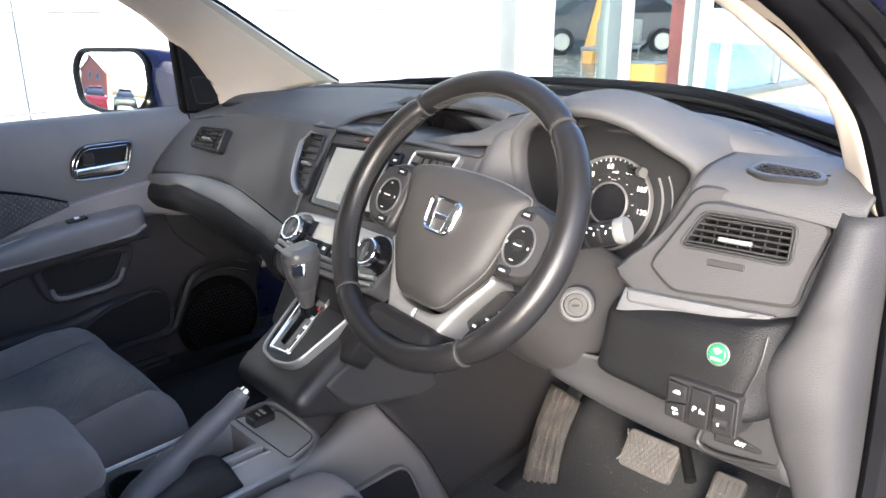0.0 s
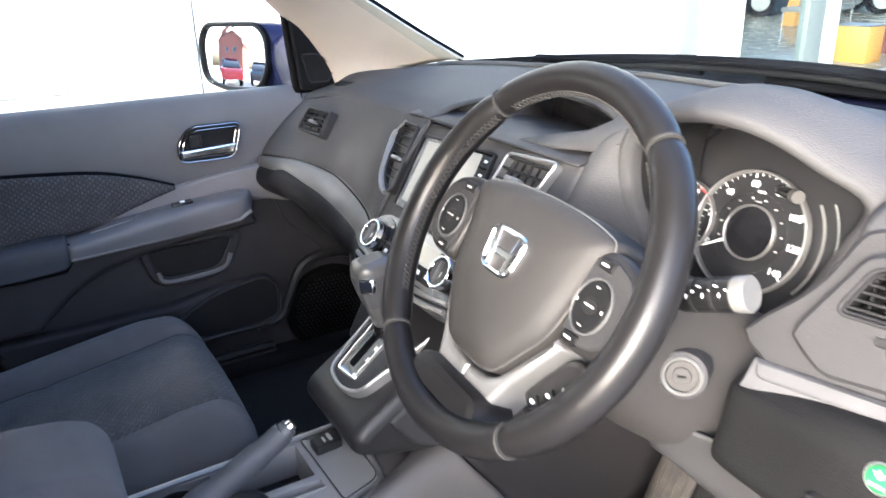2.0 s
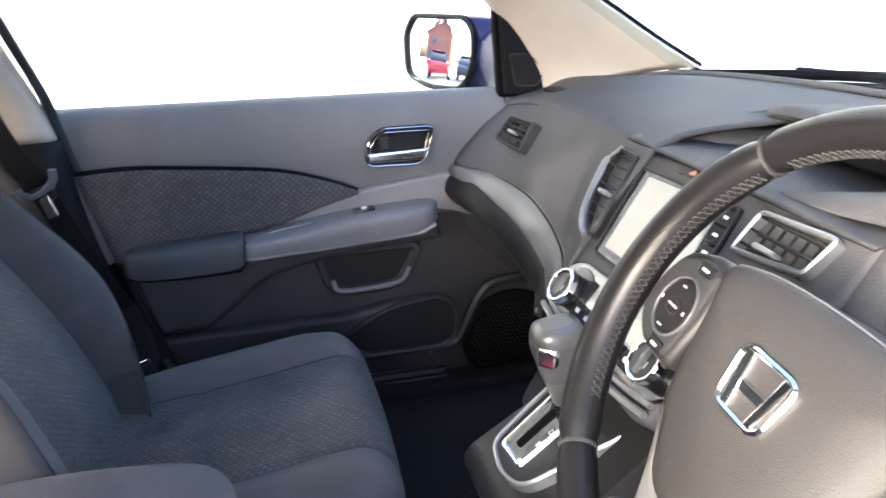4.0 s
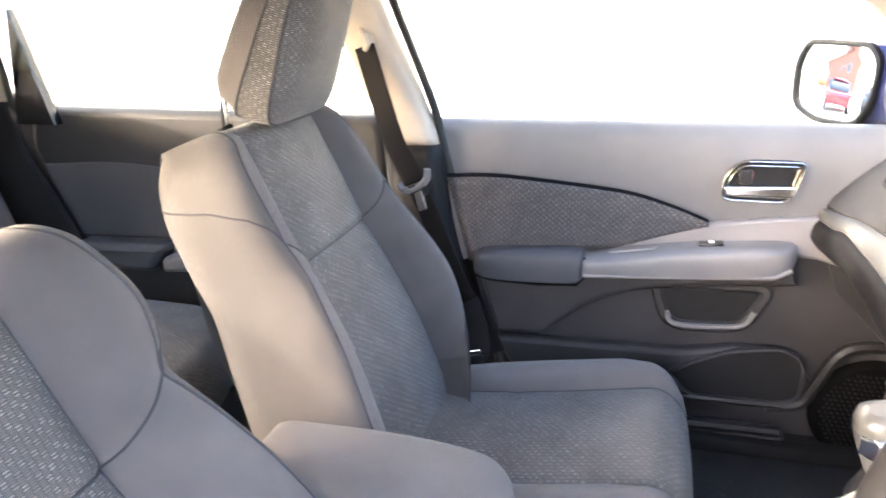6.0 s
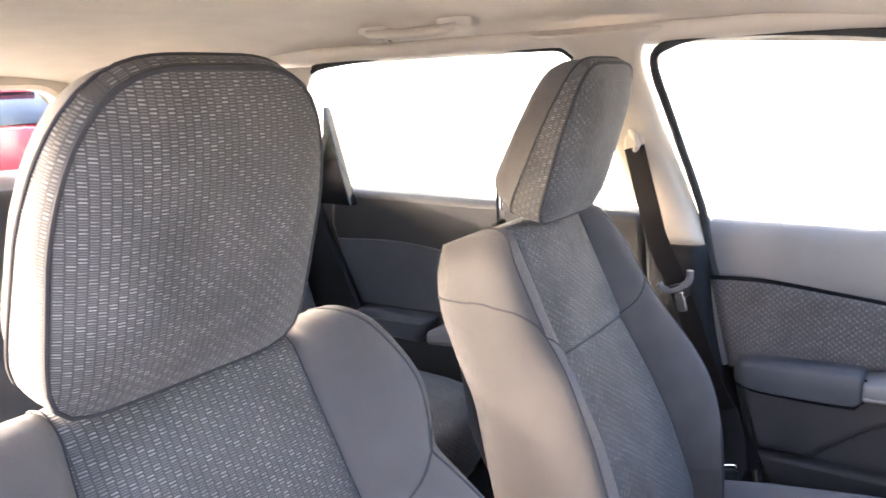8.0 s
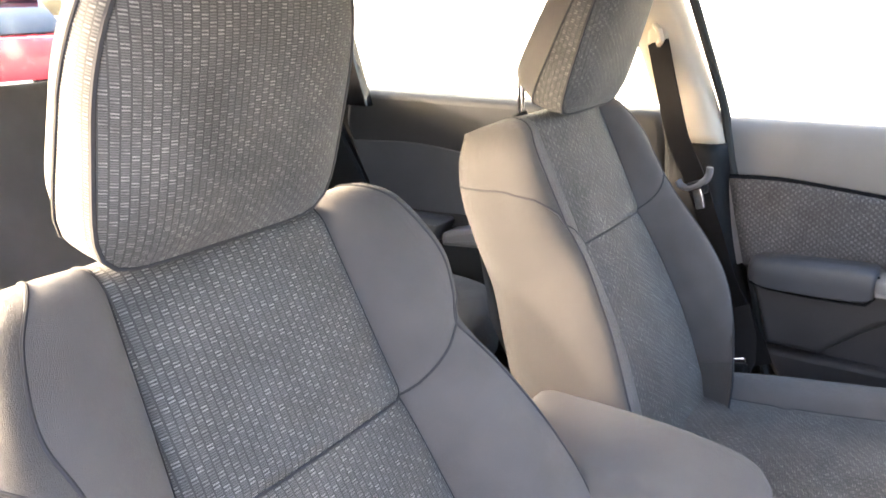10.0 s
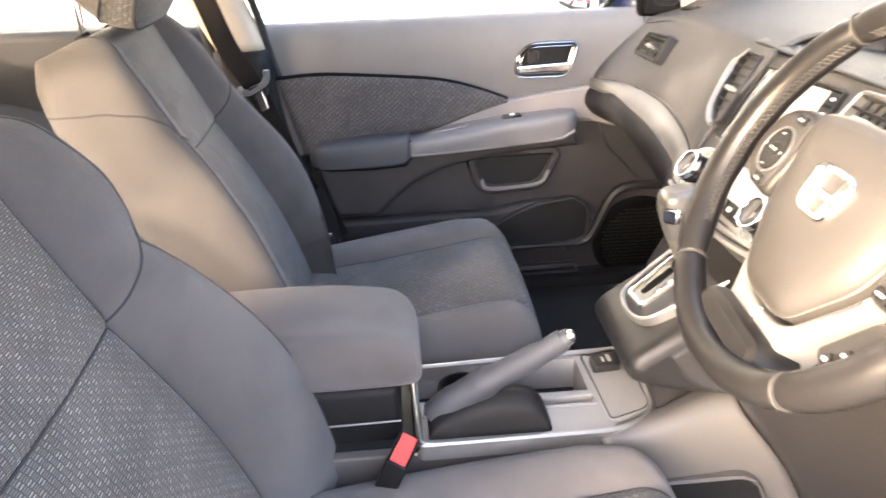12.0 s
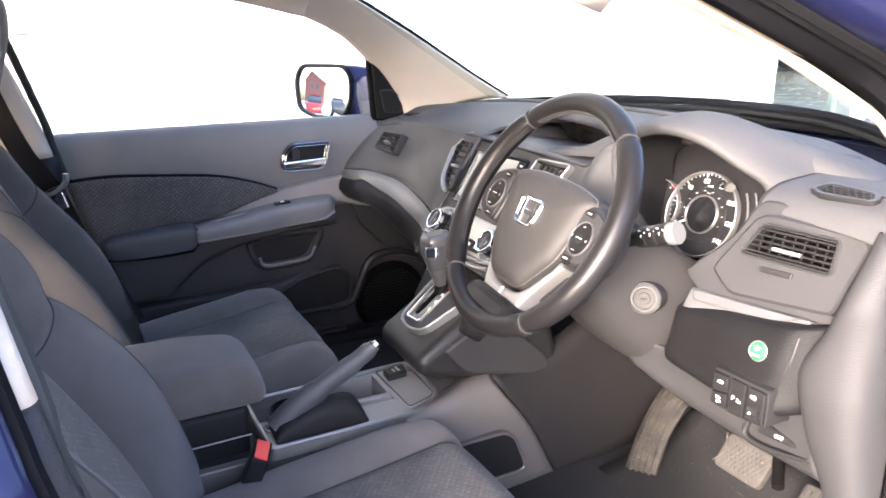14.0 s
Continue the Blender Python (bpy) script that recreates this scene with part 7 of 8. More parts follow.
fr = loft([[(0.060, 0.092, 0.606), (0.111, 0.083, 0.600), (0.122, 0.160, 0.493), (0.131, 0.225, 0.36)], [(0.060, 0.18, 0.606), (0.102, 0.17, 0.592), (0.118, 0.23, 0.49), (0.130, 0.29, 0.36)], [(0.060, 0.27, 0.64), (0.098, 0.26, 0.625), (0.115, 0.32, 0.51), (0.130, 0.38, 0.37)], [(0.060, 0.46, 0.74), (0.096, 0.46, 0.72), (0.115, 0.5, 0.54), (0.130, 0.55, 0.40)], [(0.060, 0.68, 0.76), (0.096, 0.68, 0.74), (0.115, 0.68, 0.60), (0.130, 0.68, 0.50)]], 5, 5)
thick(part("side_carpet", fr, TUNNEL, console, "smooth dark tunnel panel ahead of the joint"), 0.006, 1.0)
part("side_joint", tube(spline([(0.1135, 0.081, 0.607), (0.1185, 0.120, 0.550), (0.1255, 0.158, 0.493), (0.1305, 0.202, 0.415), (0.1345, 0.224, 0.36)], 5), 0.0013, 6), BLACK, console, "dark joint in the console side")
spk = Plane((0.170, 0, 0), (0, 1, 0), (-0.06, 0, 1))
pkt = rounded([Vector(p) for p in ((-0.060, 0.505), (0.090, 0.506), (0.114, 0.490), (0.145, 0.406), (-0.030, 0.406))], [0.02, 0.02, 0.02, 0.03, 0.03], 5)
part("side_pocket", ring_plate(pkt, inset(pkt, 0.006), spk, -0.02, 0.0095, 0.003), CONSOLE_SIDE, console, "moulded rim of the side pocket")
part("pocket_floor", slab(inset(pkt, 0.005), spk, -0.02, 0.0065, 0.0005), PLASTIC_DARK, console)
part("shelf_top", slab(box_outline(-0.09, 0.086, -0.035, 0.15, 0.02), top_pl, -0.01, 0.0015, 0.002), CONSOLE_SIDE, console, "flat shelf ahead of the tray")

# gear pod
pod = thing("gear_pod", "charcoal gear selector pod with silver edging", "gear console")
prof = rounded([Vector(p) for p in ((-0.072, 0.640), (-0.078, 0.668), (-0.066, 0.684), (0.13, 0.812), (0.20, 0.81), (0.26, 0.575), (0.19, 0.576), (0.095, 0.597), (-0.02, 0.622))], [0.02, 0.015, 0.02, 0.02, 0.02, 0.02, 0.03, 0.03, 0.02], 5)
part("body", slab(prof, yz, -0.085, 0.100, 0.022, 5), PLASTIC_SMOOTH, pod, "smooth charcoal pod")
sp2 = Plane((0.012, 0.028, 0.7595), (1, 0, 0), (0, 0.835, 0.565))
o = rounded([Vector(p) for p in ((-0.060, -0.094), (-0.006, -0.104), (0.040, -0.090), (0.066, 0.02), (0.084, 0.098), (-0.092, 0.098), (-0.084, 0.02))], [0.02, 0.03, 0.025, 0.04, 0.005, 0.005, 0.04], 6)
part("pod_edge", ring_plate(o, inset(o, 0.006), sp2, -0.02, 0.006, 0.002), SATIN, pod, "satin silver edge")
part("pod_top", slab(inset(o, 0.005), sp2, -0.01, 0.001, 0.001), PLASTIC, pod)
g = rounded([Vector(p) for p in ((-0.046, -0.085), (0.010, -0.080), (-0.002, 0.060), (-0.072, 0.060))], 0.008, 5)
part("gate_surround", ring_plate(g, inset(g, 0.0075), sp2, 0.0, 0.006, 0.003), CHROME, pod, "chrome gate surround")
part("gate", slab(inset(g, 0.007), sp2, 0.0, 0.003, 0.0005), GLOSS_BLACK, pod, "gloss black gate")
part("gate_slot", slab(rounded([Vector(p) for p in ((-0.030, -0.066), (-0.018, -0.066), (-0.032, 0.05), (-0.048, 0.05))], 0.003), sp2, 0.003, 0.0045, 0.0005), BLACK, pod)
for k, (ch, mat) in enumerate((("P", WHITE), ("R", RED), ("N", WHITE), ("D", WHITE), ("S", WHITE))):
    lettering(ch, sp2, -0.014 + 0.0025 * k, 0.036 - 0.02 * k, 0.010, mat, pod, "letter", c=0.0035)
part("release_cover", slab(box_outline(0.034, 0.042, -0.05, -0.03, 0.002), sp2, 0.0, 0.003, 0.001), PLASTIC_SMOOTH, pod)
kneepad = rounded([Vector(p) for p in ((-0.026, 0.686), (0.0, 0.703), (0.06, 0.724), (0.15, 0.690), (0.212, 0.630), (0.222, 0.598), (0.205, 0.585), (0.04, 0.622), (0.008, 0.640))], [0.01, 0.02, 0.04, 0.03, 0.02, 0.01, 0.02, 0.02, 0.02], 5)
part("knee_pad", slab(kneepad, Plane((0.098, 0, 0), (0, 1, 0), (0, 0, 1)), -0.004, 0.008, 0.008, 4), PLASTIC, pod, "coarse grained knee pad")

gl = thing("gear_lever", "grey automatic gear lever with chrome button", "gear lever")
base, topk = Vector((-0.018, 0.030, 0.762)), Vector((0.000, 0.008, 0.892))
kd = (topk - base)
path = [base + kd * t for t in (-0.05, 0.12, 0.2, 0.35, 0.55, 0.75, 0.9, 0.97, 1.0)]
part("shaft", tube([base - kd * 0.1, base + kd * 0.2], 0.008, 12), CHROME, gl)
part("gaiter_ring", tube(path[:2], [0.016, 0.013], 14), GLOSS_BLACK, gl)
ku, kv = Vector((1, 0, 0)), kd.cross(Vector((1, 0, 0))).normalized()


def knob_rows(levels, grow=0.0):
    rows = []
    for t, hx, hy in levels:
        sec = rounded([Vector(p) for p in ((-hx, -hy), (hx, -hy), (hx, hy), (-hx, hy))], min(hx, hy) * 0.9, 5)
        rows.append([base + kd * t + ku * p.x * (1 + grow) + kv * p.y * (1 + grow) for p in sec + sec[:1]])
    return rows


rows = knob_rows(((0.10, 0.011, 0.011), (0.22, 0.0135, 0.014), (0.40, 0.0185, 0.020), (0.60, 0.0235, 0.026), (0.78, 0.0265, 0.030), (0.90, 0.0265, 0.030), (0.97, 0.023, 0.027), (1.0, 0.014, 0.018)))
bm = skin(rows)
bm.faces.new([bm.verts.new(p) for p in rows[-1][:-1]])
part("knob", bm, PEWTER, gl, "grey moulded grip", 60)
part("knob_plate", skin(knob_rows(((0.42, 0.0192, 0.0206), (0.60, 0.0235, 0.026), (0.78, 0.0265, 0.030), (0.84, 0.0268, 0.0302)), 0.03)), BRUSHED, gl, "satin silver shell", 60)
bp = Plane(base + kd * 0.75 + Vector((0.022, -0.020, 0)), (0.72, 0.69, 0), (0, 0, 1))
bt = part("release_button", slab(rounded([Vector(p) for p in ((-0.011, -0.013), (0.011, -0.013), (0.012, 0.010), (-0.011, 0.012))], 0.004), bp, -0.01, 0.0045, 0.003), CHROME, gl, "chrome release button")

hb = thing("handbrake", "raised grey handbrake lever with chrome button", "handbrake")
h0, h1 = Vector((0.072, -0.345, 0.592)), Vector((0.096, -0.160, 0.728))
mid = h0.lerp(h1, 0.45) + Vector((0, 0, 0.006))
part("lever", tube(spline([h0, h0.lerp(h1, 0.2) + Vector((0, 0, 0.008)), mid, h0.lerp(h1, 0.8), h1 - (h1 - h0) * 0.05], 5), [0.022] * 5 + [0.020] * 5 + [0.0165] * 5 + [0.0145] * 5 + [0.0135], 14, flat=1.15), ARM_SKIN, hb, "smooth grey lever")
part("collar", tube([h1 - (h1 - h0) * 0.05, h1 - (h1 - h0) * 0.01], [0.0125, 0.0115], 14), BRUSHED, hb)
part("button", tube([h1 - (h1 - h0) * 0.02, h1 + (h1 - h0) * 0.015], [0.0085, 0.0075], 12), CHROME, hb, "chrome push button")
gsec = [[(0.052, y, ZC - 0.004), (0.058, y, ZC + h * 0.7), (0.084, y, ZC + h), (0.106, y, ZC + h * 0.7), (0.114, y, ZC - 0.004)] for y, h in ((-0.358, 0.004), (-0.345, 0.022), (-0.31, 0.038), (-0.26, 0.052), (-0.215, 0.050), (-0.195, 0.030), (-0.185, 0.004))]
part("gaiter", loft(gsec, 5, 5), PLASTIC_DARK, hb, "dark moulded boot")

ar = thing("armrest", "padded grey cloth centre armrest between the seats", "armrest")
rows = []
for y, top, hw in ((-0.362, 0.685, 0.068), (-0.372, 0.717, 0.078), (-0.405, 0.738, 0.084), (-0.50, 0.748, 0.086), (-0.62, 0.748, 0.086), (-0.68, 0.743, 0.082), (-0.695, 0.70, 0.075)):
    bot = 0.655 if y < -0.37 else 0.668
    sec = rounded([Vector(p) for p in ((-hw, bot), (hw, bot), (hw, top), (-hw, top))], 0.026, 5)
    rows.append([(0.012 + p.x, y, p.y) for p in sec + sec[:1]])
bm = loft(rows, 4, 1)
bm.faces.new([bm.verts.new(p) for p in rows[0][:-1]])
bm.faces.new([bm.verts.new(p) for p in rows[-1][:-1]])
part("lid", bm, FABRIC, ar, "padded cloth lid", 50)
part("box", block((-0.062, -0.68, 0.55), (0.09, -0.395, 0.658), bevel=0.012, steps=3), PLASTIC_DARK, ar, "dark storage box")
part("seam", tube([(0.0925, -0.395, 0.605), (0.0925, -0.66, 0.60)], 0.0016, 6), DECOR, ar)

bk = thing("belt_buckle", "black seat belt buckle with red release button", "seat belt buckle")
q0, q1 = Vector((0.152, -0.455, 0.46)), Vector((0.160, -0.393, 0.610))
bd = (q1 - q0).normalized()
across = Vector((0.94, -0.34, 0))
top_face = Plane(q1, across, bd.cross(across))
part("body", slab(box_outline(-0.032, 0.032, -0.015, 0.015, 0.004), top_face, -0.16, 0.0, 0.003), BLACK_SATIN, bk)
part("release", slab(box_outline(-0.027, 0.027, -0.011, 0.011, 0.002), top_face, -0.004, 0.002, 0.001), RED, bk, "red release button")

# ---- seats ----


def front_seat(cx, y0, z0, label, sgn, lift=0.0, wide=1.0, long=0.43, rise=0.016, waist=0.212, outer=0.77, sink=0.0):
    """A cloth front seat: cushion, reclined back with side bolsters, head restraint."""
    st = thing("front_seat", label, "car seat", "front seats")
    es, ew = Vector((0, -0.40, 0.917)).normalized(), Vector((0, 0.917, 0.40)).normalized()
    O = Vector((cx, y0, z0))

    def along(pts, s):
        for (a, p), (b, q) in zip(pts, pts[1:]):
            if s <= b:
                f = max(0.0, (s - a) / (b - a))
                k = pts.index((a, p))
                (a0, p0), (b1, q1) = pts[max(0, k - 1)], pts[min(len(pts) - 1, k + 2)]
                m0, m1 = (q - p0) / (b - a0) * (b - a), (q1 - p) / (b1 - a) * (b - a)
                return (2 * f ** 3 - 3 * f * f + 1) * p + (f ** 3 - 2 * f * f + f) * m0 + (3 * f * f - 2 * f ** 3) * q + (f ** 3 - f * f) * m1
        return pts[-1][1]

    def inner(s):
        return along(((-0.06, 0.160), (0.12, 0.156), (0.26, 0.143), (0.38, 0.132), (0.56, 0.120), (0.60, 0.117)), s)

    def crest(s, side=1):
        slim = outer * (1 - 0.42 * max(0.0, 1 - s / 0.19) ** 1.5 * (outer < 1)) if side * sgn > 0 else 1.0
        return slim * wide * along(((-0.06, 0.258), (0.0, 0.270), (0.13, 0.268), (0.25, 0.240), (0.33, 0.216), (0.383, waist), (0.42, max(0.206, waist - 0.002)), (0.46, 0.208 if sgn < 0 else 0.214), (0.50, 0.196 if sgn < 0 else 0.207), (0.54, 0.172 if sgn < 0 else 0.190), (0.60, 0.140)), s)

    def half(s, side=1):
        return crest(s, side) + along(((-0.06, 0.02), (0.30, 0.026), (0.40, 0.034), (0.54, 0.034), (0.60, 0.05)), s)

    def bolster(s):
        return along(((-0.06, 0.050), (0.0, 0.066), (0.12, 0.082), (0.22, 0.082), (0.31, 0.068), (0.36, 0.054 if waist < 0.205 else 0.058), (0.385, 0.045 if waist < 0.205 else 0.054), (0.42, 0.050), (0.46, 0.047), (0.52, 0.034), (0.60, 0.012)), s)
    TOP = 0.524 if sgn < 0 else 0.535

    def spine(q):
        """Along the back from the cushion over the top: height and depth."""
        if q <= TOP:
            return q, 0.0
        a = min(1.0, (q - TOP) / 0.07) * math.pi / 2
        return TOP + 0.036 * math.sin(a), -0.042 * (1 - math.cos(a))

    def groove(q):
        return -0.007 * math.exp(-((q - 0.334) / 0.006) ** 2)

    def crease(f):
        """Where the seam between shoulder and lower bolster runs, from the insert (0) over the crest (1) to the rear edge (2)."""
        return 0.334 + 0.050 * f if f < 1 else 0.384 + 0.105 * (f - 1) ** 0.7

    def surf(f, q, s=1):
        """f from -1 to 1 across the insert; beyond it 1 to 2 up to the crest and 2 to 3 down its outer side."""
        sp, w = spine(q)
        a = abs(f)
        n, c, h = inner(sp), crest(sp, f), half(sp, f)
        top = max(0.0, (q - TOP) / 0.07)
        if a <= 1:
            u = a * n
            w += 0.008 * math.cos(math.pi / 2 * a) + (0.010 * math.sin(math.pi * min(1, max(0, q / 0.334))) if q < 0.334 else 0.004) + groove(q)
            w -= 0.007 * math.exp(-((u - n) / 0.006) ** 2)
        elif a <= 2:
            g = a - 1
            u = n + (c - n) * g
            w += bolster(sp) * math.sin(math.pi / 2 * g ** 0.8) ** 1.1 + (1 - g) * ((0.010 * math.sin(math.pi * min(1, max(0, q / 0.334))) if q < 0.334 else 0.004) + groove(q))
            w -= 0.007 * math.exp(-((u - n) / 0.006) ** 2) + 0.007 * (1 - 0.75 * g) * math.exp(-((sp - crease(g)) / 0.008) ** 2)
        else:
            g = a - 2
            u = c + (h - c) * math.sin(math.pi / 2 * g)
            w += bolster(sp) - (bolster(sp) + 0.02) * (1 - math.cos(math.pi / 2 * g)) - 0.0018 * math.exp(-((sp - crease(1 + 0.4 * g)) / 0.010) ** 2)
        return O + Vector((math.copysign(u, f), 0, 0)) + es * sp + ew * w
    N = 40
    qs_low = [-0.05 + 0.384 * i / N for i in range(N + 1)]
    qs_up = [0.334 + (TOP + 0.07 - 0.334) * i / N for i in range(N + 1)]
    us = [-1 + 2 * i / 20 for i in range(21)]
    part("lower_insert", skin([[surf(u, q) for u in us] for q in qs_low], mapping=lambda p: ((p - O).x, (p - O).dot(es))), WEAVE, st, "patterned cloth centre panel", 60)
    part("upper_insert", skin([[surf(u, q) for u in us] for q in qs_up], mapping=lambda p: ((p - O).x, (p - O).dot(es))), WEAVE, st, "patterned cloth centre panel", 60)
    part("cross_seam", tube([surf(u, 0.334) + ew * 0.001 for u in us], 0.0018, 6), PIPING, st)
    qs = qs_low + qs_up[1:]
    for s in (-1, 1):
        rows = [[surf(s * (1.0001 + 0.9999 * i / 12), q) for i in range(13)] for q in qs]
        part("bolster", skin(rows), FABRIC, st, "plain charcoal cloth bolster", 60)

        def side_row(q):
            sp0 = spine(q)[0]
            out = [surf(s * (2.0001 + i / 6), q) for i in range(6)]
            p = surf(s * 3, q)
            back = O + Vector((s * (half(sp0, s) - 0.004), 0, 0)) + es * sp0 + ew * (-0.088 + 0.02 * max(0, (q - TOP) / 0.07))
            return out + [p, p.lerp(back, 0.35) + Vector((s * 0.008, 0, 0)), p.lerp(back, 0.7) + Vector((s * 0.008, 0, 0)), back]
        side = [side_row(q) for q in qs]
        part("side_panel", skin(side), FABRIC_SIDE, st, "brownish grey cloth side", 60)
        part("edge_piping", tube([r[0] + ew * -0.0004 for r in side], 0.0018, 6), PIPING, st)
        part("insert_piping", tube([surf(s, q) - ew * 0.001 for q in qs], 0.0024, 6), PIPING, st)
        cs = []
        for i in range(25):
            f = 2 * i / 24
            if f < 1:
                cs.append(surf(s * (1.0001 + f), crease(f)) + ew * 0.0004)
            else:
                row = spline(side_row(crease(f)), 8)
                cs.append(row[min(len(row) - 1, int((f - 1) * (len(row) - 1)))] + Vector((s * 0.0004, 0, 0)))
        part("bolster_seam", tube(cs, 0.0016, 6), PIPING, st)
    last = [surf(-2.999 + 5.998 * i / 20, qs[-1]) for i in range(21)]
    hb_ = half(TOP) - 0.012
    back_top = [O + Vector((-hb_ + 2 * hb_ * i / 20, 0, 0)) + es * (TOP + 0.03) + ew * -0.07 for i in range(21)]
    def across(w, i, k=1.0):
        u = -w + 2 * w * i / 20
        return u * outer * k if u * sgn > 0 else u
    back_low = [O + Vector((across(0.24, i, 0.72 if outer < 1 else 1.0), 0, 0)) + es * -0.05 + ew * -0.09 for i in range(21)]
    back_mid = [O + Vector((across(0.258, i), 0, 0)) + es * 0.28 + ew * -0.10 for i in range(21)]
    back_up = [O + Vector((-hb_ + 2 * hb_ * i / 20, 0, 0)) + es * TOP + ew * -0.085 for i in range(21)]
    part("back_shell", skin([last, back_top, back_up, back_mid, back_low]), FABRIC_SIDE, st, "plain cloth seat back", 60)

    # head restraint
    hs, hw_ = Vector((0, 0.31, 0.951)).normalized(), Vector((0, 0.951, -0.31)).normalized()
    HO = O + Vector((lift, -0.230 - 0.3 * lift, 0.533 if sgn > 0 else 0.519))
    HH = 0.252 + 0.65 * lift + (0.008 if sgn < 0 else 0.0)

    def outline(a, f):
        """A point of the restraint's outline: squarer below, rounder and narrower above."""
        ex, ey = math.cos(a), math.sin(a)
        k = (4.2 if sgn > 0 else 6.0) if ey > 0 else 7.0
        m = (abs(ex / (0.124 if sgn > 0 else 0.113)) ** k + abs(ey / (HH / 2)) ** k) ** (-1 / k)
        x, y = ex * m, ey * m
        return x * f * (1.0 - (0.22 if sgn > 0 else 0.19) * max(0, y * f / (HH / 2)) ** 1.6), HH / 2 + y * f
    n = 20
    grid = []
    for j in range(n + 1):
        v = -1 + 2 * j / n
        row = []
        for i in range(n + 1):
            u = -1 + 2 * i / n
            x, y = u * math.sqrt(1 - v * v / 2), v * math.sqrt(1 - u * u / 2)
            r = math.hypot(x, y)
            px, py = outline(math.atan2(y, x), r * 0.965)
            row.append(HO + Vector((px, 0, 0)) + hs * py + hw_ * (0.078 - 0.023 * r ** 3.4))
        grid.append(row)
    hr = part("head_restraint", skin(grid, mapping=lambda p: ((p - HO).x * 1.2, (p - HO).dot(hs) * 1.2)), WEAVE, st, "patterned cloth head restraint", 70)

    def sring(f, c, deep=0.0):
        out = []
        for i in range(65):
            px, py = outline(2 * math.pi * i / 64 - math.pi / 2, f)
            out.append(HO + Vector((px, 0, 0)) + hs * py + hw_ * (c - deep * (1 - py / HH)))
        return out
    band = [sring(0.965, 0.055), sring(0.988, 0.050, 0.004), sring(1.002, 0.045, 0.013), sring(1.006, 0.040, 0.024), sring(1.002, 0.035, 0.034)]
    cols = [[r[i] for r in band] for i in range(65)]
    part("restraint_band", skin(cols, mapping=lambda p: ((p - HO).dot(hw_), (p - HO).dot(hs)) if abs((p - HO).x) > 0.085 else ((p - HO).x, (p - HO).dot(hw_))), WEAVE, hr, "patterned cloth side band", 70)
    rear = [sring(1.002, 0.035, 0.034), sring(0.955, 0.022, 0.036), sring(0.90, 0.004, 0.040), sring(0.80, -0.010, 0.044), sring(0.45, -0.020, 0.046), sring(0.02, -0.022, 0.046)]
    part("restraint_back", skin(rear), FABRIC, hr, "plain charcoal cloth back", 70)
    part("restraint_piping", tube(sring(0.975, 0.0535)[:-1], 0.0026, 6, True), PIPING, hr)
    part("restraint_piping", tube(sring(1.003, 0.035, 0.034)[:-1], 0.0018, 6, True), PIPING, hr)
    for u in (-0.07, 0.07):
        p = O + Vector((u, 0, 0)) + es * (TOP + 0.03) + ew * -0.045
        part("restraint_post", tube([p, p + Vector((0, 0.0, 0.09))], 0.006, 10), CHROME, st, "chrome post")
        part("post_guide", tube([p + es * -0.002, p + es * 0.012], 0.014, 14), PLASTIC_DARK, st)

    # cushion
    yb, yf = y0 - 0.03, y0 + long
    CIN = 0.145

    def chalf(t):
        return 0.232 + 0.034 * math.sin(math.pi * min(1, t * 1.05)) - (0.035 * max(0.0, 1 - t / 0.3) ** 1.5 if outer < 1 else 0.0)

    def cpath(t):
        """From back to front over the nose: position along and height."""
        if t < 0.8:
            f = t / 0.8
            return yb + (yf - 0.06 - yb) * f, z0 - sink + 0.012 + rise * f - 0.006 * math.sin(math.pi * f)
        a = (t - 0.8) / 0.2 * math.pi * 0.55
        return yf - 0.06 + 0.06 * math.sin(a), z0 - sink + 0.012 + rise - 0.085 * (1 - math.cos(a))

    def csurf(u, t):
        y, z = cpath(t)
        a = abs(u)
        h = chalf(t)
        fade = 1.0 if t < 0.7 else max(0.0, 1 - (t - 0.7) / 0.3)
        if a <= CIN:
            z += 0.010 * math.cos(math.pi / 2 * a / CIN) * fade - 0.006 * math.exp(-((a - CIN) / 0.006) ** 2) - 0.007 * math.exp(-((t - 0.34) / 0.012) ** 2)
            y += (1 - fade) * 0.012 * math.cos(math.pi / 2 * a / 0.26)
        else:
            k = min(1.0, (a - CIN) / (h - CIN))
            z += 0.030 * fade * math.sin(math.pi * k ** 0.9) ** 0.9 - 0.045 * k ** 4
            z -= 0.006 * math.exp(-((a - CIN) / 0.006) ** 2)
            y += (1 - fade) * (0.012 * math.cos(math.pi / 2 * a / 0.26) - 0.03 * k ** 3)
        return Vector((cx + u, y, z))
    ts = [i / 40 for i in range(41)]
    uc = [-CIN + 2 * CIN * i / 20 for i in range(21)]
    part("cushion_insert", skin([[csurf(u, t) for u in uc] for t in ts]), WEAVE, st, "patterned cloth cushion centre", 60)
    part("cushion_seam", tube([csurf(u, 0.34) + Vector((0, 0, 0.001)) for u in uc], 0.0018, 6), PIPING, st)
    for s in (-1, 1):
        rows = [[csurf(s * (CIN + (chalf(t) - CIN) * i / 12), t) for i in range(13)] for t in ts]
        part("cushion_bolster", skin(rows), FABRIC, st, "plain charcoal cloth cushion side", 60)
        skirt = [[r[-1], r[-1] + Vector((s * 0.008, 0, -0.03)), r[-1] + Vector((s * 0.006, -0.004, -0.09)), Vector((r[-1].x - s * 0.01, r[-1].y - 0.02, 0.42))] for r in rows]
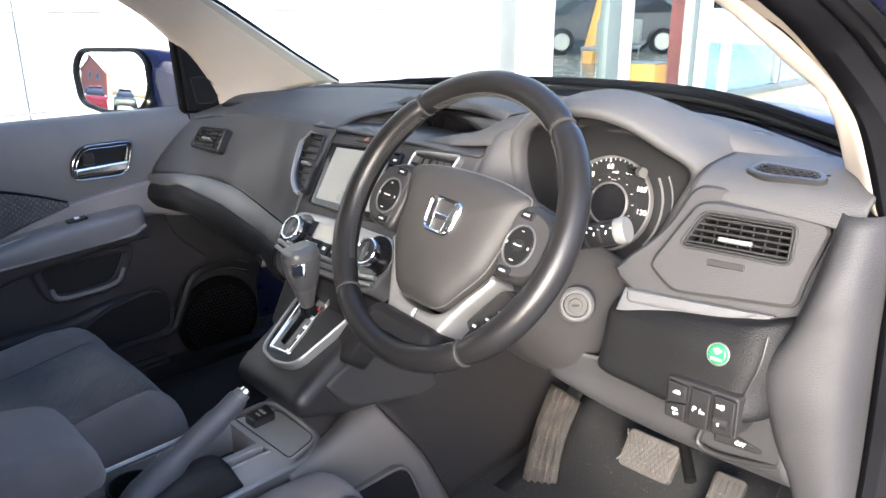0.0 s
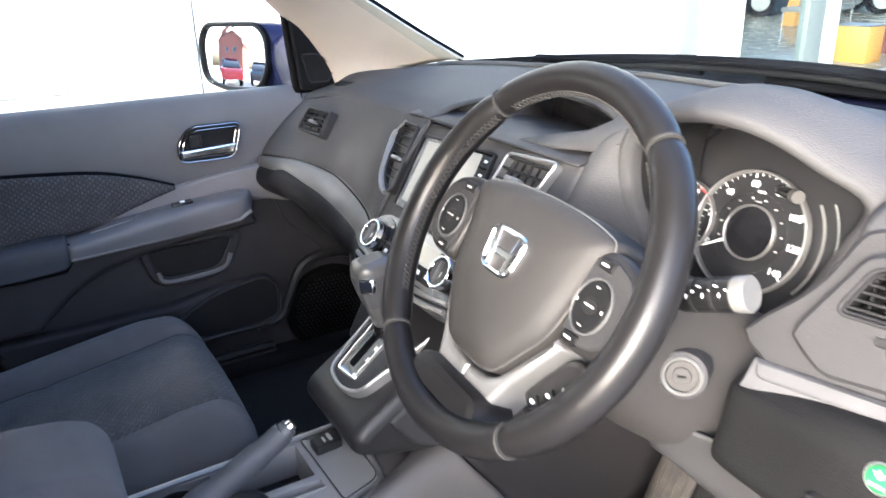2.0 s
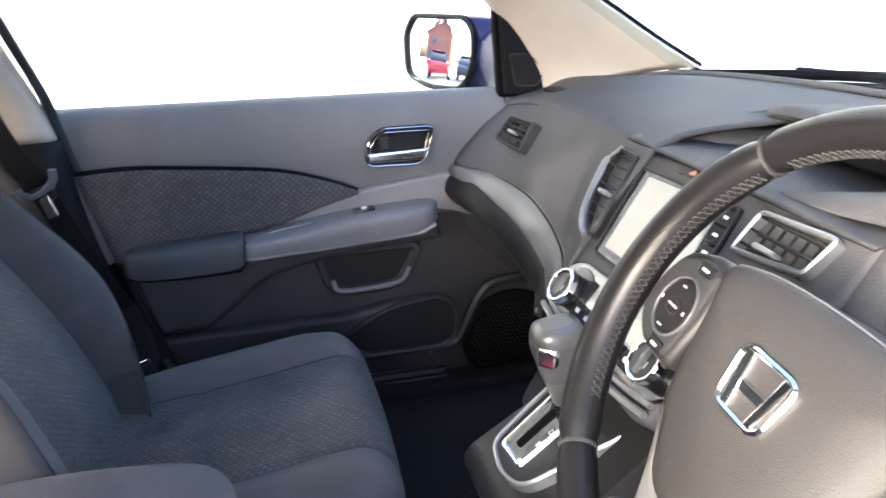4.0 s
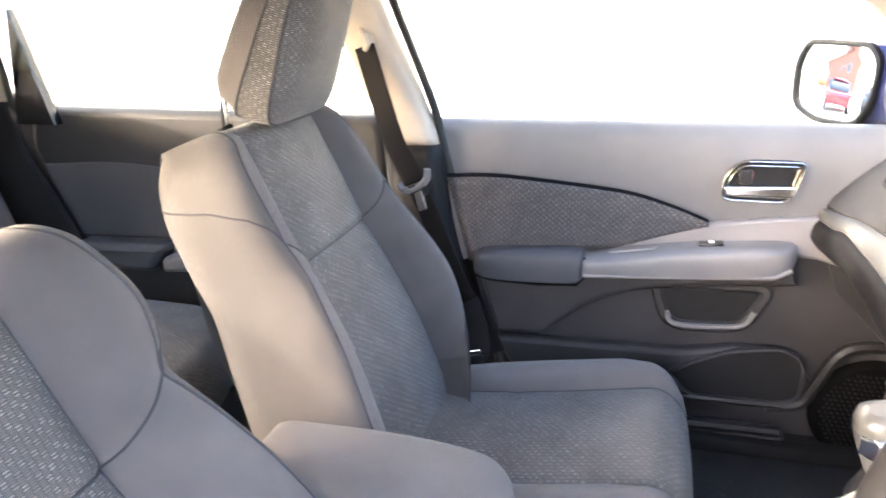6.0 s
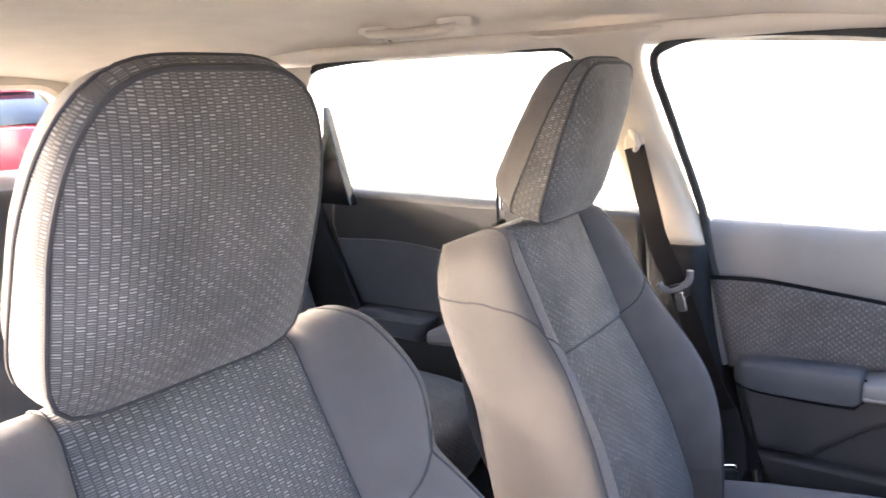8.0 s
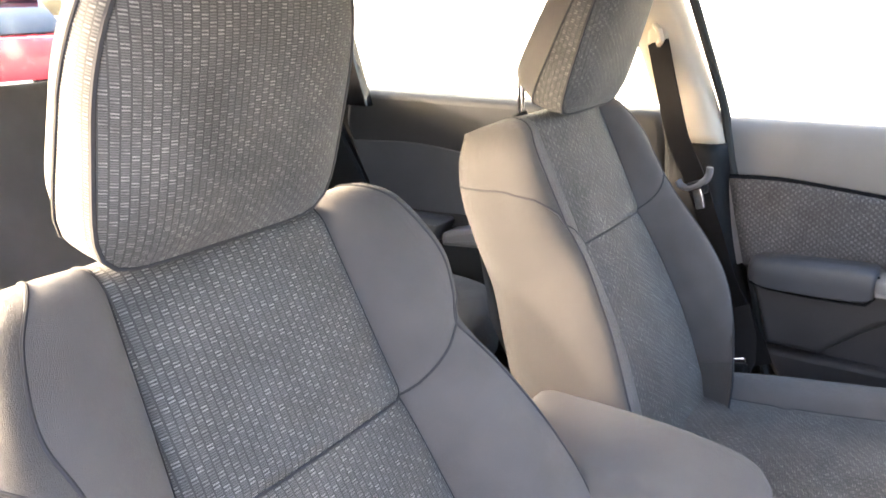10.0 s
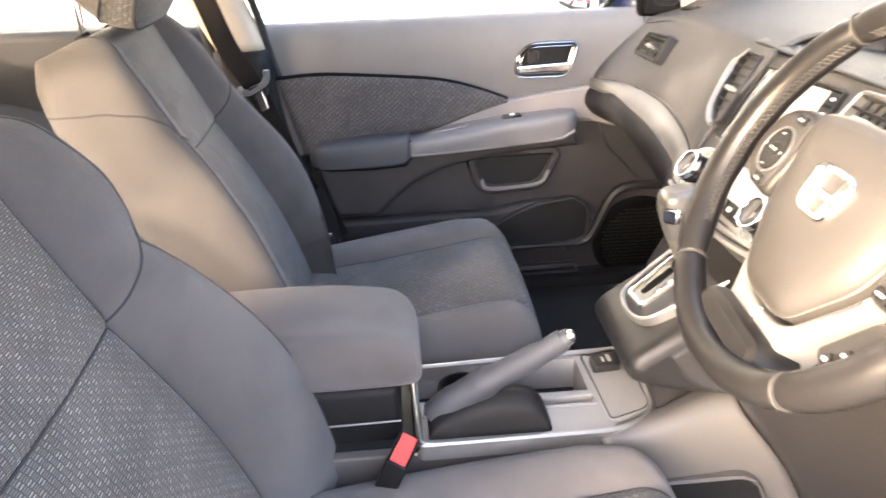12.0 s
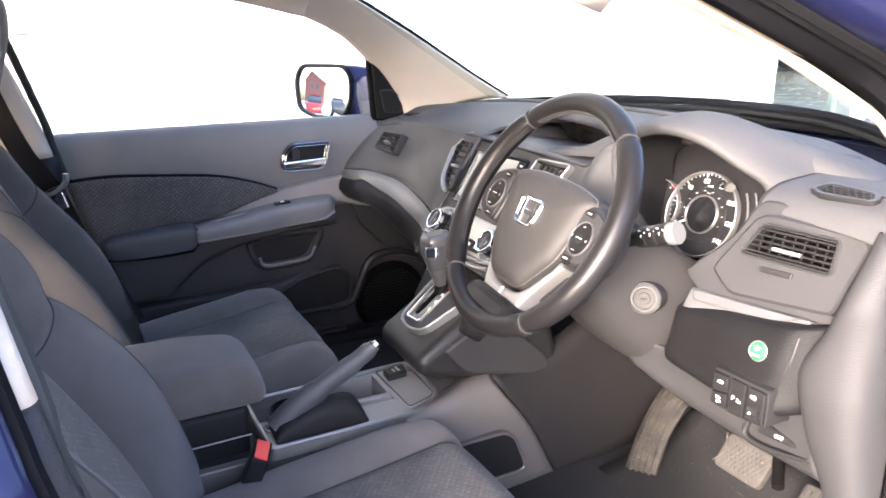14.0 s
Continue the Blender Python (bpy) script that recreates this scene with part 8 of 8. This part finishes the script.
        part("cushion_skirt", skin(skirt), FABRIC, st, "", 60)
        part("skirt_piping", tube([r[1] + Vector((s * 0.001, 0, 0.004)) for r in skirt], 0.0025, 6), PIPING, st)
        part("cushion_piping", tube([csurf(s * CIN, t) for t in ts], 0.0022, 6), PIPING, st)
    nose = [csurf(-chalf(1) + 2 * chalf(1) * i / 20, 1.0) for i in range(21)]
    part("front_skirt", skin([nose, [p + Vector((0, -0.012, -0.05)) for p in nose], [Vector((p.x, p.y - 0.05, 0.42)) for p in nose]]), FABRIC, st, "", 60)
    part("base", block((cx - 0.22, yb, 0.36), (cx + 0.22, yf - 0.08, 0.46), bevel=0.02), PLASTIC_DARK, st, "dark plastic seat base")
    return st


front_seat(-0.350, -0.585, 0.592, "charcoal patterned cloth front passenger seat", -1, long=0.440, rise=0.058, sink=0.044)
front_seat(0.374, -0.554, 0.566, "charcoal patterned cloth driver's seat", 1, 0.026, 1.04, 0.515, 0.052, 0.200, 1.0, 0.048)

# passenger belt on the pillar
bt = thing("seat_belt", "dark seat belt hanging on the cream pillar", "seat belt")
part("height_adjuster", cushion_block((-0.655, -0.765, 1.20), 0.014, 0.022, 0.034, 3), CREAM, bt, "cream belt guide")
part("guide_loop", tube([(-0.64, -0.77, 1.215), (-0.625, -0.755, 1.205), (-0.625, -0.75, 1.19), (-0.64, -0.76, 1.18)], 0.006, 8), CREAM, bt)
strap = spline([(-0.640, -0.762, 1.185), (-0.636, -0.735, 1.09), (-0.620, -0.703, 1.005), (-0.608, -0.662, 0.935), (-0.630, -0.632, 0.84), (-0.652, -0.598, 0.73), (-0.675, -0.55, 0.62), (-0.665, -0.52, 0.56)], 5)
part("webbing", ribbon(strap, (0.25, 1, 0.1), 0.046), WEBBING, bt, "dark woven webbing")
tp_ = Plane((-0.596, -0.652, 0.940), (0.2, 1, 0.25), (0, -0.25, 1))
grip = [tp_(u, v, 0.012) for u, v in ((-0.036, 0.004), (-0.030, -0.008), (-0.012, -0.012), (0.012, -0.006), (0.028, 0.006), (0.034, 0.022))]
part("tongue_grip", tube(spline(grip, 4), 0.0065, 10), ARM_FRONT, bt, "grey moulded tongue grip")
o = rounded([Vector(p) for p in ((-0.020, -0.004), (0.022, 0.002), (0.018, -0.026), (-0.014, -0.028))], 0.005)
part("tongue_body", slab(o, tp_, 0.004, 0.016, 0.004), BLACK_SATIN, bt, "black tongue body")
part("tongue_plate", slab(rounded([Vector(p) for p in ((-0.006, -0.018), (0.012, -0.014), (0.012, -0.052), (-0.006, -0.054))], 0.003), tp_, 0.012, 0.018, 0.001), CHROME, bt, "steel tongue")
part("lap_webbing", ribbon([(-0.650, -0.572, 0.68), (-0.620, -0.546, 0.625), (-0.592, -0.538, 0.594), (-0.572, -0.545, 0.570)], (0.2, 0.95, 0.3), 0.05), WEBBING, bt)
ap_ = Plane((-0.572, -0.554, 0.566), (0.15, 0.95, 0.35), (-0.6, -0.2, 0.78))
part("anchor_cover", slab(box_outline(-0.034, 0.034, -0.028, 0.026, 0.006), ap_, -0.006, 0.010, 0.004), BLACK_SATIN, bt, "black anchor cover")
part("anchor_plate", slab(box_outline(-0.030, 0.034, 0.026, 0.034, 0.002), ap_, 0.0, 0.009, 0.001), CHROME, bt, "steel edge of the anchor")
part("anchor_hook", slab(box_outline(-0.052, -0.022, -0.050, -0.030, 0.004), ap_, -0.006, 0.008, 0.002), CHROME, bt, "steel anchor tab")

# rear bench glimpsed between the seats
rb = thing("rear_seat", "charcoal patterned cloth rear bench", "rear seat")
part("cushion", cushion_block((0, -1.38, 0.56), 0.64, 0.36, 0.10, 5, 18), WEAVE, rb)
part("backrest", cushion_block((0, -1.84, 0.84), 0.70, 0.10, 0.29, 8, 18, turn=Matrix.Rotation(radians(20), 3, "X")), FABRIC, rb)

# ---- footwells ----
mat = thing("floor_mat", "black carpet mat with a stitched pale edge", "floor mat")


def floor_z(y):
    pts = ((-0.6, 0.341), (0.25, 0.341), (0.48, 0.363), (0.57, 0.42), (0.66, 0.50), (0.74, 0.8))
    for (a, p), (b, q) in zip(pts, pts[1:]):
        if y <= b:
            return p + (q - p) * (y - a) / (b - a)
    return 0.8


rows = []
for j in range(13):
    y = 0.05 + 0.55 * j / 12
    rows.append([(x + 0.02 * max(0, (y - 0.4)), y, floor_z(y) + 0.016) for x in [0.17 + 0.44 * i / 10 - (0.08 * max(0, y - 0.45) * i / 10) for i in range(11)]])
thick(part("carpet", skin(rows), CARPET, mat), 0.008)
edge = [Vector(p) for p in rows[0]] + [Vector(r[-1]) for r in rows[1:]] + [Vector(p) for p in reversed(rows[-1])] + [Vector(r[0]) for r in reversed(rows[1:-1])]
part("binding", tube(edge, 0.005, 6, True), THREAD, mat, "pale stitched binding")

br = thing("brake_pedal", "worn rubber brake pedal with a crossed tread", "pedal")
bpl = Plane((0.410, 0.465, 0.480), (1, 0.06, -0.02), (-0.06, 0.55, 0.83))
part("pad", slab(rounded([Vector(p) for p in ((-0.052, -0.036), (0.050, -0.036), (0.054, 0.036), (-0.050, 0.036))], 0.012), bpl, -0.012, 0.004, 0.004), PEDAL, br, "worn grey rubber pad")
bm = bmesh.new()
for k in range(-5, 6):
    for sgn in (-1, 1):
        a = k * 0.0095
        p, q = Vector((a - sgn * 0.016, -0.030)), Vector((a + sgn * 0.016, 0.030))
        if max(abs(p.x), abs(q.x)) < 0.056:
            tube([bpl(p.x, p.y, 0.004), bpl(q.x, q.y, 0.004)], 0.0016, 5, False, bm)
part("tread", bm, PEDAL, br)
part("arm", tube(spline([bpl(0.09, -0.01, 0.018), (0.415, 0.55, 0.56), (0.425, 0.59, 0.71)], 4), 0.011, 8), BLACK, br)
ac = thing("accelerator_pedal", "long ribbed accelerator pedal", "pedal")
apl = Plane((0.552, 0.450, 0.430), (1, 0.1, 0), (-0.1, 0.70, 0.72))
part("pad", slab(rounded([Vector(p) for p in ((-0.028, -0.08), (0.024, -0.08), (0.03, 0.08), (-0.026, 0.08))], 0.01), apl, -0.01, 0.004, 0.004), PEDAL, ac)
for k in range(-2, 3):
    part("rib", tube([apl(k * 0.010, -0.07, 0.004), apl(k * 0.010, 0.07, 0.004)], 0.002, 6), PEDAL, ac)
ft = thing("footrest", "dirt stained ribbed footrest beside the tunnel", "footrest")
A, B, C, D = Vector((0.165, 0.485, 0.525)), Vector((0.235, 0.490, 0.510)), Vector((0.262, 0.385, 0.368)), Vector((0.205, 0.350, 0.362))
rows = [[A.lerp(D, t).lerp(B.lerp(C, t), k) + Vector((-0.3, -0.6, 0.7)).normalized() * 0.012 * math.sin(math.pi * t) for k in [i / 8 for i in range(9)]] for t in [j / 8 for j in range(9)]]
thick(part("plate", skin(rows), DIRTY, ft), 0.012)
for k in (0.2, 0.4, 0.6, 0.8):
    part("rib", tube([A.lerp(D, t).lerp(B.lerp(C, t), k) + Vector((-0.3, -0.6, 0.7)).normalized() * (0.012 * math.sin(math.pi * t) + 0.002) for t in [0.03 + 0.94 * j / 8 for j in range(9)]], 0.0035, 6), DIRTY, ft)
facade_panels()
